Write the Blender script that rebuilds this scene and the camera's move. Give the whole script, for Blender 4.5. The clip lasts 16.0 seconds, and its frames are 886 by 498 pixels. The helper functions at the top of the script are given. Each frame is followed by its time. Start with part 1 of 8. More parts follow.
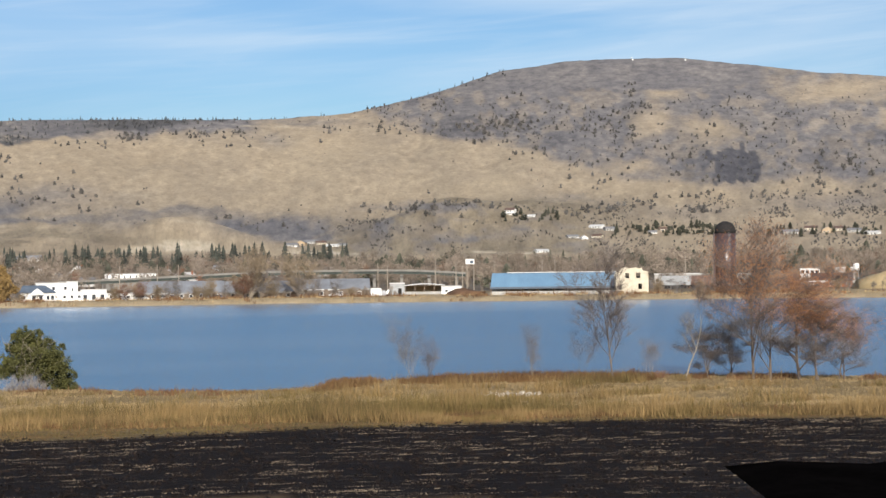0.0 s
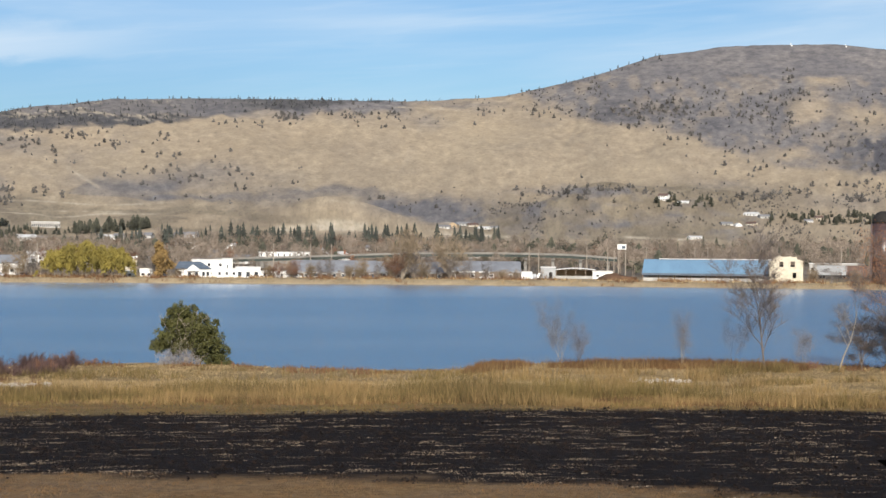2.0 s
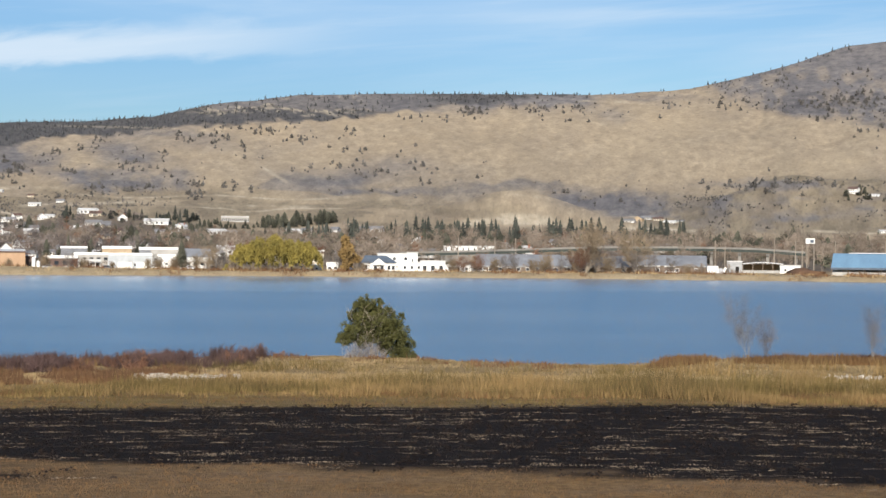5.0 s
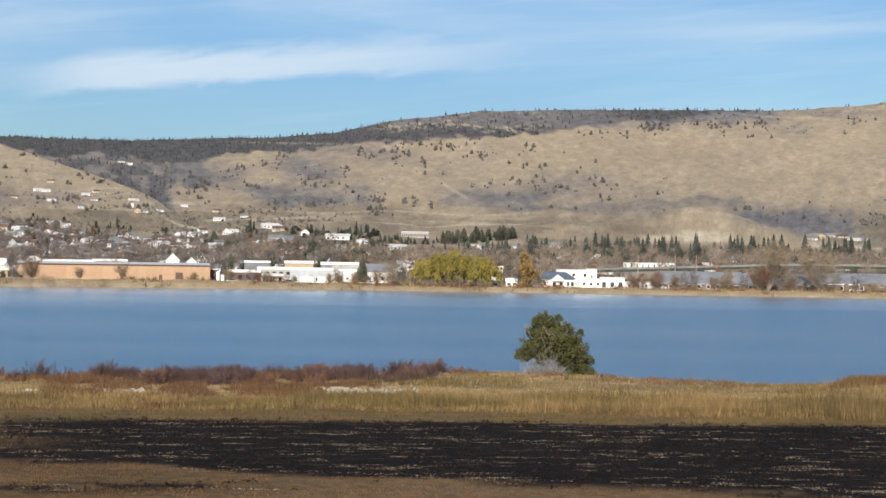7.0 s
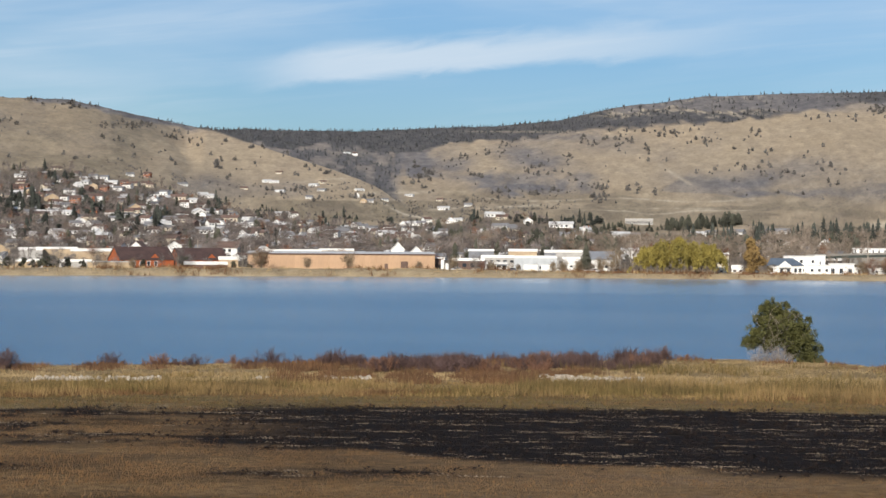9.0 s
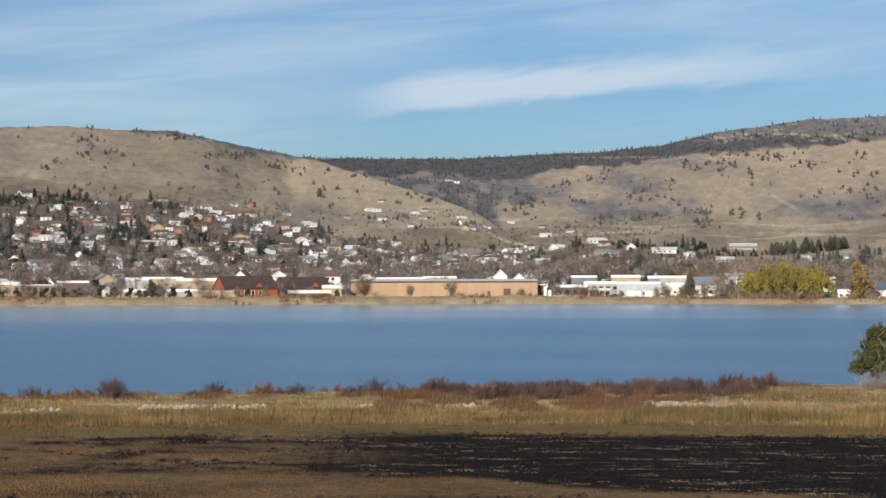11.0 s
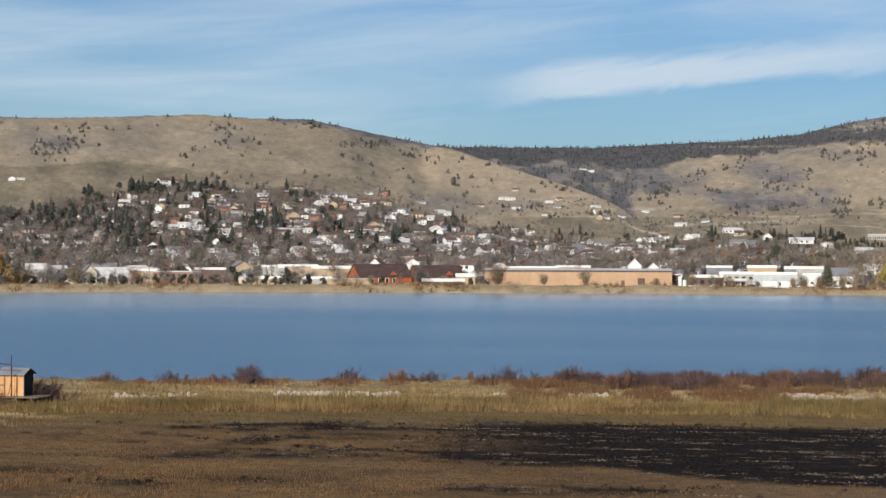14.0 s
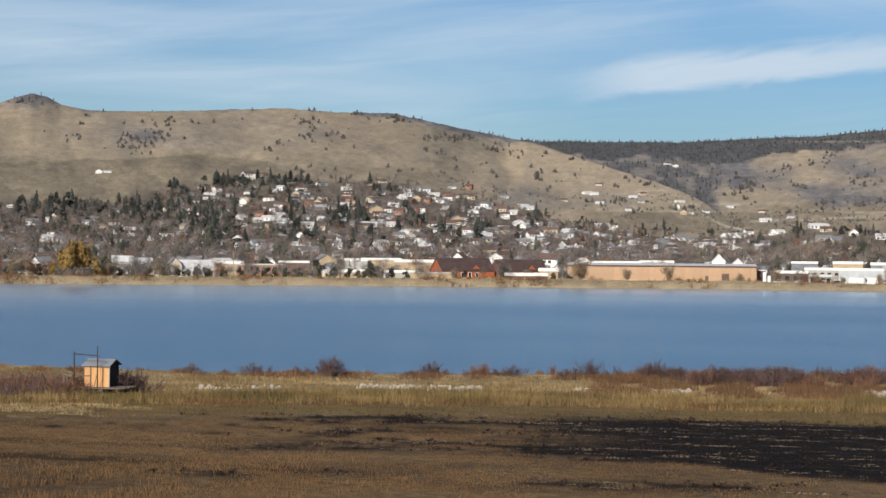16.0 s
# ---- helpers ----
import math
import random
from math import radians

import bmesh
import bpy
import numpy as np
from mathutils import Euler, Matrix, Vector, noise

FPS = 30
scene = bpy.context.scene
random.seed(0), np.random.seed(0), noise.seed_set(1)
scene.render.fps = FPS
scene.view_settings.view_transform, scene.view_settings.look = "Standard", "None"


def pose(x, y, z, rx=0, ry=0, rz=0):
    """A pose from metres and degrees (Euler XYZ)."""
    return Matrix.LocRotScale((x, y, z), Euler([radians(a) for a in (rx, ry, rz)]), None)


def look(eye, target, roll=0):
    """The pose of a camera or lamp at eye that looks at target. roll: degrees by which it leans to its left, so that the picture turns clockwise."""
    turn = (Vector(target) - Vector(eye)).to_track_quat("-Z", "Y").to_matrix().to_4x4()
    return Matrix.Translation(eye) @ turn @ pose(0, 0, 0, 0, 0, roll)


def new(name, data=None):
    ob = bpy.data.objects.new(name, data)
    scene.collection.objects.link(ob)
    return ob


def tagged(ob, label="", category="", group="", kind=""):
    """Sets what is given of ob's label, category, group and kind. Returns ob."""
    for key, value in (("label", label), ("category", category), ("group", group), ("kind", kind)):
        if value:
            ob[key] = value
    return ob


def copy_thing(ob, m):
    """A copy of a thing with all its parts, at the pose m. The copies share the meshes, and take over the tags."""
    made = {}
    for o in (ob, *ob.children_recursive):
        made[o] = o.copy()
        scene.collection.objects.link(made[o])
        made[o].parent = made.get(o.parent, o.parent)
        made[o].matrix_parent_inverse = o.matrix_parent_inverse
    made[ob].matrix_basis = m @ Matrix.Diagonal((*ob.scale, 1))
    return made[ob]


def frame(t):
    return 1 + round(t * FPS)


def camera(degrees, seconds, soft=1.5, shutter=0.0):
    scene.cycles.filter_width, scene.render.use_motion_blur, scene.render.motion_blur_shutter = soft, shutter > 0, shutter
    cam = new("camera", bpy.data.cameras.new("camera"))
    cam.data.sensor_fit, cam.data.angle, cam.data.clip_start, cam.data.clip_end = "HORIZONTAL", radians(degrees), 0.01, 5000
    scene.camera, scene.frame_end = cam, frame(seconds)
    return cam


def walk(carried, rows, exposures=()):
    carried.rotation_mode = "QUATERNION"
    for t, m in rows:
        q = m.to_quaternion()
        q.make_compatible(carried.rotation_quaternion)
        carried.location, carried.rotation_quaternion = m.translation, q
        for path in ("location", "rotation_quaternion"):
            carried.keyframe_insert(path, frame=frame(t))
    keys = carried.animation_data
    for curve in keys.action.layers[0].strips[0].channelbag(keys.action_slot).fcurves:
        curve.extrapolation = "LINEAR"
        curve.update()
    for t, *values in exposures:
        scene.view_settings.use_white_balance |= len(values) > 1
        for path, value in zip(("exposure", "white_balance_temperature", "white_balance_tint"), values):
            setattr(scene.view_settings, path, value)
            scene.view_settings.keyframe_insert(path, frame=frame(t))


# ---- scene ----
cam = camera(27.27, 16.0, soft=1.5)
EYE = 12.0          # metres above the lake, whose level is z = 0
# seconds, yaw (to the left), pitch, roll: the camera turns where it stands
ROWS = [
    (0.0, -16.500, 0.479, -0.700), (0.5, -15.664, 0.242, -0.300), (1.0, -13.935, 0.369, 0.090),
    (1.5, -12.786, 0.244, 0.473), (2.0, -11.747, -0.041, 0.494), (2.5, -10.541, -0.100, 0.570),
    (3.0, -9.370, -0.022, 0.537), (3.5, -8.722, -0.341, 0.651), (4.0, -7.623, -0.046, 0.531),
    (4.2, -7.009, -0.151, 0.504), (6.3, -3.945, -0.393, 0.940), (6.5, -2.800, -0.472, 0.902),
    (7.0, -0.349, 0.164, 0.816), (7.5, 1.767, 0.131, 1.326), (8.0, 3.452, 0.233, 1.039),
    (8.5, 5.359, -0.215, 0.533), (9.0, 6.651, -0.287, 0.365), (9.2, 6.930, -0.142, 0.507),
    (11.3, 10.617, 0.819, 0.006), (11.5, 11.132, 0.971, 0.197), (12.0, 11.760, 0.727, 0.175),
    (12.5, 12.296, 0.601, 0.362), (13.0, 12.851, 0.366, 0.269), (13.5, 13.445, 0.072, 0.310),
    (14.0, 14.059, 0.205, 0.196), (14.5, 14.755, -0.010, 0.263), (15.0, 15.576, 0.259, 0.428),
    (15.5, 16.202, 0.053, 0.453), (16.0, 16.656, 0.007, 0.494),
]
walk(cam, [(t, pose(0, 0, EYE, 90 + pitch, 0, yaw) @ pose(0, 0, 0, 0, 0, roll)) for t, yaw, pitch, roll in ROWS],
     [(0.0, 0.25), (4.0, 0.27), (8.0, 0.14), (12.5, -0.02), (16.0, 0.02)])

# ---- world and sun ----
SUN_EL, SUN_FROM = 24.0, 8.0      # degrees above the horizon; behind the camera, a little to its left
SKY_TINT, CLOUD = (0.53, 0.69, 0.90, 1), (5.7, 6.8, 7.95, 1)
world = bpy.data.worlds.new("sky")
scene.world = world
world.use_nodes = True
wn, wl = world.node_tree.nodes, world.node_tree.links
wn.clear()


def wnode(kind, **sets):
    n = wn.new(kind)
    for k, v in sets.items():
        if k in n.inputs:
            n.inputs[k].default_value = v
    return n


sky = wn.new("ShaderNodeTexSky")
sky.sky_type, sky.sun_disc = "NISHITA", False
sky.sun_elevation, sky.sun_rotation = radians(SUN_EL), radians(180 + SUN_FROM)
sky.air_density, sky.dust_density, sky.ozone_density = 1.0, 0.6, 1.6
coord = wn.new("ShaderNodeTexCoord")
# thin layered cirrus: a flat cloud sheet seen at a low angle, so its streaks lie almost level
sep = wn.new("ShaderNodeSeparateXYZ")
wl.new(coord.outputs["Generated"], sep.inputs[0])


def wmath(op, a, b):
    n = wn.new("ShaderNodeMath")
    n.operation = op
    for i, v in enumerate((a, b)):
        if isinstance(v, (int, float)):
            n.inputs[i].default_value = v
        else:
            wl.new(v, n.inputs[i])
    return n.outputs[0]


def wsmooth(value, low, high):
    n = wn.new("ShaderNodeMapRange")
    n.interpolation_type = "SMOOTHSTEP"
    n.inputs["From Min"].default_value, n.inputs["From Max"].default_value = low, high
    wl.new(value, n.inputs["Value"])
    return n.outputs[0]


def wnoise(across, up, lean, detail, rough):
    """Streaked noise: lumps a degree wide, stretched by these factors."""
    comb = wn.new("ShaderNodeCombineXYZ")
    wl.new(wmath("MULTIPLY", bearing, across), comb.inputs["X"])
    wl.new(wmath("ADD", wmath("MULTIPLY", height, up), wmath("MULTIPLY", bearing, lean)), comb.inputs["Y"])
    t = wnode("ShaderNodeTexNoise", Scale=1.0, Detail=detail, Roughness=rough, Distortion=0.6)
    wl.new(comb.outputs[0], t.inputs["Vector"])
    return t.outputs["Fac"]


height = wmath("MULTIPLY", wmath("ARCSINE", wmath("MAXIMUM", sep.outputs["Z"], 0.0), 0.0), 57.2958)
bearing = wmath("MULTIPLY", wmath("ARCTAN2", sep.outputs["X"], sep.outputs["Y"]), 57.2958)
veil = wsmooth(wnoise(0.055, 0.42, -0.02, 5.0, 0.5), 0.36, 0.68)
# the veil is thin over the valley
clear = wmath("MULTIPLY", wmath("SUBTRACT", 1.0, wsmooth(wmath("ABSOLUTE", wmath("ADD", bearing, 4.0), 0.0), 6.0, 15.0)), wmath("SUBTRACT", 1.0, wsmooth(height, 5.0, 8.5)))
veil = wmath("MULTIPLY", veil, wmath("SUBTRACT", 1.0, wmath("MULTIPLY", clear, 0.92)))
wisps = wsmooth(wnoise(0.12, 1.5, -0.14, 7.0, 0.6), 0.44, 0.74)
# one bright lens of cirrus that climbs to the right
run = wmath("ADD", bearing, 13.0)
over = wmath("SUBTRACT", height, wmath("ADD", 4.50, wmath("MULTIPLY", run, wmath("SUBTRACT", 0.130, wmath("MULTIPLY", run, 0.0032)))))
over = wmath("ADD", over, wmath("MULTIPLY", wmath("SUBTRACT", wnoise(0.35, 1.2, -0.2, 6.0, 0.6), 0.5), 0.8))
lens = wmath("MULTIPLY", wsmooth(over, -0.12, 0.28), wmath("SUBTRACT", 1.0, wsmooth(over, 0.65, 1.35)))
lens = wmath("MULTIPLY", lens, wmath("MULTIPLY", wsmooth(run, -0.5, 3.0), wmath("SUBTRACT", 1.0, wsmooth(run, 7.0, 19.0))))
cover = wmath("ADD", wmath("MULTIPLY", veil, 0.50), wmath("MULTIPLY", wmath("MULTIPLY", wisps, 0.22), wmath("SUBTRACT", 1.0, wmath("MULTIPLY", clear, 0.5))))
cover = wmath("MINIMUM", wmath("ADD", cover, wmath("MULTIPLY", lens, 0.85)), 0.95)
deep = wn.new("ShaderNodeMixRGB")
deep.blend_type = "MULTIPLY"
deep.inputs["Fac"].default_value, deep.inputs["Color2"].default_value = 1.0, SKY_TINT
wl.new(sky.outputs["Color"], deep.inputs["Color1"])
hue = wn.new("ShaderNodeMixRGB")
hue.inputs["Color1"].default_value, hue.inputs["Color2"].default_value = SKY_TINT, (0.455, 0.625, 0.86, 1)
wl.new(clear, hue.inputs["Fac"])
wl.new(hue.outputs["Color"], deep.inputs["Color2"])
blend = wn.new("ShaderNodeMixRGB")
blend.inputs["Color2"].default_value = CLOUD
wl.new(cover, blend.inputs["Fac"])
wl.new(deep.outputs["Color"], blend.inputs["Color1"])
background = wn.new("ShaderNodeBackground")
background.inputs["Strength"].default_value = 0.10
wl.new(blend.outputs["Color"], background.inputs["Color"])
wl.new(background.outputs[0], wn.new("ShaderNodeOutputWorld").inputs[0])

sun = new("sun", bpy.data.lights.new("sun", "SUN"))
sun.data.energy, sun.data.angle, sun.data.color = 5.0, radians(0.6), (1.0, 0.92, 0.81)
_e, _a = radians(SUN_EL), radians(SUN_FROM)
sun.matrix_world = look((-300 * math.sin(_a), -300 * math.cos(_a), 300 * math.tan(_e)), (0, 0, 0))


# ---- materials ----
def material(name, colour, dark=None, scale=1.0, rough=0.85, bump=0.0, metal=0.0, vary=0.0, fine=9.0, spec=0.3, grain=(1, 1, 1)):
    """Two scales of noise between colour and dark; vary: difference from piece to piece."""
    m = bpy.data.materials.new(name)
    m.use_nodes = True
    n, l = m.node_tree.nodes, m.node_tree.links
    b = n["Principled BSDF"]
    b.inputs["Roughness"].default_value, b.inputs["Metallic"].default_value = rough, metal
    b.inputs["Specular IOR Level"].default_value = spec
    dark = dark or tuple(0.62 * c for c in colour)
    tc, mp = n.new("ShaderNodeTexCoord"), n.new("ShaderNodeMapping")
    mp.inputs["Scale"].default_value = grain
    l.new(tc.outputs["Object"], mp.inputs["Vector"])
    a, c = n.new("ShaderNodeTexNoise"), n.new("ShaderNodeTexNoise")
    a.inputs["Scale"].default_value, a.inputs["Detail"].default_value = scale, 4
    c.inputs["Scale"].default_value, c.inputs["Detail"].default_value = scale * fine, 6
    for t in (a, c):
        l.new(mp.outputs[0], t.inputs["Vector"])
    add = n.new("ShaderNodeMath")
    add.operation = "MULTIPLY_ADD"
    l.new(c.outputs["Fac"], add.inputs[0])
    add.inputs[1].default_value = 0.6
    l.new(a.outputs["Fac"], add.inputs[2])
    rp = n.new("ShaderNodeValToRGB")
    rp.color_ramp.elements[0].position, rp.color_ramp.elements[1].position = 0.55, 1.0
    rp.color_ramp.elements[0].color, rp.color_ramp.elements[1].color = (*dark, 1), (*colour, 1)
    l.new(add.outputs[0], rp.inputs["Fac"])
    out = rp.outputs["Color"]
    if vary:
        info, hsv = n.new("ShaderNodeObjectInfo"), n.new("ShaderNodeHueSaturation")
        geo = n.new("ShaderNodeNewGeometry")
        s = n.new("ShaderNodeMath")
        s.operation = "ADD"
        l.new(info.outputs["Random"], s.inputs[0])
        l.new(geo.outputs["Random Per Island"], s.inputs[1])
        r = n.new("ShaderNodeMapRange")
        r.inputs["From Max"].default_value = 2.0
        r.inputs["To Min"].default_value, r.inputs["To Max"].default_value = 1 - vary, 1 + vary
        l.new(s.outputs[0], r.inputs["Value"])
        tone, both = n.new("ShaderNodeAttribute"), n.new("ShaderNodeMath")
        tone.attribute_name, both.operation = "tone", "MULTIPLY_ADD"
        l.new(tone.outputs["Fac"], both.inputs[0])
        both.inputs[1].default_value = 1.1 * vary
        l.new(r.outputs[0], both.inputs[2])
        l.new(both.outputs[0], hsv.inputs["Value"])
        l.new(out, hsv.inputs["Color"])
        out = hsv.outputs["Color"]
    l.new(out, b.inputs["Base Color"])
    if bump:
        bp = n.new("ShaderNodeBump")
        bp.inputs["Strength"].default_value = bump
        bp.inputs["Distance"].default_value = 0.1
        l.new(add.outputs[0], bp.inputs["Height"])
        l.new(bp.outputs[0], b.inputs["Normal"])
    return m


# ---- shapes of the land ----
_table = np.random.RandomState(7).rand(256, 256)


def field(x, y, seed=0):
    """Smooth value noise, 0 to 1, one lump a unit."""
    x, y = np.asarray(x, float) + seed * 17.31, np.asarray(y, float) + seed * 9.73
    i, j = np.floor(x).astype(int), np.floor(y).astype(int)
    u, v = x - i, y - j
    u, v = u * u * (3 - 2 * u), v * v * (3 - 2 * v)
    a, b = _table[i % 256, j % 256], _table[(i + 1) % 256, j % 256]
    c, d = _table[i % 256, (j + 1) % 256], _table[(i + 1) % 256, (j + 1) % 256]
    return (a * (1 - u) + b * u) * (1 - v) + (c * (1 - u) + d * u) * v


def rough_field(x, y, seed=0, octaves=4):
    total, amp, norm = 0, 1.0, 0
    for k in range(octaves):
        total, norm = total + amp * field(x * 2 ** k, y * 2 ** k, seed + k), norm + amp
        amp *= 0.5
    return total / norm


def step(x, a, b):
    t = np.clip((np.asarray(x, float) - a) / (b - a), 0, 1)
    return t * t * (3 - 2 * t)


# bearings are degrees to the left of the middle of the view, from the eye
RIDGE_AT = [-60, -36, -30.2, -28.2, -26.1, -24.1, -22.1, -20.4, -18.3, -16, -13.6, -11.2, -4.4, -1.5, 1.2, 3.1, 4.9, 9.4, 14.1, 15.6, 16.9, 18.3, 20.0, 21.7, 25.8, 27.6, 28.5, 28.95, 29.4, 29.9, 30.5, 36, 60]
RIDGE_EL = [4.0, 5.2, 5.58, 5.77, 6.07, 6.32, 6.36, 6.31, 6.02, 5.31, 4.78, 4.61, 4.60, 4.52, 4.2, 3.78, 3.6, 3.4, 3.42, 3.72, 3.98, 4.28, 4.27, 4.38, 4.2, 4.2, 4.36, 4.60, 4.68, 4.55, 4.28, 4.2, 3.6]
RIDGE_R = [(-60, 3300), (-30, 3300), (-14, 3300), (-5, 3500), (1, 3500), (6, 4150), (13, 4150), (17, 3250), (25, 3000), (60, 3000)]
# the top of the built-up slopes
TOWN_AT = [-60, -30, -18.5, -13, -3, 0.2, 4.7, 7.3, 9.9, 12.8, 15.4, 18.1, 22, 24.6, 26.9, 30.2, 60]
TOWN_EL = [0.1, 0.2, 0.05, 0.15, 0.2, 0.2, 0.5, 0.35, 0.45, 0.7, 1.55, 2.05, 2.12, 1.8, 1.3, 1.2, 1.1]
TOWN_R = [(-60, 1150), (-4, 1150), (5, 1400), (12, 1650), (17, 1800), (24, 1800), (28, 1650), (60, 1650)]
SHORE_AT = [-60, -30, -23.8, -15, -13.4, -12.1, -9.3, -6.5, -5.4, -0.9, 2, 8, 13.3, 20.2, 26, 30.2, 60]
SHORE_R = [188, 186, 188, 185, 181, 175, 172, 175, 179, 182, 176, 171, 170, 169, 173, 181, 185]
FAR_R = 588.0
KNOLLS = [(-16.6, 1500, 0.82, 2.9, 150), (-20.4, 1550, 0.30, 2.6, 150), (-8.4, 1300, 1.02, 2.7, 105), (-5.0, 1380, 0.35, 2.2, 130), (3.5, 1500, 0.3, 3.0, 160)]


# the spur of the left-hand hill that comes down in front of the wooded valley
SPUR_AT = [7.6, 8.69, 9.34, 10.2, 10.85, 11.6, 12.35, 13.1, 14.05, 15]
SPUR_EL = [1.35, 1.62, 1.90, 2.20, 2.40, 2.63, 2.88, 3.14, 3.46, 3.7]
SPUR_R = [(7.6, 2050), (10, 2450), (12, 2900), (14, 3500), (15, 3650)]


def pairs(a, table):
    return np.interp(a, [p[0] for p in table], [p[1] for p in table])


def ridge_r(a):
    return pairs(a, RIDGE_R) + 60 * np.sin(np.radians(a * 9))


def upslope(a, r):
    """0 at the top of the town, 1 on the skyline."""
    return (r - pairs(a, TOWN_R)) / (ridge_r(a) - pairs(a, TOWN_R))


def land(a, r):
    """Height of the ground at a bearing and a distance."""
    a, r = np.asarray(a, float), np.asarray(r, float)
    x, y = -r * np.sin(np.radians(a)), r * np.cos(np.radians(a))
    # the bank under the camera, the field, the shore
    near = 0.9 + 9.4 * (1 - step(r, 3, 66)) + 0.10 * (rough_field(x / 6, y / 6, 3) - 0.5)
    shore = np.interp(a, SHORE_AT, SHORE_R) + 5 * (rough_field(x / 7, y / 25, 5, 3) - 0.5)
    near = near - 0.35 * step(r, 120, 150) + 0.25 * (rough_field(x / 5, y / 5, 9) - 0.4) * step(r, 132, 145)
    bed = -2.0
    z = near + (bed - near) * step(r, shore - 2.5, shore + 5)
    far = FAR_R + 8 * (rough_field(a * 1.1, 0 * a, 11, 3) - 0.5)
    flat = 1.4 + 1.2 * step(r, 600, 800)
    z = z + (flat - z) * step(r, far - 3, far + 3)
    # the grassy bank along the far shore
    z = z + (0.3 + 0.7 * step(a, 1, 7)) * (0.6 + 1.0 * rough_field(a * 1.3, r / 30, 13, 3)) * np.exp(-((r - 596.5) / 5.0) ** 2)
    # slopes: the angle of sight grows from the town to the skyline
    town_r, top_r = pairs(a, TOWN_R), ridge_r(a)
    town_el, top_el = np.interp(a, TOWN_AT, TOWN_EL), np.interp(a, RIDGE_AT, RIDGE_EL)
    top_el = top_el - 0.02 + 0.05 * (rough_field(a * 2.2, 0 * a, 21, 3) - 0.5)
    low = np.degrees(np.arctan2(2.6 - EYE, 800.0))
    el = low + (town_el - low) * np.clip((r - 800) / (town_r - 800), 0, 1) ** 1.15
    s = np.clip((r - town_r) / (top_r - town_r), 0, 1)
    lumps = rough_field(a * 0.5, r / 520, 31, 2) - 0.5
    gully = np.abs(field(a * 0.8 + r / 1400, r / 900, 33) - 0.5) + 0.3 * np.abs(field(a * 1.9 - r / 900, r / 500, 34) - 0.5)
    broad_el = sum(np.interp(a + d, RIDGE_AT, RIDGE_EL) for d in (-2.6, -1.3, 0, 1.3, 2.6)) / 5
    left = step(a, 15, 18)
    el = el + (broad_el - town_el) * s ** 0.92 + (top_el - broad_el) * s ** 5 + 4 * s * (1 - s) * (0.6 * lumps + 0.28 * (1 - 0.6 * left) * (gully - 0.35))
    # the spur: up to its crest, a dip behind it, then the far side of the valley
    crest, crest_r = np.interp(a, SPUR_AT, SPUR_EL), pairs(a, SPUR_R)
    front = town_el + (crest - town_el) * np.clip((r - town_r) / (crest_r - town_r), 0, 1) ** 0.9 + 0.10 * lumps * np.clip((crest_r - r) / 500, 0, 1)
    low_behind = crest - 0.14 * step(r, crest_r, crest_r + 130)
    behind = low_behind + (top_el - low_behind) * np.clip((r - crest_r - 130) / np.maximum(top_r - crest_r - 130, 100), 0, 1)
    on_spur = step(a, 7.6, 8.8) * (1 - step(a, 14.0, 14.8)) * (r > town_r)
    el = el + on_spur * (np.where(r < crest_r, front, behind) - el)
    for ka, kr, ke, wa, wr in KNOLLS:
        el = el + ke * np.exp(-((a - ka) / wa) ** 2 * 1.4 - ((r - kr) / wr) ** 2)
    hill = EYE + r * np.tan(np.radians(el))
    z = np.where(r > 800, hill, z)
    back = np.clip((r - top_r) / 1200, 0, 1)
    z = np.where(r > top_r, z * (1 - 0.5 * back ** 1.2) - 6 * step(r, top_r, top_r + 120), z)
    return z


def at(a, r, lift=0.0, turn=0.0):
    """A pose on the ground at a bearing and a distance, its front (-y) towards the camera, turned by so many degrees."""
    return pose(-r * math.sin(radians(a)), r * math.cos(radians(a)), float(land(a, r)) + lift, 0, 0, a + turn)


def ground_sheet():
    az = np.concatenate([np.arange(-180, -34.5, 4.0), np.arange(-34, 34.01, 0.07), np.arange(36, 180.1, 4.0)])
    az[-1] = 180.0
    rr = np.concatenate([np.linspace(0.0, 70, 16), np.geomspace(71, 130, 40), np.linspace(131, 200, 64), np.linspace(205, 575, 8),
                         np.linspace(580, 610, 16), np.geomspace(613, 4300, 262), np.linspace(4400, 4900, 4)])
    A, R = np.meshgrid(az, rr, indexing="ij")
    Z = land(A, R)
    X, Y = -R * np.sin(np.radians(A)), R * np.cos(np.radians(A))
    n, m = A.shape
    verts = np.stack([X, Y, Z], -1).reshape(-1, 3)
    i = np.arange((n - 1) * m).reshape(n - 1, m)[:, :-1].ravel()
    faces = np.stack([i, i + 1, i + m + 1, i + m], -1)
    me = bpy.data.meshes.new("ground")
    me.from_pydata(verts.tolist(), [], faces.tolist())
    me.polygons.foreach_set("use_smooth", np.ones(len(faces), bool))
    a, r, x, y = A.ravel(), R.ravel(), X.ravel(), Y.ravel()
    for name, values in cover_masks(a, r, x, y).items():
        me.attributes.new(name, "FLOAT", "POINT").data.foreach_set("value", np.clip(values, 0, 1).astype(np.float32))
    return me


def field_edge(a):
    """How far the ploughed bed reaches towards the shore."""
    return np.interp(a, [-30, -24, -18, -12, -6, 0, 8, 16, 40], [133, 131, 128, 125, 122, 121, 121, 122, 124])


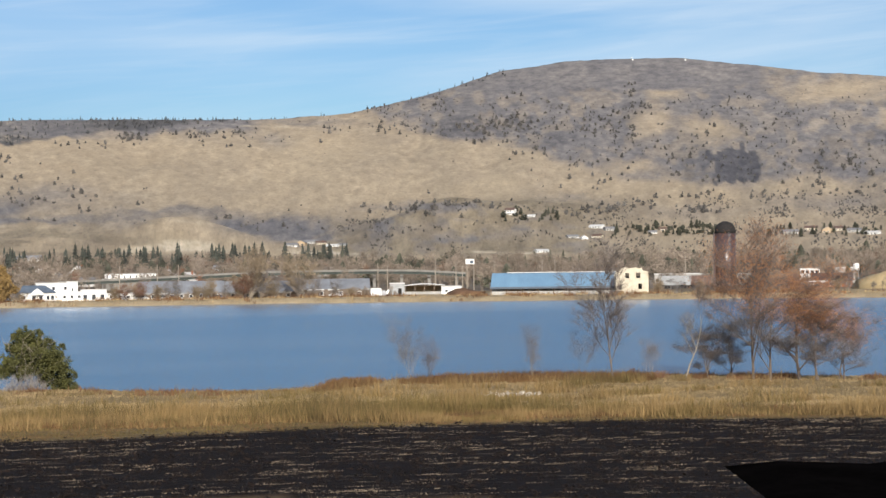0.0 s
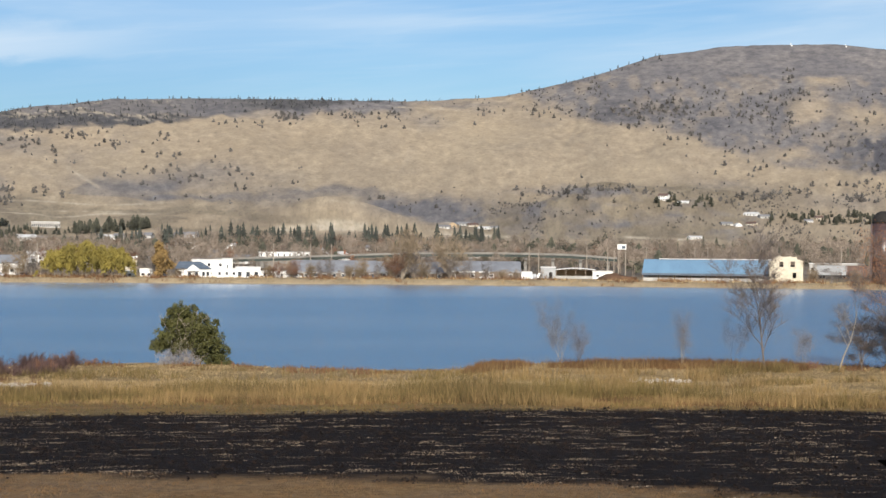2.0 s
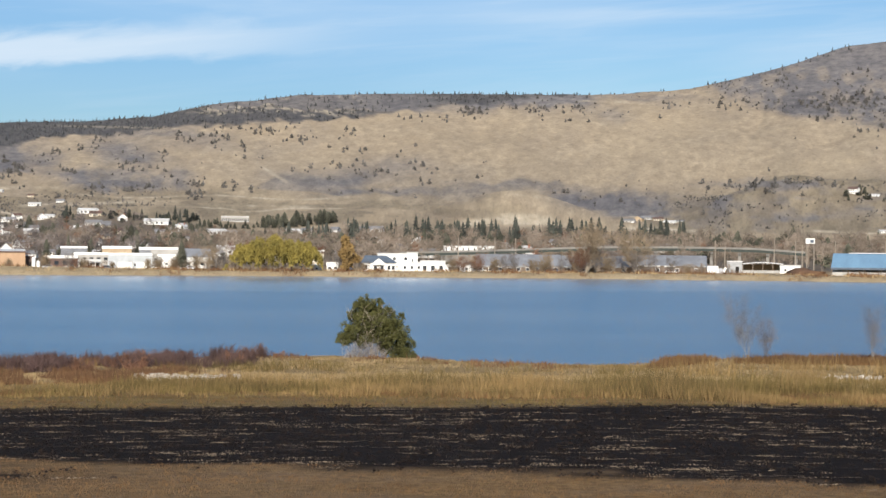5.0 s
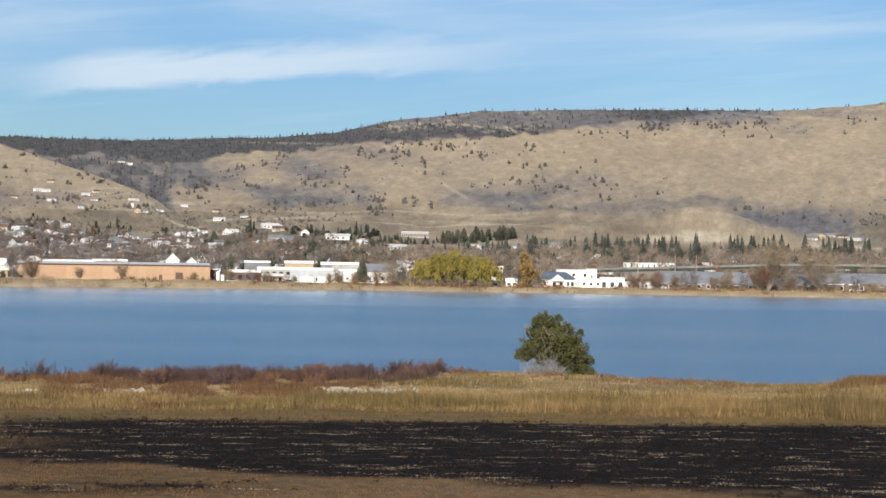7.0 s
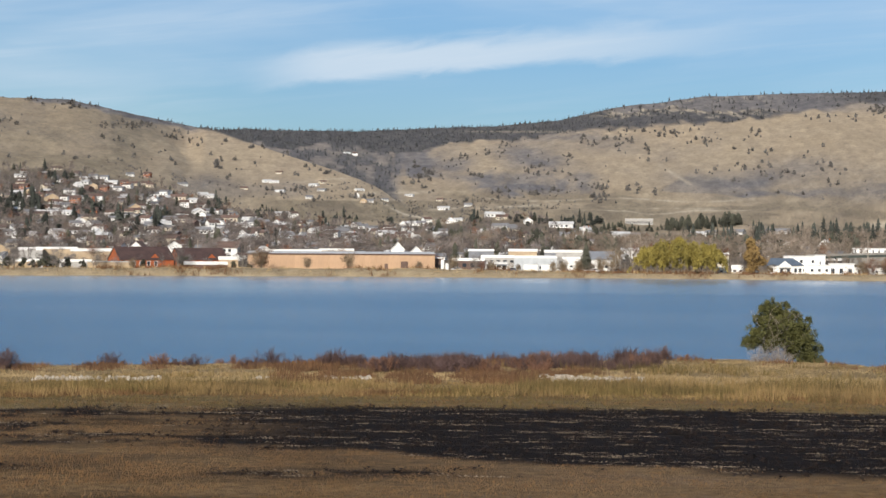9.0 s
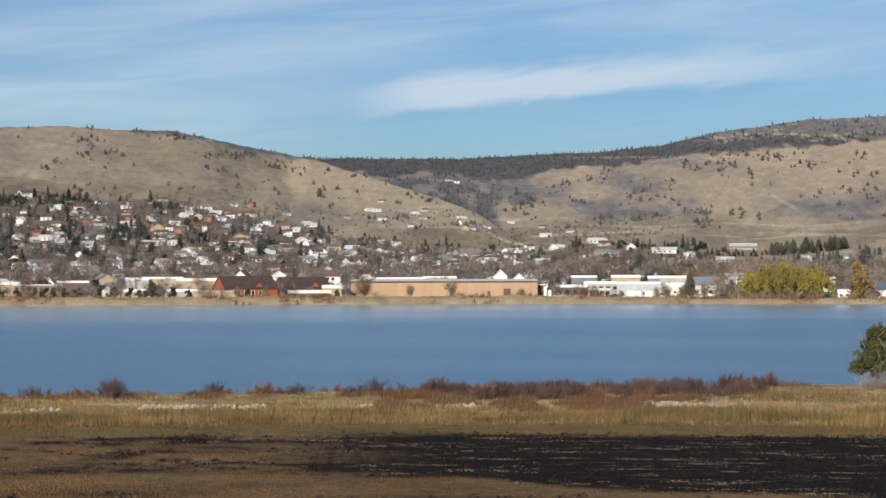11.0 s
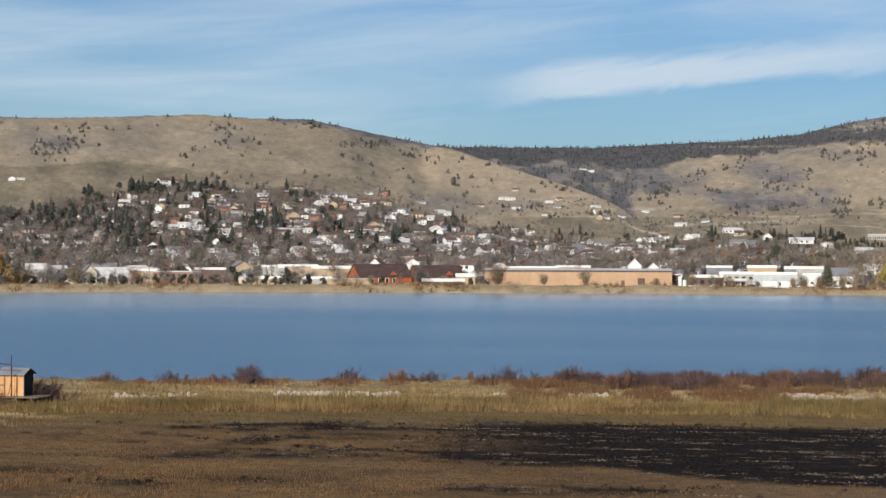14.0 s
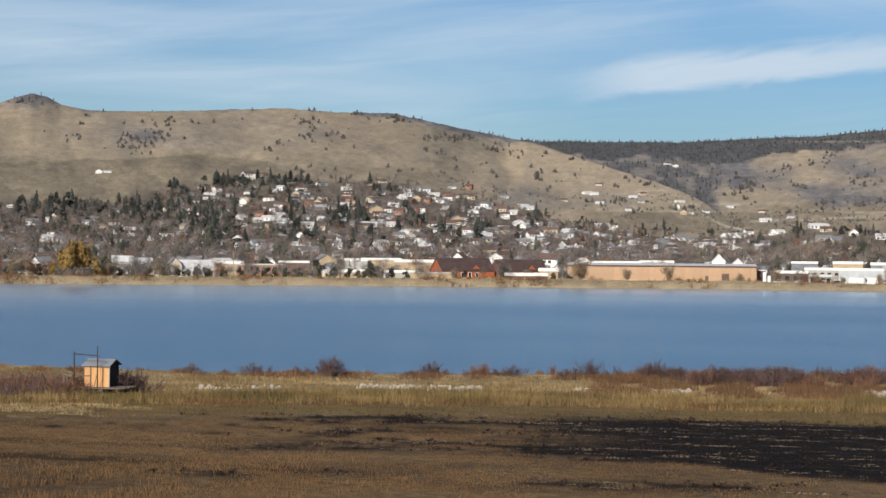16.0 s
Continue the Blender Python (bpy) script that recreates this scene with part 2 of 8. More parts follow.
def cover_masks(a, r, x, y):
    """What grows where."""
    s = upslope(a, r)
    wob = rough_field(x / 14, y / 5, 41, 4) - 0.5
    edge = field_edge(a) + 4 * wob
    # ploughed black soil: a long bed that tapers off to the left
    front = np.interp(a, [-40, -20, -10, -4, 2, 5, 8, 13, 16, 24, 40], [80, 84.5, 86, 87.5, 89, 91, 95, 99, 102, 108, 118]) + 5 * wob + 5 * (rough_field(x / 4, y / 1.2, 45, 3) - 0.5)
    ploughed = step(r, front - 1.5, front + 1.5) * (1 - step(r, edge - 1.5, edge + 1.5)) * (1 - step(a, 9, 18) * (1 - step(rough_field(x / 7, y / 1.6, 43) - 0.10 * step(a, 18, 28), 0.47, 0.64)))
    ploughed = ploughed * step(rough_field(x / 5, y / 1.6, 44) + 0.45 - 0.5 * step(a, 6, 20), 0.30, 0.48)
    # thin black strips left by the plough outside the bed
    strips = np.exp(-((r - 86.5 - 1.2 * wob) / 1.3) ** 2) * step(a, 3, 6) * (1 - step(a, 18, 22)) + np.exp(-((r - 102 - 2 * wob) / 1.6) ** 2) * step(a, 13, 16) * (1 - step(a, 23, 26)) + np.exp(-((r - 90 - 2 * wob) / 1.2) ** 2) * step(a, 16, 18) * (1 - step(a, 24, 27))
    ploughed = np.maximum(ploughed, strips * step(rough_field(x / 6, y / 1.1, 46), 0.44, 0.6))
    damp = step(r, 60, 80) * (1 - step(r, 130, 146))
    hills = step(r, 900, 1200)
    # the hills: bearing and steepness of sight say where a slope, a gully or a brow lies
    e = np.degrees(np.arctan2(land(a, r) - EYE, np.maximum(r, 1)))
    A = a + 0.7 * (rough_field(a * 0.6, e * 1.3, 58, 3) - 0.5) + 0.28 * (rough_field(a * 3, e * 6, 62, 2) - 0.5)
    E = e + 0.40 * (rough_field(a * 0.6, e * 1.2, 59, 3) - 0.5) + 0.20 * (rough_field(a * 3, e * 5, 60, 2) - 0.5)

    def blob(ca, ce, wa, we, p=1):
        return np.exp(-np.abs((A - ca) / wa) ** (2 * p) - np.abs((E - ce) / we) ** (2 * p))

    patch = rough_field(a * 0.9, r / 230, 51)
    mottle = rough_field(a * 3.0, e * 4.5, 52, 3)
    grey_from = np.interp(a, [-34, -31, -28, -26, -24, -22, -20.4, -18.6, -16.8, -15, -14, -13, -10.5, -9.8, -8, -6, -4.5], [2.3, 2.1, 2.5, 2.3, 2.35, 2.6, 2.95, 3.6, 3.8, 4.45, 4.72, 4.62, 4.42, 4.15, 4.2, 4.1, 4.3])
    grey = step(E, grey_from - 0.12, grey_from + 0.38) * (1 - step(a, -5, -3))
    for ca, ce, wa, we in ((-23.1, 4.35, 0.7, 0.55), (-24.9, 4.05, 0.9, 0.33), (-23.6, 5.3, 0.6, 0.3), (-28.9, 5.2, 1.8, 0.36), (-22.4, 3.0, 0.8, 0.2), (-30.8, 4.3, 0.6, 0.5)):
        grey = grey * (1 - 0.85 * blob(ca, ce, wa, we, 1.5))
    brow = step(E, 5.2, 5.5) * (1 - step(-a, 26, 27.5))
    grey = np.maximum(grey * (0.68 + 0.32 * step(mottle, 0.38, 0.55)), 1.15 * brow)
    over = step(r, pairs(a, SPUR_R) + 20, pairs(a, SPUR_R) + 60) * step(a, 7.8, 8.4) * (1 - step(a, 13.8, 14.3))
    tongue = step(A, 6.6, 7.4) * (1 - step(A, -1.2 + 4.9 * E - 0.4, -1.2 + 4.9 * E + 0.3)) * step(E, 1.85, 2.0) * (1 - step(A, 12, 13))
    brush = grey + 0.9 * tongue * (a < 8.2) * (0.5 + 0.5 * step(mottle, 0.35, 0.55)) + over * (0.75 + 0.25 * step(mottle, 0.4, 0.6))
    for ca, ce, wa, we, k in ((3.5, 2.35, 0.9, 0.22, .8), (4.2, 1.65, 1.6, 0.16, .6), (-2.8, 1.95, 2.6, 0.27, .55), (1.4, 3.0, 1.3, 0.3, .5), (4.0, 2.75, 0.9, 0.35, .8), (6.4, 2.4, 0.6, 0.3, .7), (2.6, 3.3, 1.6, 0.12, .6), (5.5, 1.95, 0.9, 0.12, .6), (-3.6, 1.45, 1.8, 0.10, .6), (10.5, 1.6, 1.4, 0.14, .5), (13.2, 1.9, 1.2, 0.16, .5), (-4.5, 2.3, 1.2, 0.25, .5), (-12.0, 1.2, 1.3, 0.3, .4), (-13.0, 4.2, 0.6, 0.15, .4),
                              (-9.0, 4.2, 0.5, 0.28, .9), (-10.2, 4.25, 0.5, 0.22, .8), (-7.0, 4.12, 0.5, 0.2, .8), (-8.2, 4.38, 2.2, 0.16, .8), (-12.5, 4.45, 1.6, 0.12, .6),
                              (-28.7, 1.7, 2.2, 0.35, .6), (-10.6, 1.25, 1.3, 0.25, .6), (-11.9, 0.95, 1.1, 0.22, .6), (-5.5, 1.5, 1.6, 0.14, .5), (-8.5, 1.75, 1.5, 0.10, .3), (-16.3, 1.8, 2.2, 0.10, .8), (-15.0, 1.1, 1.2, 0.25, .6), (-19.0, 0.95, 1.0, 0.15, .5), (-17.5, 0.75, 1.5, 0.12, .6), (-24.0, 1.6, 1.5, 0.25, .4), (-20.5, 1.95, 1.0, 0.15, .5), (20.9, 3.6, 1.1, 0.3, .5), (25.9, 3.45, 0.7, 0.25, .7), (29.4, 4.5, 1.0, 0.28, 1.2), (18.4, 4.25, 0.9, 0.12, 1.1), (23.0, 3.9, 1.6, 0.3, .35), (16.2, 3.6, 1.0, 0.25, .35), (-11.2, 3.9, 0.5, 0.2, .5), (26.5, 3.6, 1.8, 0.4, .35), (23.4, 3.25, 2.0, 0.22, .3)):
        brush = brush + k * blob(ca, ce, wa, we)
    hollow = np.interp(a, [-4.5, -4.0, -2.8, -1.8, -0.5, 0.3], [1.46, 1.42, 1.34, 1.48, 1.52, 1.60])
    brush = brush + 0.55 * step(e, hollow - 0.02, hollow + 0.03) * (1 - step(E, 1.75, 2.25)) * step(A, -3.9, -3.0) * (1 - step(a + (e - 1.6) * 1.6, -0.3, 0.0))
    brow_el = np.interp(a, RIDGE_AT, RIDGE_EL)
    brush = brush + 1.1 * step(a, 14.0, 14.8) * (1 - step(a, 19.0, 19.7)) * step(E, brow_el - 0.24, brow_el - 0.10) + 0.7 * step(a, 19, 20) * (1 - step(a, 28, 28.6)) * step(E, brow_el - 0.10, brow_el - 0.02)
    brush = brush + 0.20 * step(rough_field(a * 0.8, e * 1.5, 53, 2), 0.52, 0.80) * (1 - step(a, 14, 17)) * (1 - 0.6 * step(-a, 7, 9) * (1 - step(-a, 13, 15))) * (0.5 + 0.5 * step(mottle, 0.4, 0.6))
    brush = brush + 0.18 * step(rough_field(a * 0.9, e * 1.8, 54, 2), 0.55, 0.78) * step(a, 14, 17)
    wood_from = np.interp(a, [-18, -16, -13, -10.5, -8, -6, -5, -4.1, -2.4, 1.1, 2, 3.7, 5.5, 6.7, 8.2, 9.5, 10.5, 11.7, 13.1, 14, 15, 16, 18], [9.0, 5.5, 4.75, 4.58, 4.36, 4.2, 4.12, 3.95, 3.70, 3.62, 3.5, 3.32, 3.12, 2.9, 2.78, 2.88, 3.0, 2.88, 3.05, 3.35, 3.6, 4.1, 9.0])
    forest = step(E + 0.12 * (mottle - 0.5), wood_from - 0.04, wood_from + 0.07)
    shelf = step(A, -6.5, -5) * (1 - step(A, 0.8, 2.2)) * step(E, 4.0, 4.1)
    forest = forest * (1 - 0.72 * shelf) + 0.8 * blob(29.4, 4.55, 0.9, 0.25) + 0.8 * blob(18.4, 4.25, 0.8, 0.10) + 0.5 * blob(25.9, 3.45, 0.5, 0.15)
    brush = brush + 0.95 * shelf
    # the slope in front of the spur's crest stays open grass
    open_spur = step(a, 8.4, 9.4) * (1 - step(a, 13.5, 14.2)) * (1 - step(r, pairs(a, SPUR_R) - 60, pairs(a, SPUR_R)))
    brush, forest = brush * (1 - 0.8 * open_spur), forest * (1 - open_spur) + 0.55 * over * step(mottle + 0.10 * (A < 10.5), 0.40, 0.62)
    # grey brush in the fold behind the low tan hill
    fold_grey = step(r, 1335, 1390) * (1 - step(a, -5.2, -4.6))
    brush = brush + fold_grey * (0.62 * (0.5 + 0.5 * step(mottle, 0.36, 0.56)) * np.exp(-np.abs((A + 11.4) / 2.2) ** 4 - np.abs((E - 1.30) / 0.34) ** 4) + 0.45 * np.exp(-np.abs((A + 8.6) / 2.4) ** 4 - np.abs((E - 1.68) / 0.16) ** 4))
    # the olive-grey knoll before the large hill, patchy with brush up to its brow
    brow_line = np.interp(a, [-22, -20.8, -19.1, -17.9, -16.7, -15.4, -13.9, -13.07, -12.2], [1.3, 1.59, 1.86, 1.98, 1.99, 1.90, 1.34, 1.05, 0.72])
    on_knoll = step(a, -22, -20.8) * (1 - step(a, -12.5, -12.1)) * (1 - step(e, brow_line - 0.03, brow_line + 0.03)) * (1 - step(r, 1585, 1610)) * step(r, 1180, 1230)
    brush = brush + on_knoll * (0.14 + 0.50 * step(rough_field(a * 1.6, e * 3.2, 69, 3), 0.44, 0.60))
    ledges = step(rough_field(a * 6, e * 22, 57, 3), 0.50, 0.60) * (step(E, 3.86, 3.93) * (1 - step(E, 4.06, 4.14)) + 0.8 * shelf * step(mottle, 0.50, 0.62)) * step(A, -4, -2.5) * (1 - step(A, 1.2, 2.5))
    ledges = ledges + 0.8 * np.exp(-((A - 4.2) / 1.6) ** 4 - ((e - 3.40) / 0.03) ** 2) + 0.5 * blob(9.5, 2.75, 0.5, 0.08)
    grove = blob(-17.9, 4.35, 1.5, 0.30, 2) * step(mottle, 0.25, 0.5) + 0.4 * blob(-20.2, 3.9, 0.8, 0.25)
    burnt = blob(-25.75, 2.95, 0.72, 0.52, 2) + 0.7 * blob(-25.3, 3.35, 0.5, 0.22, 2) + 0.6 * blob(-30.3, 3.4, 0.35, 0.4, 2)
    burnt, grove = 0.85 * step(burnt, 0.06, 0.2) * step(burnt + 1.3 * (rough_field(a * 6, e * 3, 55, 3) - 0.5), 0.32, 0.60), 0.4 * step(grove, 0.08, 0.3) * step(grove + 1.6 * (rough_field(a * 7, e * 16, 56, 2) - 0.5), 0.30, 0.7)
    knoll = 0
    for ka, kr, ke, wa, wr in KNOLLS[:2]:
        knoll = knoll + np.exp(-((a - ka) / wa) ** 2 * 1.1 - ((r - kr) / (1.3 * wr)) ** 2)
    sage = 0.30 * np.exp(-((a + 6.0) / 4.5) ** 2 - ((r - 1450) / 90) ** 2) + 0.78 * step(a, 14.5, 17) + 0.6 * step(a, 21, 25) * (1 - step(E, 2.3, 3.2)) + 0.5 * blob(23.2, 2.6, 1.6, 0.14) + 0.4 * step(patch, 0.55, 0.7) * (1 - step(e, 1.3, 1.9))
    fold = np.interp(a, [21.4, 22.1, 24.35, 26.5, 28.5, 31], [2.45, 2.71, 2.89, 2.72, 2.62, 2.5])
    sage = sage * (1 - 0.35 * step(E, fold, fold + 0.1) * step(a, 16, 18)) + 0.85 * step(a, 21.2, 22.4) * (1 - step(e, fold - 0.06, fold + 0.01))
    sage = np.maximum(0.95 * knoll * step(patch, 0.15, 0.40), sage * (0.62 + 0.38 * step(patch, 0.30, 0.6)))
    cut = 1.6 * np.exp(-((a + 8.2) / 1.6) ** 6 - ((r - 1192) / 16) ** 2) + np.exp(-((a + 18.5) / 1.9) ** 6 - ((r - (1225 + 9 * (a + 18.5))) / 9) ** 2) + np.exp(-((a + 12.6) / 1.2) ** 6 - ((r - 1235) / 25) ** 2)
    cut = cut + np.exp(-((a - 1.0) / 4.5) ** 6 - ((r - (1560 + 14 * a)) / 12) ** 2) * 0.8 + np.exp(-((a - 6.5 - (r - 1500) / 230) / 0.14) ** 2) * step(r, 1450, 1500) * (1 - step(r, 1950, 2000)) * 0.9
    # the pale worn crest of the low tan hill
    worn = np.interp(a, [-12.4, -12.1, -10.19, -9.13, -8.07, -7.0, -5.4], [0.76, 0.79, 1.20, 1.42, 1.49, 1.34, 1.14])
    cut = cut + 0.75 * np.exp(-((e - worn + 0.03) / 0.035) ** 2) * step(a, -12.6, -12.0) * (1 - step(a, -9.2, -7.6)) * (r < 1420)
    # pale tracks and terraces that cross the dry slopes
    cut = cut + 0.7 * np.exp(-((e - (1.28 + 0.05 * np.sin(a * 1.3))) / 0.025) ** 2) * step(a, -3.5, -2.5) * (1 - step(a, 5, 6)) + 0.6 * np.exp(-((e - (4.38 - 0.03 * (a + 10.5) ** 2)) / 0.03) ** 2) * step(a, -12.4, -12) * (1 - step(a, -10.4, -10))
    cut = cut + 0.6 * np.exp(-((e - (2.3 + 0.62 * (a + 0.2))) / 0.05) ** 2) * step(a, -1.3, -1) * (1 - step(a, -0.3, 0))
    # the road and the dry hay fields on the valley floor
    cut = cut + 0.8 * np.exp(-((e - (0.94 + 0.048 * (7 - a))) / 0.045) ** 2) * step(a, 2.7, 3.3) * (1 - step(a, 6.8, 7.6)) + 0.6 * np.exp(-((e - 1.24) / 0.02) ** 2) * step(a, 7.6, 8.2) * (1 - step(a, 10.6, 11.2))
    cut = cut + 0.55 * np.exp(-((e - (1.83 + 0.07 * np.sin(a * 2.1))) / 0.035) ** 2) * step(a, 9.4, 10) * (1 - step(a, 12, 12.8)) + 0.6 * np.exp(-((e - (1.62 - 0.02 * a)) / 0.04) ** 2) * step(a, 5.6, 6.2) * (1 - step(a, 9, 9.8)) + 0.5 * np.exp(-((e - 1.02) / 0.025) ** 2) * step(a, -2.2, -1.6) * (1 - step(a, 0.6, 1.2))
    cut = cut * (0.25 + 0.75 * step(rough_field(a * 2.6, e * 9, 64, 3), 0.36, 0.58))
    hay = step(a, 5.9, 6.8) * (1 - step(a, 11.4, 13.0)) * step(e, 0.5, 0.62) * (1 - step(e + 0.05 * wob, 1.19, 1.24)) + 0.7 * step(a, -2.5, -0.5) * (1 - step(a, 6.0, 6.9)) * step(e, 0.5, 0.62) * (1 - step(e + 0.06 * wob, 0.86, 0.92))
    brush = brush + 0.65 * step(a, 1.4, 2.2) * (1 - step(A, 5.2, 6.4)) * step(E, 1.32, 1.42) * (1 - step(E, 1.95, 2.2)) * (0.55 + 0.45 * step(mottle, 0.4, 0.6)) + 0.35 * step(A, 10.2, 11.5) * (1 - step(A, 14.2, 15.2)) * step(E, 1.25, 1.4) * (1 - step(E, 1.75, 1.95))
    sage = np.maximum(sage, 0.9 * on_knoll)
    foot = 0.7 * step(a, -10, -7) * (1 - step(a, 2, 5)) * (1 - step(E, 1.05, 1.35)) * step(rough_field(a * 0.7, e * 5, 67, 3), 0.36, 0.56)
    foot = np.maximum(foot, 0.7 * step(a, -1.5, 0.5) * (1 - step(a, 6.2, 7.2)) * (1 - step(E, 1.4, 1.65)) * step(rough_field(a * 0.9, e * 4, 68, 3), 0.30, 0.48))
    sage = np.maximum(sage, np.maximum(0.85 * hay, foot))
    return {"rim": step(r, field_edge(a) - 6, field_edge(a) - 1) * (1 - step(r, field_edge(a) + 8, field_edge(a) + 13)), "farbank": step(r, 560, 575) * (1 - step(r, 640, 690)), "sage": sage * hills * (1 - 0.9 * np.clip(brush, 0, 1)), "cut": cut + 0.45 * ledges, "ploughed": ploughed, "meadow": damp, "brush": brush * hills, "forest": np.clip(forest + burnt + 0.8 * grove, 0, 1) * hills, "hills": hills, "angle": e, "weedy": step(a, 2, 12) * (0.6 + 0.4 * step(wob, -0.1, 0.15)), "burnt": np.clip(burnt + grove, 0, 1) * hills,
            "town": step(r, 640, 700) * (1 - step(r, pairs(a, TOWN_R) - 60, pairs(a, TOWN_R) + 60))}


def ground_material():
    m = bpy.data.materials.new("ground")
    m.use_nodes = True
    n, l = m.node_tree.nodes, m.node_tree.links
    b = n["Principled BSDF"]
    b.inputs["Roughness"].default_value = 0.95
    b.inputs["Specular IOR Level"].default_value = 0.1
    geo = n.new("ShaderNodeNewGeometry")

    # on the hills the grain runs up the slope, away from the lake: bearing, distance and height
    px, ang, dist, polar = n.new("ShaderNodeSeparateXYZ"), n.new("ShaderNodeMath"), n.new("ShaderNodeVectorMath"), n.new("ShaderNodeCombineXYZ")
    l.new(geo.outputs["Position"], px.inputs[0])
    ang.operation, dist.operation = "ARCTAN2", "LENGTH"
    l.new(px.outputs["X"], ang.inputs[0])
    l.new(px.outputs["Y"], ang.inputs[1])
    l.new(geo.outputs["Position"], dist.inputs[0])
    wide_x = n.new("ShaderNodeMath")
    wide_x.operation = "MULTIPLY"
    wide_x.inputs[1].default_value = 2600.0
    l.new(ang.outputs[0], wide_x.inputs[0])
    l.new(wide_x.outputs[0], polar.inputs["X"])
    l.new(dist.outputs["Value"], polar.inputs["Y"])
    l.new(px.outputs["Z"], polar.inputs["Z"])

    def noise_at(scale, detail, stretch=(1, 1, 1), low=0.35, high=0.65, slope=False):
        mp, t, r = n.new("ShaderNodeMapping"), n.new("ShaderNodeTexNoise"), n.new("ShaderNodeMapRange")
        mp.inputs["Scale"].default_value = [scale * s for s in stretch]
        l.new(polar.outputs[0] if slope else geo.outputs["Position"], mp.inputs["Vector"])
        l.new(mp.outputs[0], t.inputs["Vector"])
        t.inputs["Scale"].default_value, t.inputs["Detail"].default_value, t.inputs["Roughness"].default_value = 1, detail, 0.62
        r.inputs["From Min"].default_value, r.inputs["From Max"].default_value = low, high
        l.new(t.outputs["Fac"], r.inputs["Value"])
        return r.outputs[0]

    def mix(fac, c1, c2):
        x = n.new("ShaderNodeMixRGB")
        for key, v in (("Fac", fac), ("Color1", c1), ("Color2", c2)):
            if isinstance(v, tuple):
                x.inputs[key].default_value = (*v, 1)
            elif isinstance(v, (int, float)):
                x.inputs[key].default_value = v
            else:
                l.new(v, x.inputs[key])
        return x.outputs[0]

    def mask(name):
        t = n.new("ShaderNodeAttribute")
        t.attribute_name = name
        return t.outputs["Fac"]

    patchy = noise_at(0.10, 5, (0.55, 1.7, 1), 0.38, 0.60)
    small, streak = noise_at(1.7, 8), noise_at(0.5, 6, (0.5, 1.6, 1))
    tiny = noise_at(6, 5)
    stubble = mix(streak, mix(small, (0.102, 0.066, 0.036), (0.205, 0.134, 0.074)), mix(tiny, (0.122, 0.080, 0.045), (0.250, 0.168, 0.096)))
    soil = mix(small, (0.0046, 0.0025, 0.0018), (0.0125, 0.0070, 0.0050))
    straw = noise_at(0.9, 7, (0.35, 1.5, 1), 0.60, 0.70)
    soil = mix(straw, soil, mix(tiny, (0.03, 0.022, 0.017), (0.085, 0.065, 0.048)))
    bank = mix(small, (0.175, 0.122, 0.058), (0.35, 0.255, 0.135))
    stubble = mix(mask("weedy"), stubble, mix(patchy, mix(streak, mix(small, (0.028, 0.017, 0.007), (0.061, 0.037, 0.016)), mix(tiny, (0.039, 0.024, 0.010), (0.083, 0.051, 0.022))), mix(small, (0.051, 0.028, 0.010), (0.117, 0.066, 0.027))))
    stubble = mix(patchy, stubble, mix(small, (0.125, 0.078, 0.036), (0.245, 0.152, 0.070)))
    near = mix(mask("meadow"), bank, stubble)
    near = mix(mask("rim"), near, mix(streak, (0.115, 0.083, 0.042), (0.215, 0.158, 0.082)))
    near = mix(mask("ploughed"), near, soil)
    fall = (0.85, 0.06, 1.25)
    wide, mid, grit = noise_at(0.0045, 6, fall, slope=True), noise_at(0.020, 7, fall, slope=True), noise_at(0.085, 6, fall, slope=True)
    # the blue-grey of distance haze is mixed into these hill colours
    grass = mix(wide, (0.360, 0.278, 0.184), (0.490, 0.386, 0.258))
    blotch = noise_at(0.011, 6, (0.55, 0.06, 1.6), 0.36, 0.62, slope=True)
    grass = mix(blotch, mix(grit, (0.300, 0.238, 0.170), (0.400, 0.318, 0.224)), grass)
    grass = mix(mid, grass, mix(grit, (0.335, 0.264, 0.182), (0.490, 0.386, 0.262)))
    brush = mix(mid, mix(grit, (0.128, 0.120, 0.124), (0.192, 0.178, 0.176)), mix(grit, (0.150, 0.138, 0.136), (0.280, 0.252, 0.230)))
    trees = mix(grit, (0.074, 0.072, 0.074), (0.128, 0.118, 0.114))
    far = mix(mask("brush"), grass, brush)
    far = mix(mask("sage"), far, mix(mid, mix(grit, (0.138, 0.112, 0.082), (0.205, 0.166, 0.120)), mix(grit, (0.236, 0.190, 0.124), (0.350, 0.282, 0.186))))
    far = mix(mask("forest"), far, trees)
    far = mix(mask("burnt"), far, mix(grit, (0.066, 0.064, 0.072), (0.122, 0.115, 0.122)))
    far = mix(mask("cut"), far, mix(grit, (0.48, 0.40, 0.285), (0.66, 0.56, 0.42)))
    fleck, worn = noise_at(0.30, 6, fall, 0.50, 0.72, slope=True), noise_at(0.16, 6, (0.6, 0.06, 1.7), 0.54, 0.74, slope=True)
    shade = n.new("ShaderNodeMixRGB")
    shade.blend_type = "MULTIPLY"
    shade.inputs["Fac"].default_value, shade.inputs["Color2"].default_value = 1.0, (0.66, 0.67, 0.70, 1)
    l.new(far, shade.inputs["Color1"])
    dim = n.new("ShaderNodeMath")
    dim.operation = "MULTIPLY"
    dim.inputs[1].default_value = 0.75
    l.new(fleck, dim.inputs[0])
    far = mix(dim.outputs[0], far, shade.outputs[0])
    pale = n.new("ShaderNodeMixRGB")
    pale.blend_type = "MULTIPLY"
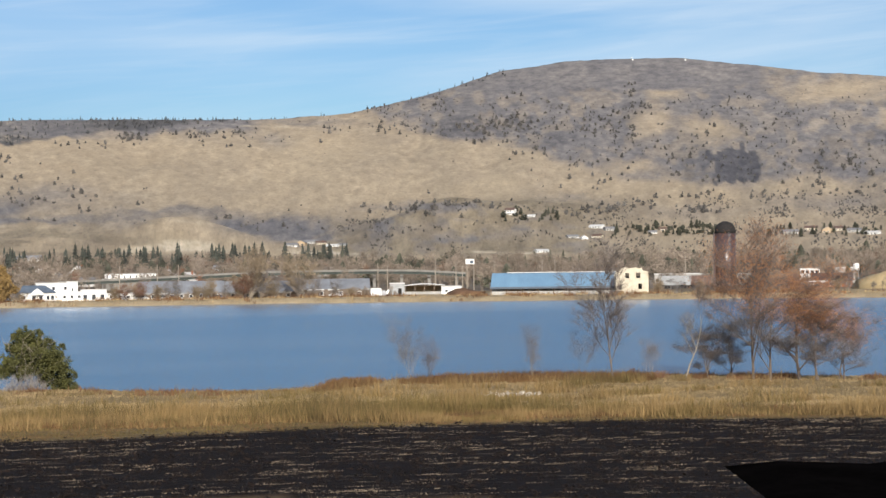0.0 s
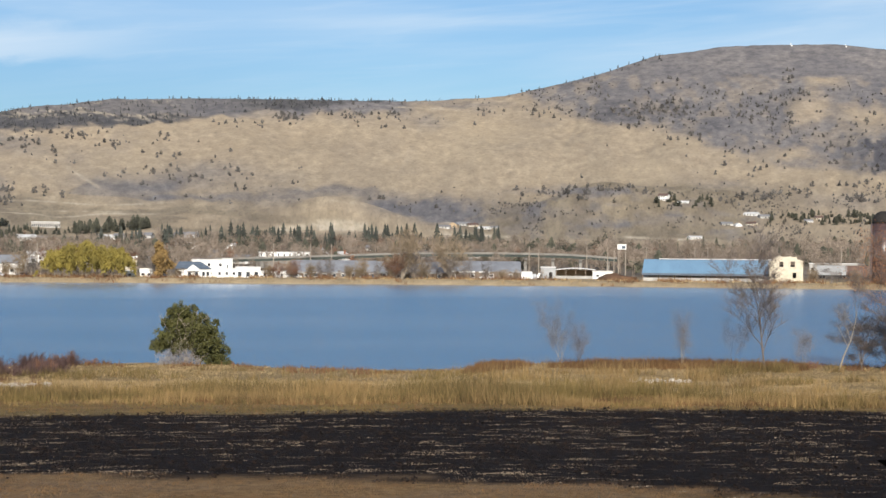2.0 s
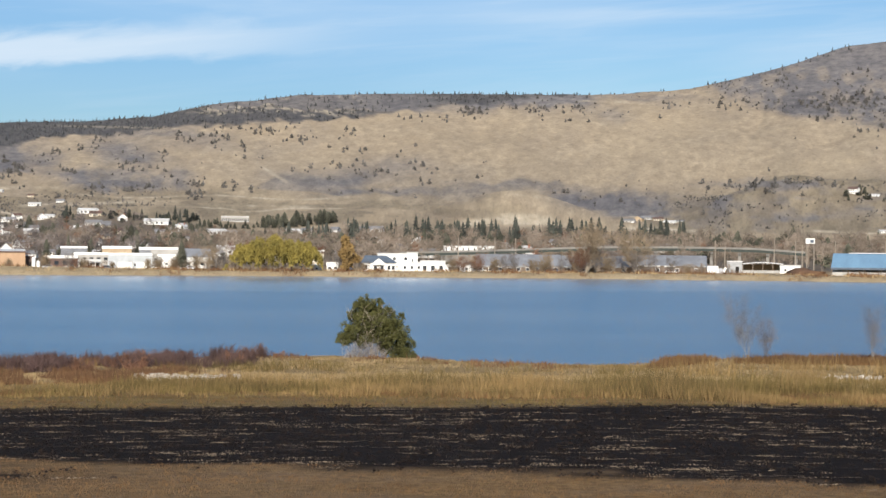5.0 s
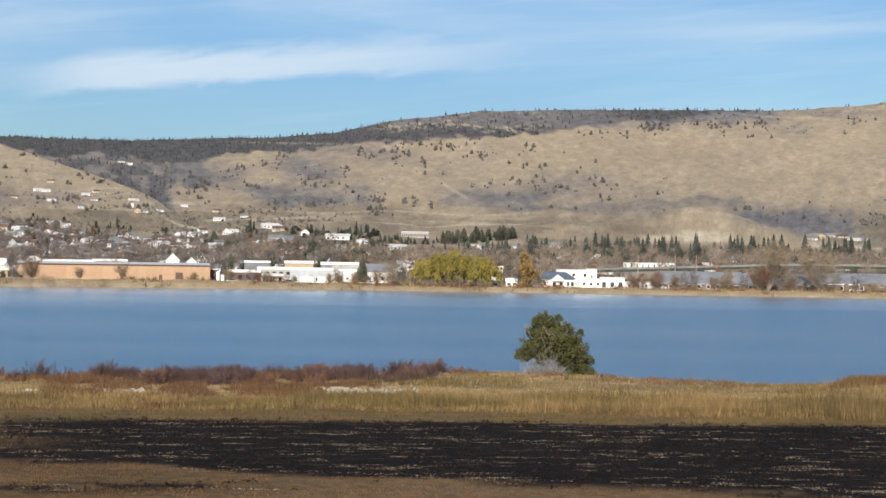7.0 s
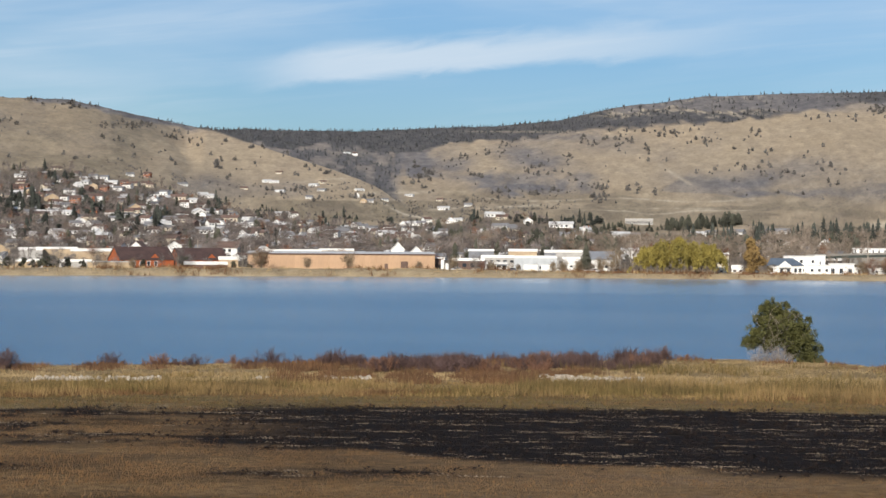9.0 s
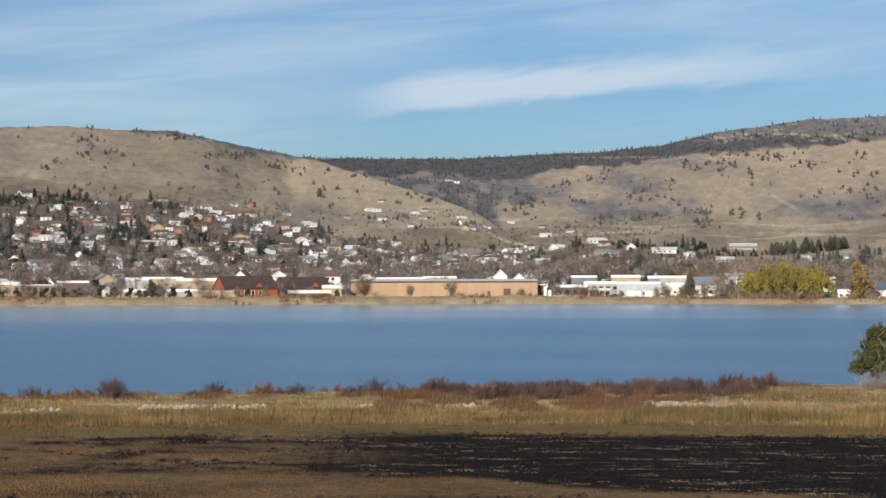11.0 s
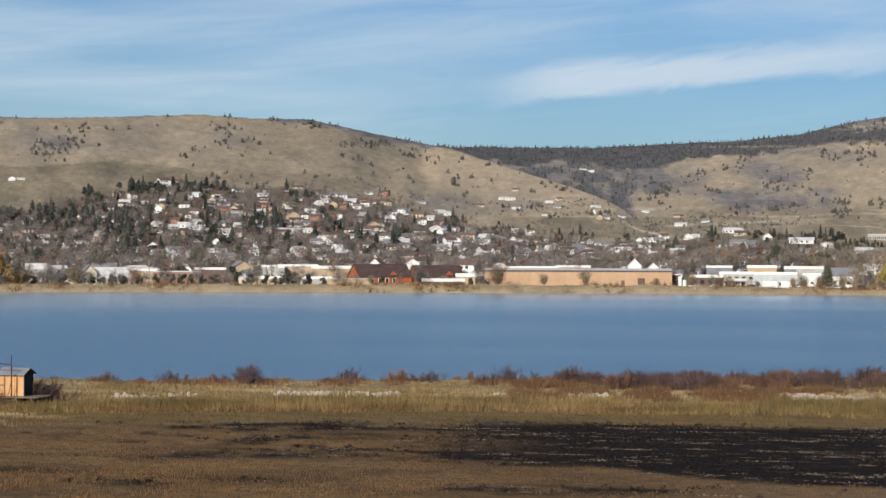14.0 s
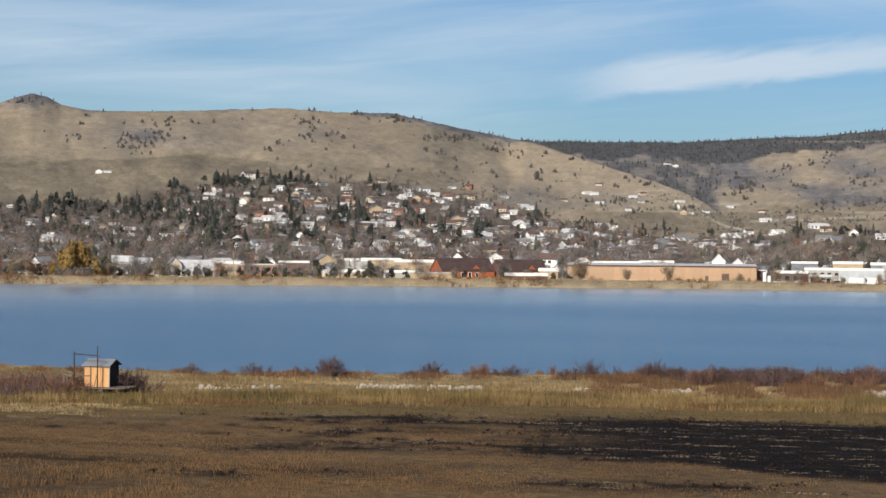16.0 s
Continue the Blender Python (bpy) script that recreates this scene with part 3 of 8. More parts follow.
    pale.inputs["Fac"].default_value, pale.inputs["Color2"].default_value = 1.0, (1.26, 1.24, 1.20, 1)
    l.new(far, pale.inputs["Color1"])
    far = mix(worn, far, pale.outputs[0])
    yard = mix(mid, mix(grit, (0.10, 0.085, 0.07), (0.20, 0.165, 0.125)), (0.16, 0.13, 0.10))
    near = mix(mask("farbank"), near, mix(noise_at(0.12, 6), mix(small, (0.21, 0.160, 0.098), (0.32, 0.250, 0.16)), mix(small, (0.29, 0.228, 0.140), (0.43, 0.34, 0.22))))
    colour = mix(mask("town"), mix(mask("hills"), near, far), yard)
    l.new(colour, b.inputs["Base Color"])
    bp = n.new("ShaderNodeBump")
    bp.inputs["Strength"].default_value, bp.inputs["Distance"].default_value = 0.7, 0.12
    l.new(tiny, bp.inputs["Height"])
    bp2 = n.new("ShaderNodeBump")
    bp2.inputs["Strength"].default_value, bp2.inputs["Distance"].default_value = 0.05, 3.0
    l.new(mid, bp2.inputs["Height"])
    l.new(bp.outputs[0], bp2.inputs["Normal"])
    l.new(bp2.outputs[0], b.inputs["Normal"])
    return m


ground = tagged(new("ground", ground_sheet()), "ploughed field, grassy shore and dry tan hills", "ground", kind="structure")
ground.data.materials.append(ground_material())


def lake_material():
    m = bpy.data.materials.new("lake_water")
    m.use_nodes = True
    n, l = m.node_tree.nodes, m.node_tree.links
    b = n["Principled BSDF"]
    b.inputs["Base Color"].default_value = (0.035, 0.125, 0.235, 1)
    b.inputs["Roughness"].default_value, b.inputs["IOR"].default_value = 0.21, 1.33
    geo, mp = n.new("ShaderNodeNewGeometry"), n.new("ShaderNodeMapping")
    l.new(geo.outputs["Position"], mp.inputs["Vector"])
    mp.inputs["Scale"].default_value = (0.7, 1.1, 1)
    t, t2 = n.new("ShaderNodeTexNoise"), n.new("ShaderNodeTexNoise")
    t.inputs["Scale"].default_value, t.inputs["Detail"].default_value = 1.6, 5
    t2.inputs["Scale"].default_value, t2.inputs["Detail"].default_value = 0.012, 3
    l.new(mp.outputs[0], t.inputs["Vector"])
    mp2 = n.new("ShaderNodeMapping")
    mp2.inputs["Scale"].default_value = (0.35, 1.6, 1)
    l.new(geo.outputs["Position"], mp2.inputs["Vector"])
    l.new(mp2.outputs[0], t2.inputs["Vector"])
    bp, st = n.new("ShaderNodeBump"), n.new("ShaderNodeMapRange")
    st.inputs["From Min"].default_value, st.inputs["From Max"].default_value = 0.35, 0.65
    st.inputs["To Min"].default_value, st.inputs["To Max"].default_value = 0.55, 1.0
    l.new(t2.outputs["Fac"], st.inputs["Value"])
    sepxyz, calm, mul = n.new("ShaderNodeVectorMath"), n.new("ShaderNodeMapRange"), n.new("ShaderNodeMath")
    sepxyz.operation, mul.operation = "LENGTH", "MULTIPLY"
    l.new(geo.outputs["Position"], sepxyz.inputs[0])
    # the lee of the town lies calmer
    px, lee = n.new("ShaderNodeSeparateXYZ"), n.new("ShaderNodeMath")
    l.new(geo.outputs["Position"], px.inputs[0])
    lee.operation = "MULTIPLY_ADD"
    lee.inputs[1].default_value = -0.32
    l.new(px.outputs["X"], lee.inputs[0])
    l.new(sepxyz.outputs["Value"], lee.inputs[2])
    l.new(lee.outputs[0], calm.inputs["Value"])
    calm.inputs["From Min"].default_value, calm.inputs["From Max"].default_value = 330, 545
    calm.inputs["To Min"].default_value, calm.inputs["To Max"].default_value = 1.0, 0.16
    l.new(st.outputs[0], mul.inputs[0])
    l.new(calm.outputs[0], mul.inputs[1])
    l.new(mul.outputs[0], bp.inputs["Strength"])
    bp.inputs["Distance"].default_value = 0.22
    l.new(t.outputs["Fac"], bp.inputs["Height"])
    l.new(bp.outputs[0], b.inputs["Normal"])
    gloss, ruffle = n.new("ShaderNodeMapRange"), n.new("ShaderNodeMath")
    gloss.inputs["From Min"].default_value, gloss.inputs["From Max"].default_value = 360, 560
    gloss.inputs["To Min"].default_value, gloss.inputs["To Max"].default_value = 0.20, 0.14
    l.new(lee.outputs[0], gloss.inputs["Value"])
    ruffle.operation = "MULTIPLY_ADD"
    ruffle.inputs[1].default_value = 0.06
    l.new(st.outputs[0], ruffle.inputs[0])
    l.new(gloss.outputs[0], ruffle.inputs[2])
    l.new(ruffle.outputs[0], b.inputs["Roughness"])
    # the base colour pales before the town, a painted reflection of hills and sky
    painted_sheen, sheen_reach = n.new("ShaderNodeMixRGB"), n.new("ShaderNodeMapRange")
    sheen_reach.inputs["From Min"].default_value, sheen_reach.inputs["From Max"].default_value = 400, 600
    l.new(lee.outputs[0], sheen_reach.inputs["Value"])
    l.new(sheen_reach.outputs[0], painted_sheen.inputs["Fac"])
    painted_sheen.inputs["Color1"].default_value, painted_sheen.inputs["Color2"].default_value = (0.035, 0.125, 0.235, 1), (0.28, 0.325, 0.375, 1)
    l.new(painted_sheen.outputs[0], b.inputs["Base Color"])
    return m


bm = bmesh.new()
ring = [(-75 + 5 * k) for k in range(31)]
inner = [bm.verts.new((-150 * math.sin(radians(a)), 150 * math.cos(radians(a)), 0)) for a in ring]
outer = [bm.verts.new((-640 * math.sin(radians(a)), 640 * math.cos(radians(a)), 0)) for a in ring]
for k in range(30):
    bm.faces.new((inner[k], outer[k], outer[k + 1], inner[k + 1]))
bmesh.ops.recalc_face_normals(bm, faces=bm.faces)
lake_mesh = bpy.data.meshes.new("water")
bm.to_mesh(lake_mesh)
bm.free()
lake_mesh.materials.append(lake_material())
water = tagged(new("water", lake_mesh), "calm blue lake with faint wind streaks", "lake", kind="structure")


# ---- tools for meshes ----
class Bag:
    """Collects corners and faces for one mesh."""

    def __init__(self):
        self.v, self.f = [], []

    def add(self, verts, faces):
        n = len(self.v)
        self.v.extend(verts)
        self.f.extend([tuple(i + n for i in f) for f in faces])
        return self

    def box(self, x0, x1, y0, y1, z0, z1):
        return self.hexa([(x0, y0, z0), (x1, y0, z0), (x1, y1, z0), (x0, y1, z0), (x0, y0, z1), (x1, y0, z1), (x1, y1, z1), (x0, y1, z1)])

    def hexa(self, p):
        return self.add(p, [(3, 2, 1, 0), (4, 5, 6, 7), (0, 1, 5, 4), (1, 2, 6, 5), (2, 3, 7, 6), (3, 0, 4, 7)])

    def prism(self, outline, y0, y1):
        """An outline in x and z, drawn anticlockwise from the front, from y0 back to y1."""
        n = len(outline)
        v = [(x, y0, z) for x, z in outline] + [(x, y1, z) for x, z in outline]
        return self.add(v, [tuple(range(n)), tuple(range(2 * n - 1, n - 1, -1))] + [((i + 1) % n, i, i + n, (i + 1) % n + n) for i in range(n)])

    def tube(self, p, q, r0, r1, n=5):
        p, q = Vector(p), Vector(q)
        d = (q - p).normalized()
        side = d.orthogonal().normalized()
        up = d.cross(side)
        v = []
        for c, r in ((p, r0), (q, r1)):
            for k in range(n):
                a = 2 * math.pi * k / n
                v.append(tuple(c + r * (math.cos(a) * side + math.sin(a) * up)))
        return self.add(v, [(k, (k + 1) % n, (k + 1) % n + n, k + n) for k in range(n)] + [tuple(range(n - 1, -1, -1)), tuple(range(n, 2 * n))])

    def lathe(self, rings, n=24):
        """Rings of radius and height round the z axis."""
        v = [(r * math.cos(2 * math.pi * k / n), r * math.sin(2 * math.pi * k / n), z) for r, z in rings for k in range(n)]
        f = [(i * n + k, i * n + (k + 1) % n, (i + 1) * n + (k + 1) % n, (i + 1) * n + k) for i in range(len(rings) - 1) for k in range(n)]
        return self.add(v, f + [tuple(range(n - 1, -1, -1)), tuple(range((len(rings) - 1) * n, len(rings) * n))])

    def lump(self, centre, size, rng, rough=0.25):
        """An uneven rounded lump."""
        b = bmesh.new()
        bmesh.ops.create_icosphere(b, subdivisions=2, radius=1)
        ph = rng.uniform(0, 50)
        v = []
        for w in b.verts:
            k = 1 + rough * 2 * (noise.noise(w.co * 1.6 + Vector((ph, ph, 0))))
            v.append(tuple(centre[i] + w.co[i] * size[i] * k for i in range(3)))
        self.add(v, [tuple(x.index for x in f.verts) for f in b.faces])
        b.free()
        return self

    def moved(self, m):
        self.v = [tuple(m @ Vector(p)) for p in self.v]
        return self

    def mesh(self, name, mat, smooth=False):
        me = bpy.data.meshes.new(name)
        me.from_pydata(self.v, [], self.f)
        me.materials.append(mat)
        if smooth:
            me.polygons.foreach_set("use_smooth", np.ones(len(me.polygons), bool))
        me.update()
        return me


def part(name, bag, mat, parent, label="", smooth=False):
    ob = new(name, bag.mesh(name, mat, smooth))
    ob.parent = parent
    return tagged(ob, label)


def thing(name, label, category, m=None, group="", kind=""):
    ob = new(name)
    if m is not None:
        ob.matrix_basis = m
    return tagged(ob, label, category, group, kind)


def single(name, bag, mat, label, category, m, group="", kind="", smooth=False):
    ob = new(name, bag.mesh(name, mat, smooth))
    ob.matrix_basis = m
    return tagged(ob, label, category, group, kind)


def soup(name, tris, mat):
    """A mesh of loose triangles from an array of n x 3 x 3 corners."""
    tris = np.asarray(tris, np.float32).reshape(-1, 3, 3)
    k = len(tris)
    me = bpy.data.meshes.new(name)
    me.vertices.add(3 * k)
    me.vertices.foreach_set("co", tris.ravel())
    me.loops.add(3 * k)
    me.loops.foreach_set("vertex_index", np.arange(3 * k, dtype=np.int32))
    me.polygons.add(k)
    me.polygons.foreach_set("loop_start", np.arange(0, 3 * k, 3, dtype=np.int32))
    me.materials.append(mat)
    me.update()
    me.validate()
    return me


def sight(a, el, start=860.0):
    """The distance at which the ground beyond the town reaches an angle of sight."""
    r = np.arange(start, 4100.0, 6.0)
    e = np.degrees(np.arctan2(land(np.full_like(r, a), r) - EYE, r))
    hit = np.nonzero(e >= el)[0]
    return float(r[hit[0]]) if len(hit) else 2500.0


# ---- paints and surfaces ----
WHITE = material("white_paint", (0.82, 0.81, 0.78), (0.62, 0.61, 0.58), 0.6, 0.7, vary=0.10)
CREAM = material("cream_plaster", (0.66, 0.58, 0.44), (0.46, 0.40, 0.31), 0.7, 0.85, 0.3)
TAN = material("tan_boards", (0.50, 0.38, 0.25), (0.34, 0.26, 0.17), 0.6, 0.85, vary=0.15)
PALE = material("pale_grey_siding", (0.44, 0.42, 0.39), (0.28, 0.27, 0.25), 0.5, 0.8, vary=0.15)
BLUISH = material("pale_blue_siding", (0.53, 0.555, 0.57), (0.38, 0.40, 0.415), 0.5, 0.8, vary=0.15)
DUSKY = material("faded_brick", (0.34, 0.205, 0.145), (0.22, 0.135, 0.10), 0.8, 0.9, 0.3, vary=0.08)
BRICK = material("red_brick", (0.36, 0.14, 0.07), (0.22, 0.085, 0.045), 0.8, 0.9, 0.3, vary=0.08)
ORANGE = material("orange_brick", (0.40, 0.115, 0.045), (0.26, 0.08, 0.035), 0.5, 0.9, 0.2)
PEACH = material("peach_panels", (0.49, 0.325, 0.205), (0.39, 0.255, 0.16), 0.25, 0.75, vary=0.10, grain=(1, 1, 0.25))
ROOF_GREY = material("grey_shingles", (0.24, 0.235, 0.24), (0.14, 0.138, 0.14), 0.7, 0.85, vary=0.2)
ROOF_BROWN = material("brown_shingles", (0.16, 0.105, 0.085), (0.09, 0.06, 0.05), 0.7, 0.85, vary=0.25)
ROOF_PALE = material("pale_roofing", (0.62, 0.61, 0.59), (0.45, 0.44, 0.43), 0.5, 0.75, vary=0.15)
ROOF_SLATE = material("slate_blue_roofing", (0.12, 0.15, 0.19), (0.075, 0.095, 0.125), 0.6, 0.7)
ROOF_LEAD = material("blue_grey_roofing", (0.235, 0.243, 0.262), (0.155, 0.162, 0.178), 0.3, 0.8, vary=0.1)
ROOF_RUST = material("dark_red_roofing", (0.088, 0.052, 0.046), (0.052, 0.034, 0.031), 0.5, 0.8)
ROOF_BLUE = material("blue_sheet_metal", (0.165, 0.285, 0.40), (0.13, 0.225, 0.33), 0.2, 0.55, grain=(1, 0.2, 1))
GALV = material("galvanised_metal", (0.34, 0.345, 0.35), (0.22, 0.225, 0.23), 0.5, 0.5, metal=0.5)
GLASS = material("dark_glass", (0.035, 0.04, 0.05), (0.02, 0.022, 0.028), 1.0, 0.12, spec=0.5)
# near-black of tyres and doors; also put on walls as painted shade
SHADE_IN = material("black_and_shade", (0.03, 0.026, 0.024), (0.015, 0.013, 0.012), 1.0, 0.9)
CONCRETE = material("concrete", (0.25, 0.235, 0.21), (0.16, 0.15, 0.135), 0.4, 0.9, 0.2)
GREEN_STEEL = material("shaded_green_steel", (0.040, 0.052, 0.045), (0.022, 0.030, 0.026), 0.5, 0.6)
WOOD = material("weathered_wood", (0.20, 0.155, 0.12), (0.11, 0.085, 0.068), 2.0, 0.9, 0.3, grain=(1, 1, 0.2))
PLY = material("orange_plywood", (0.66, 0.37, 0.165), (0.47, 0.245, 0.10), 1.2, 0.75, 0.2, grain=(1, 1, 0.15))
POLE = material("pale_weathered_pole", (0.36, 0.31, 0.25), (0.24, 0.20, 0.16), 0.8, 0.9)
STEEL_RUST = material("dark_rusty_enamel", (0.085, 0.052, 0.050), (0.042, 0.027, 0.030), 0.25, 0.36, 0.1, grain=(1.2, 1.2, 0.35), spec=0.6)
DIRT = material("brown_soil_heap", (0.15, 0.085, 0.05), (0.08, 0.045, 0.028), 0.5, 0.95, 0.5)
OCHRE = material("ochre_gravel", (0.36, 0.28, 0.16), (0.24, 0.18, 0.10), 0.3, 0.95, 0.4)
STONE = material("bleached_stone", (0.46, 0.41, 0.34), (0.30, 0.26, 0.21), 2.0, 0.9, 0.3, vary=0.2)
BARK = material("grey_brown_bark", (0.17, 0.135, 0.11), (0.09, 0.07, 0.058), 3.0, 0.95, 0.4)
BARK_PALE = material("pale_bark", (0.34, 0.29, 0.23), (0.20, 0.17, 0.135), 3.0, 0.95, 0.4)
TWIG = material("grey_brown_twigs", (0.190, 0.166, 0.152), (0.115, 0.101, 0.093), 0.3, 0.95, vary=0.35)
TWIG_BELT = material("dun_twigs", (0.240, 0.192, 0.149), (0.160, 0.129, 0.102), 0.05, 0.95, vary=0.35)
TWIG_TOWN = material("brown_twigs", (0.192, 0.160, 0.142), (0.127, 0.105, 0.095), 0.05, 0.95, vary=0.35)
BARK_DARK = material("dark_weathered_pole", (0.055, 0.042, 0.036), (0.030, 0.024, 0.021), 2.0, 0.9, 0.3)
TWIG_NEAR = material("mauve_grey_twigs", (0.178, 0.152, 0.146), (0.105, 0.090, 0.090), 0.3, 0.95, vary=0.35)
TWIG_SAP = material("pale_grey_twigs", (0.225, 0.190, 0.170), (0.145, 0.122, 0.110), 0.3, 0.95, vary=0.3)
TWIG_RED = material("russet_twigs", (0.22, 0.115, 0.070), (0.13, 0.068, 0.045), 0.3, 0.95, vary=0.3)
TWIG_TAN = material("ochre_twigs", (0.285, 0.215, 0.140), (0.17, 0.13, 0.088), 0.3, 0.95, vary=0.3)
TWIG_GREY = material("silvery_twigs", (0.34, 0.31, 0.29), (0.21, 0.19, 0.18), 0.5, 0.95, vary=0.25)
SHRUB_RED = material("dark_red_stems", (0.112, 0.068, 0.060), (0.060, 0.040, 0.038), 0.5, 0.95, vary=0.35)
DARK_NEEDLE = material("black_green_needles", (0.058, 0.062, 0.050), (0.030, 0.033, 0.028), 0.4, 0.9, vary=0.35)
NEEDLE = material("dark_green_needles", (0.080, 0.078, 0.054), (0.042, 0.043, 0.032), 0.4, 0.9, vary=0.35)
# the next three colours are paler and greyer, with distance haze mixed in
FAR_WOOD = material("hazed_thin_wood", (0.150, 0.136, 0.126), (0.094, 0.086, 0.082), 0.05, 0.95, vary=0.35)
RIDGE_PINE = material("hazed_pine", (0.108, 0.108, 0.108), (0.062, 0.064, 0.067), 0.05, 0.95, vary=0.35)
JUNIPER = material("hazed_olive_juniper", (0.128, 0.118, 0.108), (0.074, 0.069, 0.066), 0.05, 0.95, vary=0.35)
PINE_LEAF = material("olive_green_leaves", (0.104, 0.102, 0.030), (0.042, 0.045, 0.016), 0.6, 0.75, vary=0.45)
WILLOW = material("yellow_willow_leaves", (0.31, 0.245, 0.056), (0.165, 0.135, 0.038), 0.3, 0.85, vary=0.35)
GOLD = material("orange_gold_leaves", (0.35, 0.225, 0.068), (0.20, 0.125, 0.044), 0.4, 0.85, vary=0.3)
AMBER = material("amber_leaves", (0.285, 0.185, 0.068), (0.155, 0.100, 0.042), 0.4, 0.85, vary=0.3)
RUST = material("rust_leaves", (0.47, 0.205, 0.080), (0.28, 0.122, 0.052), 0.5, 0.85, vary=0.35)
STRAW = material("golden_dry_grass", (0.285, 0.188, 0.078), (0.145, 0.096, 0.042), 0.12, 0.9, vary=0.22)
STRAW_PALE = material("bleached_dry_grass", (0.43, 0.315, 0.165), (0.28, 0.20, 0.10), 0.2, 0.9, vary=0.3)
REED = material("olive_reeds", (0.160, 0.115, 0.040), (0.080, 0.058, 0.023), 0.12, 0.9, vary=0.22)
RUSSET = material("russet_reeds", (0.18, 0.095, 0.045), (0.10, 0.055, 0.030), 0.15, 0.9, vary=0.35)
WEED = material("brown_dry_weeds", (0.175, 0.097, 0.041), (0.086, 0.047, 0.021), 0.15, 0.9, vary=0.4)
STUBBLE = material("pale_straw_stubble", (0.24, 0.185, 0.13), (0.11, 0.085, 0.06), 0.5, 0.9, vary=0.4)
CAR = material("car_paint", (0.55, 0.56, 0.58), (0.45, 0.46, 0.48), 0.5, 0.35, vary=0.5)


# ---- builders: buildings ----
def add_windows(root, xs, z0, w, h, y, name="window", frame_mat=None, sill=False):
    for x in xs:
        fr = Bag()
        t = 0.12
        fr.box(x - w / 2 - t, x + w / 2 + t, y - 0.05, y + 0.02, z0 - t, z0).box(x - w / 2 - t, x + w / 2 + t, y - 0.05, y + 0.02, z0 + h, z0 + h + t)
        fr.box(x - w / 2 - t, x - w / 2, y - 0.05, y + 0.02, z0, z0 + h).box(x + w / 2, x + w / 2 + t, y - 0.05, y + 0.02, z0, z0 + h)
        win = part(name, fr, frame_mat or WHITE, root)
        part("pane", Bag().box(x - w / 2, x + w / 2, y - 0.03, y + 0.03, z0, z0 + h), GLASS, win)


def gable_shape(root, w, d, h, rh, wall, roof, ridge="x", over=0.5, thick=0.18):
    """Walls with gables and two roof slabs; front at y = 0, the body runs back to y = d."""
    run = w if ridge == "x" else d
    span = d if ridge == "x" else w
    outline = [(-span / 2, 0), (span / 2, 0), (span / 2, h), (0, h + rh), (-span / 2, h)]
    turn = pose(0, d / 2, 0, 0, 0, 90 if ridge == "x" else 0)
    part("wall", Bag().prism(outline, -run / 2, run / 2).moved(turn), wall, root)
    k = rh / (span / 2)
    for s in (-1, 1):
        e = span / 2 + over
        pts = [(0, h + rh + 0.03), (s * e, h - over * k + 0.03), (s * e, h - over * k + 0.03 + thick), (0, h + rh + 0.03 + thick)]
        part("roof", Bag().prism(pts if s > 0 else pts[::-1], -run / 2 - over, run / 2 + over).moved(turn), roof, root)


def house(label, w, d, h, rh, wall, roof, ridge="x", windows=3, m=None, group="houses of the town", chimney=False, garage=False, name="house", storeys=1):
    root = thing(name, label, "house", m, group)
    gable_shape(root, w, d, h, rh, wall, roof, ridge)
    n = windows
    door_x = w * 0.5 - 1.3
    xs = [-w / 2 + (i + 0.5) * (w - 2.2) / n for i in range(n)]
    for s in range(storeys):
        add_windows(root, xs, 1.0 + 2.7 * s, min(1.3, 0.55 * w / n), 1.2, 0.0)
    if garage:
        part("garage_door", Bag().box(door_x - 1.6, door_x + 0.9, -0.05, 0.02, 0.0, 2.1), ROOF_PALE, root)
    else:
        part("door", Bag().box(door_x - 0.45, door_x + 0.45, -0.05, 0.02, 0.0, 2.05), ROOF_BROWN, root)
    if chimney:
        part("chimney", Bag().box(w * 0.2, w * 0.2 + 0.7, d / 2 + 0.4, d / 2 + 1.1, h, h + rh + 0.9), BRICK, root)
    return root


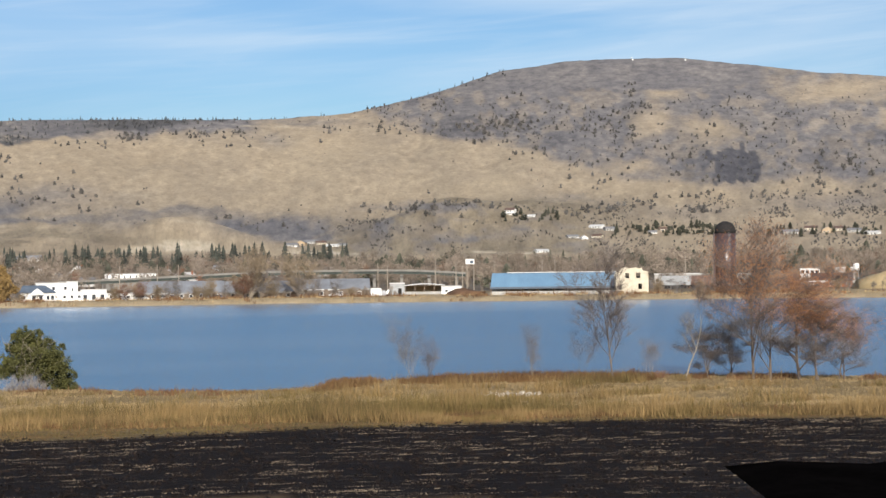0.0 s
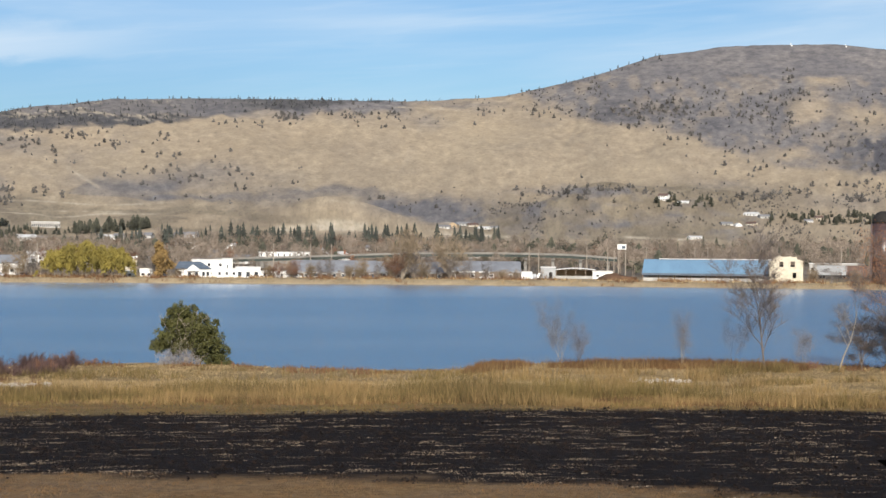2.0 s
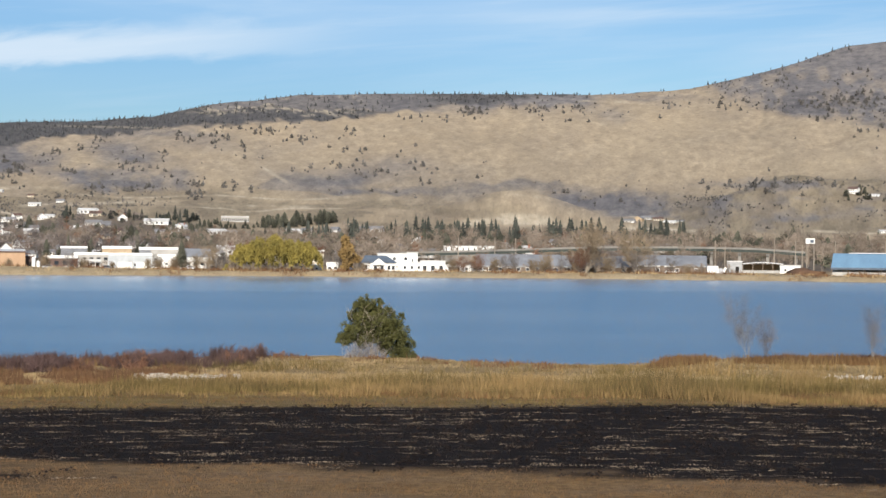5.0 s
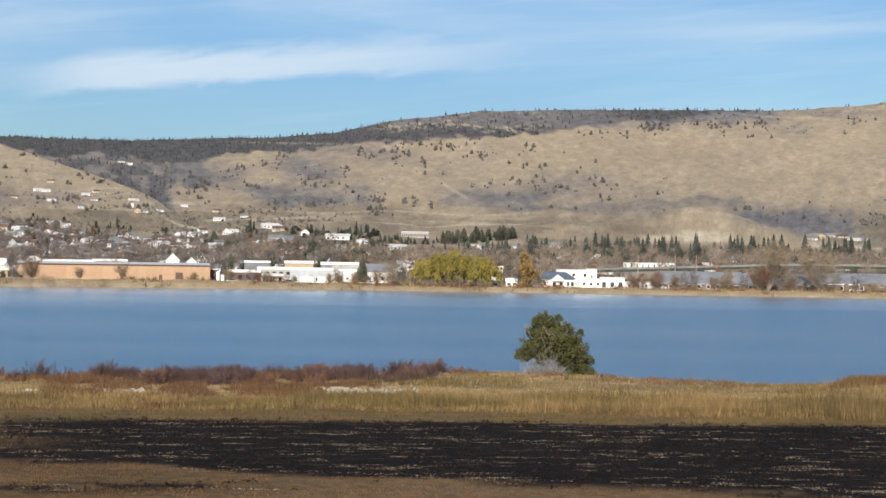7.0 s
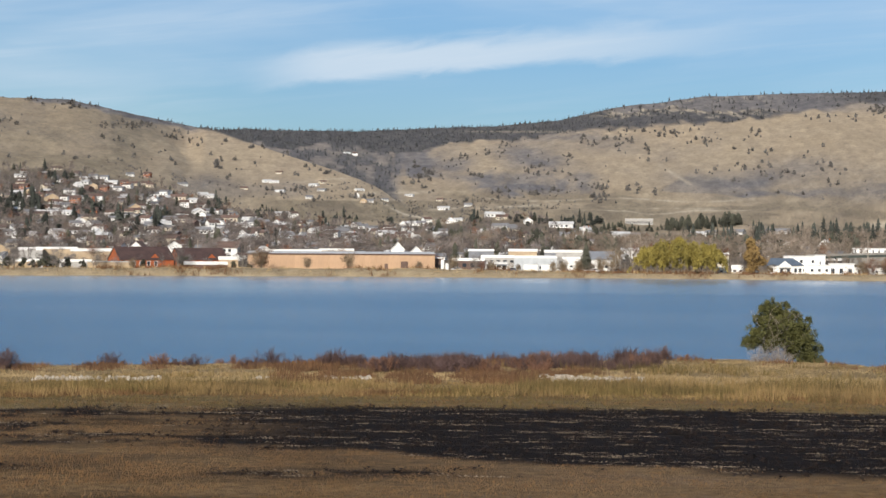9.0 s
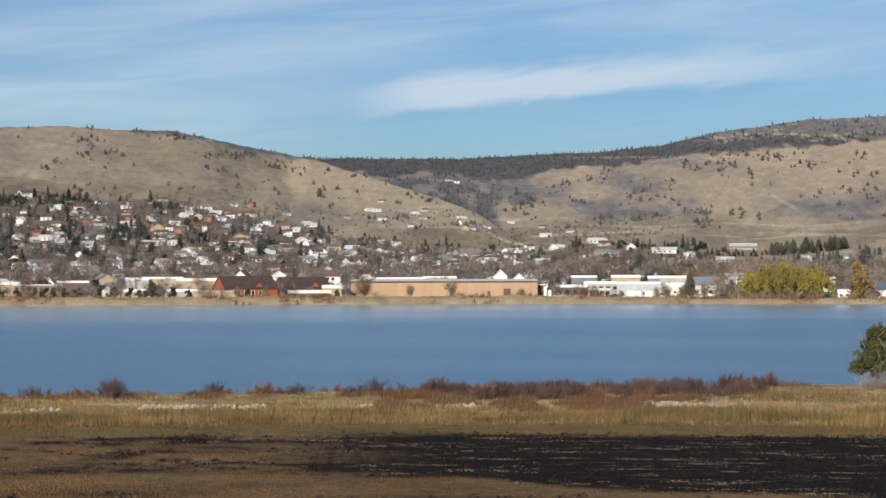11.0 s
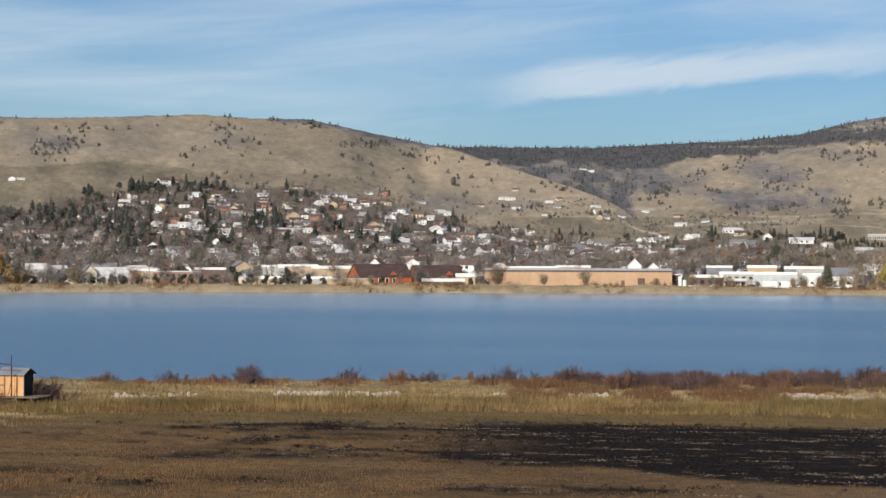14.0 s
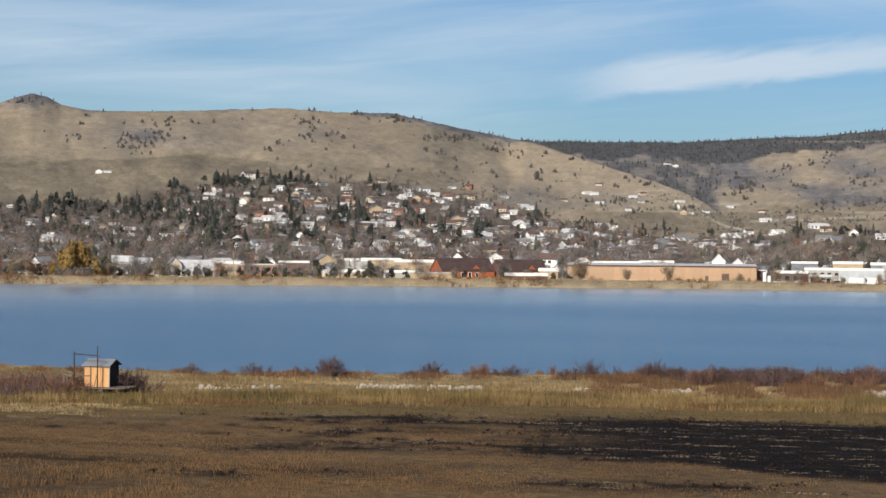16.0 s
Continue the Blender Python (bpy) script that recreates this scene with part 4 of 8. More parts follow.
def flat_building(label, w, d, h, wall, m, roof=None, windows=0, win=(1.4, 1.3, 1.2), doors=0, name="commercial_building", group="buildings on the far shore", bands=1, fascia=0.35):
    """A box of walls with a coping, a roof sheet, windows and doors."""
    root = thing(name, label, "building", m, group)
    part("wall", Bag().box(-w / 2, w / 2, 0, d, 0, h), wall, root)
    roof = roof or ROOF_PALE
    f = h + 0.35 - fascia
    rb = Bag().box(-w / 2 - 0.15, w / 2 + 0.15, -0.15, -0.004, f, h).box(-w / 2 - 0.15, w / 2 + 0.15, -0.15, 0.35, h, h + 0.35).box(-w / 2 - 0.15, w / 2 + 0.15, d - 0.35, d + 0.15, h, h + 0.35)
    rb.box(-w / 2 - 0.15, -w / 2 + 0.35, 0.35, d - 0.35, h, h + 0.35).box(w / 2 - 0.35, w / 2 + 0.15, 0.35, d - 0.35, h, h + 0.35)
    part("coping", rb, WHITE if fascia > 0.5 else roof, root)
    part("roof", Bag().hexa([(-w / 2 + 0.35, 0.35, h), (w / 2 - 0.35, 0.35, h), (w / 2 - 0.35, d - 0.35, h), (-w / 2 + 0.35, d - 0.35, h),
                             (-w / 2 + 0.35, 0.35, h + 0.12), (w / 2 - 0.35, 0.35, h + 0.12), (w / 2 - 0.35, d - 0.35, h + 0.22), (-w / 2 + 0.35, d - 0.35, h + 0.22)]), roof, root)
    for k in range(bands):
        if windows:
            add_windows(root, [-w / 2 + (i + 0.5) * w / windows for i in range(windows)], win[2] + 3.0 * k, win[0], win[1], 0.0, frame_mat=wall)
    for i in range(doors):
        x = -w / 2 + (i + 0.5) * w / doors + 0.9
        part("door", Bag().box(x - 0.6, x + 0.6, -0.05, 0.02, 0.0, 2.2), SHADE_IN, root)
    return root


# ---- builders: trees ----
def branch_lines(rng, height, spread, levels=3, stems=1, lean=0.0, first=0.3, splits=5, wander=0.18, rise=0.35):
    """Lines (start, end, radius at both) of trunk, limbs and branches; the last level is where twigs sit."""
    lines, tips = [], []

    def grow(p, d, length, radius, level):
        n = 4 if level == 0 else 3
        pts = [p]
        for i in range(n):
            d = (d + Vector((rng.uniform(-1, 1), rng.uniform(-1, 1), rng.uniform(-0.3, 0.7))) * wander).normalized()
            q = pts[-1] + d * length / n
            lines.append((pts[-1], q, radius * (1 - 0.72 * i / n), radius * (1 - 0.72 * (i + 1) / n), level))
            pts.append(q)
        if level >= 1:
            tips.append((pts, d, length))
        if level + 1 < levels:
            for j in range(splits if level == 0 else splits - 1):
                f = first + (1 - first) * (j + rng.uniform(0.2, 0.9)) / splits if level == 0 else rng.uniform(0.3, 1.0)
                k = min(int(f * n), n - 1)
                base = pts[k].lerp(pts[k + 1], f * n - k)
                a = rng.uniform(0, 2 * math.pi)
                out = Vector((math.cos(a), math.sin(a), 0))
                nd = (d * rng.uniform(0.3, 0.7) + out * spread * rng.uniform(0.7, 1.2) + Vector((0, 0, rise))).normalized()
                grow(base, nd, length * rng.uniform(0.38, 0.6), radius * (1 - 0.7 * f) * 0.6, level + 1)

    for s in range(stems):
        d = Vector((lean + rng.uniform(-0.25, 0.25) * (stems > 1), rng.uniform(-0.2, 0.2) * (stems > 1), 1)).normalized()
        p = Vector((rng.uniform(-0.3, 0.3) * (stems > 1), rng.uniform(-0.3, 0.3) * (stems > 1), -0.2))
        grow(p, d, height * rng.uniform(0.75, 0.85), height * 0.0125 + 0.012, 0)
    return lines, tips


def wood_bag(lines, sides=5, least=0.0):
    b = Bag()
    for p, q, r0, r1, level in lines:
        if r0 > least:
            b.tube(p, q, max(r0, 0.012), max(r1, 0.008), sides if level == 0 else max(3, sides - 2))
    return b


def twig_tris(rng, tips, count, length, width, droop=0.0, jitter=0.0):
    out = []
    for _ in range(count):
        pts, d, ln = tips[rng.randrange(len(tips))]
        f = rng.uniform(0.15, 1.0) * (len(pts) - 1)
        k = min(int(f), len(pts) - 2)
        p = pts[k].lerp(pts[k + 1], f - k)
        v = (d * 0.6 + Vector((rng.gauss(0, 0.6), rng.gauss(0, 0.6), rng.gauss(0.25 - droop, 0.45)))).normalized()
        if jitter:
            p = p + Vector((rng.gauss(0, jitter), rng.gauss(0, jitter), rng.gauss(0, jitter)))
        s = v.cross(Vector((rng.uniform(-1, 1), rng.uniform(-1, 1), rng.uniform(-1, 1)))).normalized() * width
        q = p + v * length * rng.uniform(0.5, 1.3)
        out.append((tuple(p - s), tuple(p + s), tuple(q)))
    return out


def leaf_tris(rng, lobes, count, size, stretch=1.0, shell=0.55, drop=0.0):
    """Small leaves scattered in the outer part of a few lobes (x, y, z, radii)."""
    out = []
    vol = [l[3] * l[4] * l[5] for l in lobes]
    for l in rng.choices(lobes, vol, k=count):
        while True:
            u = Vector((rng.gauss(0, 1), rng.gauss(0, 1), rng.gauss(0, 1))).normalized()
            k = rng.uniform(shell, 1.0) ** 0.6 * (1 + 0.22 * noise.noise(u * 3 + Vector(l[:3])))
            p = Vector((l[0] + u.x * l[3] * k, l[1] + u.y * l[4] * k, l[2] + u.z * l[5] * k))
            if p.z > 0.1:
                break
        a = Vector((rng.gauss(0, 1), rng.gauss(0, 1), rng.gauss(0, 1) - drop)).normalized()
        b = a.cross(Vector((rng.uniform(-1, 1), rng.uniform(-1, 1), rng.uniform(-1, 1)))).normalized()
        s = size * rng.uniform(0.6, 1.4)
        out.append((tuple(p - b * s * 0.5), tuple(p + b * s * 0.5), tuple(p + a * s * stretch)))
    return out


def conifer_tris(rng, height, radius, layers=9, arms=8, taper=0.85):
    out = []
    for i in range(layers):
        f = i / layers
        z, r = height * (0.1 + 0.86 * f), radius * (1 - f) ** taper + 0.12
        for j in range(arms):
            a = 2 * math.pi * (j + rng.uniform(-0.3, 0.3)) / arms + i
            rr = r * rng.uniform(0.7, 1.2)
            w = 2.4 * rr / arms + 0.15
            c, s = math.cos(a), math.sin(a)
            tip = (c * rr, s * rr, z - height * 0.05 * rng.uniform(0.2, 1.6))
            top = (c * 0.05, s * 0.05, z + height * 0.13)
            out.append((top, (c * rr * 0.55 - s * w, s * rr * 0.55 + c * w, z), tip))
            out.append((top, tip, (c * rr * 0.55 + s * w, s * rr * 0.55 - c * w, z)))
    out.append(((-0.15, 0, height * 0.9), (0.15, 0, height * 0.9), (0, 0, height * 1.02)))
    return out


def stuff_of(protos, a, r, sizes, mat_name, mat, label, category, rng, lift=0.0):
    """One object of many plants: each proto (n x 3 x 3) turned, scaled and set on the ground."""
    z = land(a, r) + lift
    x, y = -r * np.sin(np.radians(a)), r * np.cos(np.radians(a))
    which = rng.randint(0, len(protos), len(a))
    out, tones = [], []
    for k, proto in enumerate(protos):
        sel = np.nonzero(which == k)[0]
        if not len(sel):
            continue
        p = np.asarray(proto, float)
        t = rng.uniform(0, 2 * math.pi, len(sel))
        c, s = np.cos(t)[:, None, None], np.sin(t)[:, None, None]
        sz = sizes[sel][:, None, None]
        wide = sz * rng.uniform(0.8, 1.25, len(sel))[:, None, None]
        px = (p[None, :, :, 0] * c - p[None, :, :, 1] * s) * wide + x[sel][:, None, None]
        py = (p[None, :, :, 0] * s + p[None, :, :, 1] * c) * wide + y[sel][:, None, None]
        pz = p[None, :, :, 2] * sz + z[sel][:, None, None]
        out.append(np.stack([px, py, pz], -1).reshape(-1, 3, 3))
        tones.append(np.repeat(rng.uniform(-1, 1, len(sel)), 3 * len(p)))
    me = soup(mat_name, np.concatenate(out), mat)
    me.attributes.new("tone", "FLOAT", "POINT").data.foreach_set("value", np.concatenate(tones).astype(np.float32))
    return tagged(new(mat_name, me), label, category, kind="stuff")


def scattered(rng, count, a0, a1, r0, r1, keep=None):
    """Bearings and distances spread evenly over the ground, thinned by keep(a, r) from 0 to 1."""
    got_a, got_r, total = [], [], 0
    while total < count:
        a, r = rng.uniform(a0, a1, 4000), np.sqrt(rng.uniform(r0 * r0, r1 * r1, 4000))
        if keep is not None:
            m = rng.uniform(0, 1, 4000) < keep(a, r)
            a, r = a[m], r[m]
        got_a.append(a), got_r.append(r)
        total += len(a) + 1
    return np.concatenate(got_a)[:count], np.concatenate(got_r)[:count]


# ---- the far shore: large buildings ----
def blue_shed():
    m = at(-19.95, 606, turn=-3)
    root = thing("open_shed", "long open shed with a blue sheet-metal roof on the lake bank", "shed", m, "buildings on the far shore")
    w, d, eave, top = 42.0, 16.0, 2.7, 7.2
    part("roof", Bag().prism([(-d / 2, eave), (0, top), (d / 2, eave), (d / 2, eave + 0.15), (0, top + 0.15), (-d / 2, eave + 0.15)][::-1], -w / 2, w / 2).moved(pose(0, d / 2, 0, 0, 0, 90)), ROOF_BLUE, root)
    for k in range(42):
        x = -w / 2 + 0.5 + k
        part("roof_seam", Bag().hexa([(x, 0, eave + 0.15), (x + 0.08, 0, eave + 0.15), (x + 0.08, d / 2, top + 0.15), (x, d / 2, top + 0.15),
                                      (x, 0, eave + 0.23), (x + 0.08, 0, eave + 0.23), (x + 0.08, d / 2, top + 0.23), (x, d / 2, top + 0.23)]), ROOF_BLUE, root)
    part("ridge_cap", Bag().box(-w / 2 + 5, w / 2, d / 2 - 0.5, d / 2 + 0.5, top + 0.15, top + 0.42), ROOF_PALE, root)
    part("fascia", Bag().box(-w / 2, w / 2, -0.06, 0.06, eave - 0.55, eave + 0.1), ROOF_SLATE, root)
    part("back_wall", Bag().box(-w / 2, w / 2, 5.0, 5.3, 0, eave + 1.2), PALE, root)
    part("low_wall", Bag().box(-w / 2, w / 2, 0.4, 0.55, 0, 1.3), PALE, root)
    for k in range(9):
        x = -w / 2 + 0.3 + k * (w - 0.6) / 8
        part("post", Bag().box(x - 0.15, x + 0.15, 0.1, 0.4, 0, eave), WOOD, root)


def ruin():
    root = thing("ruined_building", "roofless cream plaster building with empty window holes on the bank", "building", at(-22.40, 598, turn=4), "buildings on the far shore")
    w, h, d, t = 10.6, 8.2, 9.0, 0.45
    holes = [(-1.6, 5.0, 1.3, 1.7), (2.0, 5.0, 1.4, 1.8), (2.6, 1.4, 1.2, 1.8), (5.0, 5.2, 0.5, 1.5), (-3.9, 1.4, 0.9, 1.5)]
    # one wall with holes through it: a lattice of cells, those in a hole left out
    xs = sorted({-w / 2, w / 2, -3.6, 3.4} | {v for x, z, a, c in holes for v in (x - a / 2, x + a / 2) if abs(v) < w / 2})
    zs = [0.0] + sorted({v for x, z, a, c in holes for v in (z, z + c)}) + [7.0]

    def roofline(x):
        return (6.9 if x < -3.6 else 8.4 if x < 3.4 else 7.3) + 0.3 * math.sin(x * 2.1)

    nx, nz = len(xs), len(zs)
    verts = [(x, y, (z if k < nz - 1 else roofline(x + 0.01))) for y in (0, t) for x in xs for k, z in enumerate(zs)]
    solid = {(i, k): not any(x - a / 2 < (xs[i] + xs[i + 1]) / 2 < x + a / 2 and z < (zs[k] + zs[k + 1]) / 2 < z + c for x, z, a, c in holes) for i in range(nx - 1) for k in range(nz - 1)}
    faces, back = [], nx * nz
    for (i, k), full in solid.items():
        if not full:
            continue
        c = [i * nz + k, (i + 1) * nz + k, (i + 1) * nz + k + 1, i * nz + k + 1]
        faces += [tuple(c), tuple(v + back for v in reversed(c))]
        for (di, dk), (p, q) in (((0, -1), (0, 1)), ((1, 0), (1, 2)), ((0, 1), (2, 3)), ((-1, 0), (3, 0))):
            if not solid.get((i + di, k + dk), False):
                faces.append((c[q], c[p], c[p] + back, c[q] + back))
    part("front_wall", Bag().add(verts, faces), CREAM, root)
    part("side_wall", Bag().prism([(0, 0), (d, 0), (d, 6.3), (d * 0.6, 5.2), (d * 0.45, 6.6), (0, 6.9)], -t / 2, t / 2).moved(pose(-w / 2 + t / 2, 0.45, 0, 0, 0, 90)), CREAM, root)
    part("side_wall", Bag().prism([(0, 0), (d, 0), (d, 6.0), (d * 0.7, 6.9), (d * 0.4, 6.5), (0, 7.0)], -t / 2, t / 2).moved(pose(w / 2 - t / 2, 0.45, 0, 0, 0, 90)), CREAM, root)
    # back wall coloured near-black for the shade inside the ruin
    part("back_wall", Bag().box(-w / 2 + t, w / 2 - t, d, d + t, 0, 5.6), SHADE_IN, root)
    rng = random.Random(3)
    part("rubble", Bag().lump((-4.5, -0.8, 0.1), (2.2, 1.0, 0.8), rng), OCHRE, root)
    part("rubble", Bag().lump((3.8, -0.7, 0.1), (1.6, 0.8, 0.5), rng), OCHRE, root)


def silo():
    root = thing("silo", "tall dark rusty steel silo with a rounded cap", "silo", at(-25.29, 606), "buildings on the far shore")
    part("barrel", Bag().lathe([(3.42, -0.3), (3.42, 19.6)], 40), STEEL_RUST, root, smooth=True)
    part("dome", Bag().lathe([(3.5, 19.6), (3.48, 20.4), (3.25, 21.4), (2.75, 22.3), (1.9, 23.1), (0.9, 23.5), (0.1, 23.6)], 40), SHADE_IN, root, "dark rounded silo cap", True)
    for k in range(13):
        z = 0.8 + 1.5 * k
        part("hoop", Bag().lathe([(3.43, z), (3.52, z + 0.03), (3.52, z + 0.12), (3.43, z + 0.15)], 40), STEEL_RUST, root)
    ch = Bag().box(-3.9, -3.35, -1.0, -0.2, 0.0, 19.4)
    part("chute", ch, STEEL_RUST, root)
    lad = Bag().box(1.1, 1.16, -3.6, -3.5, 0, 20).box(1.55, 1.61, -3.6, -3.5, 0, 20)
    for k in range(40):
        lad.box(1.16, 1.55, -3.58, -3.53, 0.5 + 0.48 * k, 0.54 + 0.48 * k)
    part("ladder", lad, GALV, root)


def peach_warehouse():
    root = thing("warehouse", "long peach-coloured panelled warehouse with a low grey roof", "warehouse", at(9.83, 616, turn=1), "buildings on the far shore")
    w, d, h = 63.0, 26.0, 5.4
    part("core_wall", Bag().box(-w / 2, w / 2, 0, d, 0, h), PEACH, root)
    panel = Bag().box(0, 1.90, -0.12, -0.005, 0.1, h - 0.15).mesh("panel", PEACH)
    for k in range(32):
        ob = new("panel", panel)
        ob.parent = root
        ob.location = (-w / 2 + 0.1 + k * 1.965, 0, 0)
    part("eave", Bag().box(-w / 2 - 0.3, w / 2 + 0.3, -0.5, 0.3, h, h + 0.35), ROOF_BROWN, root)
    part("roof", Bag().prism([(-0.2, h + 0.3), (d + 0.2, h + 0.3), (d / 2, h + 1.0)], -w / 2 - 0.3, w / 2 + 0.3).moved(pose(0, 0, 0, 0, 0, 90)), ROOF_PALE, root)
    part("dock_door", Bag().box(20.0, 22.4, -0.2, -0.125, 0, 3.2), ROOF_BROWN, root)
    part("dock_door", Bag().box(14.5, 15.6, -0.2, -0.125, 0, 2.4), ROOF_BROWN, root)


def brick_halls():
    """Two halls whose gables look to the left, their long roofs running away."""
    for a, r, w, d, h, rh in ((15.85, 628, 19.0, 12.5, 3.2, 4.2), (14.10, 630, 17.0, 11.5, 3.2, 3.8)):
        root = thing("brick_hall", "orange brick hall with a long dark red roof", "hall", at(a, r, turn=20), "buildings on the far shore")
        gable_shape(root, w, d, h, rh, ORANGE, ROOF_RUST, "x", 0.3)
        add_windows(root, [-w / 2 + 2.2 + 2.6 * k for k in range(5)], 1.0, 1.0, 1.6, 0.0)
        for k in range(3):
            y = 2.4 + 2.7 * k
            part("gable_window", Bag().box(-w / 2 - 0.06, -w / 2 + 0.02, y, y + 1.1, 1.3, 3.0), GLASS, root)
        part("dormer", Bag().prism([(-1.8, 0), (1.8, 0), (1.8, 0.5), (0, 2.2), (-1.8, 0.5)], 0.0, 3.5).moved(pose(3.0, 0.6, h - 0.2, 0, 0, 0)), ORANGE, root)
        part("dormer_roof", Bag().prism([(-2.0, 0.35), (0, 2.25), (2.0, 0.35), (2.0, 0.55), (0, 2.45), (-2.0, 0.55)][::-1], -0.1, 3.5).moved(pose(3.0, 0.6, h - 0.2, 0, 0, 0)), ROOF_RUST, root)


def boathouse():
    root = thing("boathouse", "white lakeside house with a slate-blue hipped roof and glazed front", "house", at(-3.98, 606), "buildings on the far shore")
    w, d, h = 11.0, 9.0, 2.9
    part("wall", Bag().box(-w / 2, w / 2, 0, d, -0.6, h), WHITE, root)
    part("roof", Bag().add([(-w / 2 - 0.5, -0.5, h), (w / 2 + 0.5, -0.5, h), (w / 2 + 0.5, d + 0.5, h), (-w / 2 - 0.5, d + 0.5, h), (-w / 2 + 0.6, d / 2, h + 2.4), (w / 2 - 3.2, d / 2, h + 2.4)],
                           [(0, 1, 5, 4), (1, 2, 5), (2, 3, 4, 5), (3, 0, 4), (3, 2, 1, 0)]), ROOF_SLATE, root)
    part("gable", Bag().prism([(-2.2, 2.2), (1.8, 2.2), (1.8, h), (-0.2, h + 1.5), (-2.2, h)], -0.8, 2.5), WHITE, root)
    add_windows(root, [-4.4, 3.2, 4.6], 0.7, 0.9, 1.3, 0.0)
    add_windows(root, [-1.3, 0.9], 0.3, 1.1, 1.6, -0.02)
    part("deck", Bag().box(-w / 2, w / 2, -2.4, -0.05, -0.4, -0.2), WOOD, root)


def viaduct():
    path = [(-4.6, 6.6), (-5.39, 7.0), (-7.11, 7.7), (-8.84, 8.6), (-10.59, 9.5), (-12.35, 9.8), (-14.12, 9.8), (-15.71, 9.5), (-17.13, 8.3), (-18.4, 7.0)]
    aa = np.linspace(-4.6, -17.2, 45)
    zz = np.interp(-aa, [-p[0] for p in path], [p[1] for p in path])
    R = 735.0
    root = thing("viaduct", "long concrete road viaduct on columns with pale railings", "bridge", None, "buildings on the far shore")

    def band(name, y0, y1, z0, z1, mat, label=""):
        v, f, n = [], [], len(aa)
        for a, h in zip(aa, zz):
            for rr, dz in ((R + y0, z0), (R + y1, z0), (R + y1, z1), (R + y0, z1)):
                v.append((-rr * math.sin(radians(a)), rr * math.cos(radians(a)), h + dz))
        for i in range(n - 1):
            f += [(4 * i + k, 4 * i + (k + 1) % 4, 4 * i + 4 + (k + 1) % 4, 4 * i + 4 + k) for k in range(4)]
        b = Bag().add(v, f + [(3, 2, 1, 0), (4 * n - 4, 4 * n - 3, 4 * n - 2, 4 * n - 1)])
        part(name, b, mat, root, label)

    band("deck", -4.5, 4.5, -0.28, 0.0, CONCRETE)
    # girder colour is darkened to paint in the shade below the deck
    band("girder", -4.3, -3.9, -1.25, -0.28, GREEN_STEEL, "green steel girder, darkened for the shade under the deck")
    band("girder", 3.3, 3.8, -1.25, -0.28, GREEN_STEEL, "green steel girder, darkened for the shade under the deck")
    band("railing", -4.5, -4.4, 0.0, 0.5, CONCRETE, "pale metal railing")
    band("railing", 4.4, 4.5, 0.0, 0.4, CONCRETE, "pale metal railing")
    for k in range(1, 44, 3):
        a, h = aa[k], zz[k]
        base = float(land(a, R)) - 0.3
        m = pose(-R * math.sin(radians(a)), R * math.cos(radians(a)), 0, 0, 0, a)
        for y in (-2.8, 1.6):
            part("column", Bag().box(-0.6, 0.6, y, y + 1.2, base, h - 1.6).moved(m), CONCRETE, root)
        part("pier_cap", Bag().box(-0.7, 0.7, -4.0, 4.0, h - 2.2, h - 1.6).moved(m), CONCRETE, root)


def long_shed(label, a, r, w, d, h, rh, wall, roof, windows=0, turn=0, name="long_shed"):
    root = thing(name, label, "shed", at(a, r, turn=turn), "buildings on the far shore")
    gable_shape(root, w, d, h, rh, wall, roof, "x", 0.3)
    # a pale eave board in lengths, and white-framed windows below it
    q = random.Random(int(w * 10))
    x = -w / 2
    while x < w / 2 - 2:
        run = q.uniform(2.5, 7.0)
        part("eave_board", Bag().box(x, min(x + run, w / 2), -0.42, -0.30, h - 0.42, h + 0.02 - 0.10 * q.random()), WHITE if q.random() < 0.6 else GALV, root)
        x += run + q.uniform(0.2, 3.0)
    if windows:
        add_windows(root, [-w / 2 + (i + 0.5) * w / windows for i in range(windows)], 0.5, 1.1, 1.1, 0.0, frame_mat=WHITE)
    return root


def curved_shed():
    root = thing("open_barn", "open-fronted barn with a pale curved roof", "shed", at(-15.91, 640), "buildings on the far shore")
    w, d = 14.0, 8.0
    arc = [(-w / 2 + w * k / 12, 3.0 + 0.55 * math.sin(math.pi * k / 12)) for k in range(13)]
    part("roof", Bag().prism(arc + [(x, z + 0.25) for x, z in reversed(arc)], -0.4, d + 0.4), ROOF_PALE, root)
    part("back_wall", Bag().box(-w / 2, w / 2, d - 0.3, d, 0, 3.0), TAN, root)
    part("low_wall", Bag().box(-w / 2, w / 2, 0.0, 0.2, 0, 1.0), PALE, root)
    for k in range(5):
        x = -w / 2 + 0.2 + k * (w - 0.4) / 4
        part("post", Bag().box(x - 0.15, x + 0.15, 0.2, 0.5, 0, 3.25), WOOD, root)


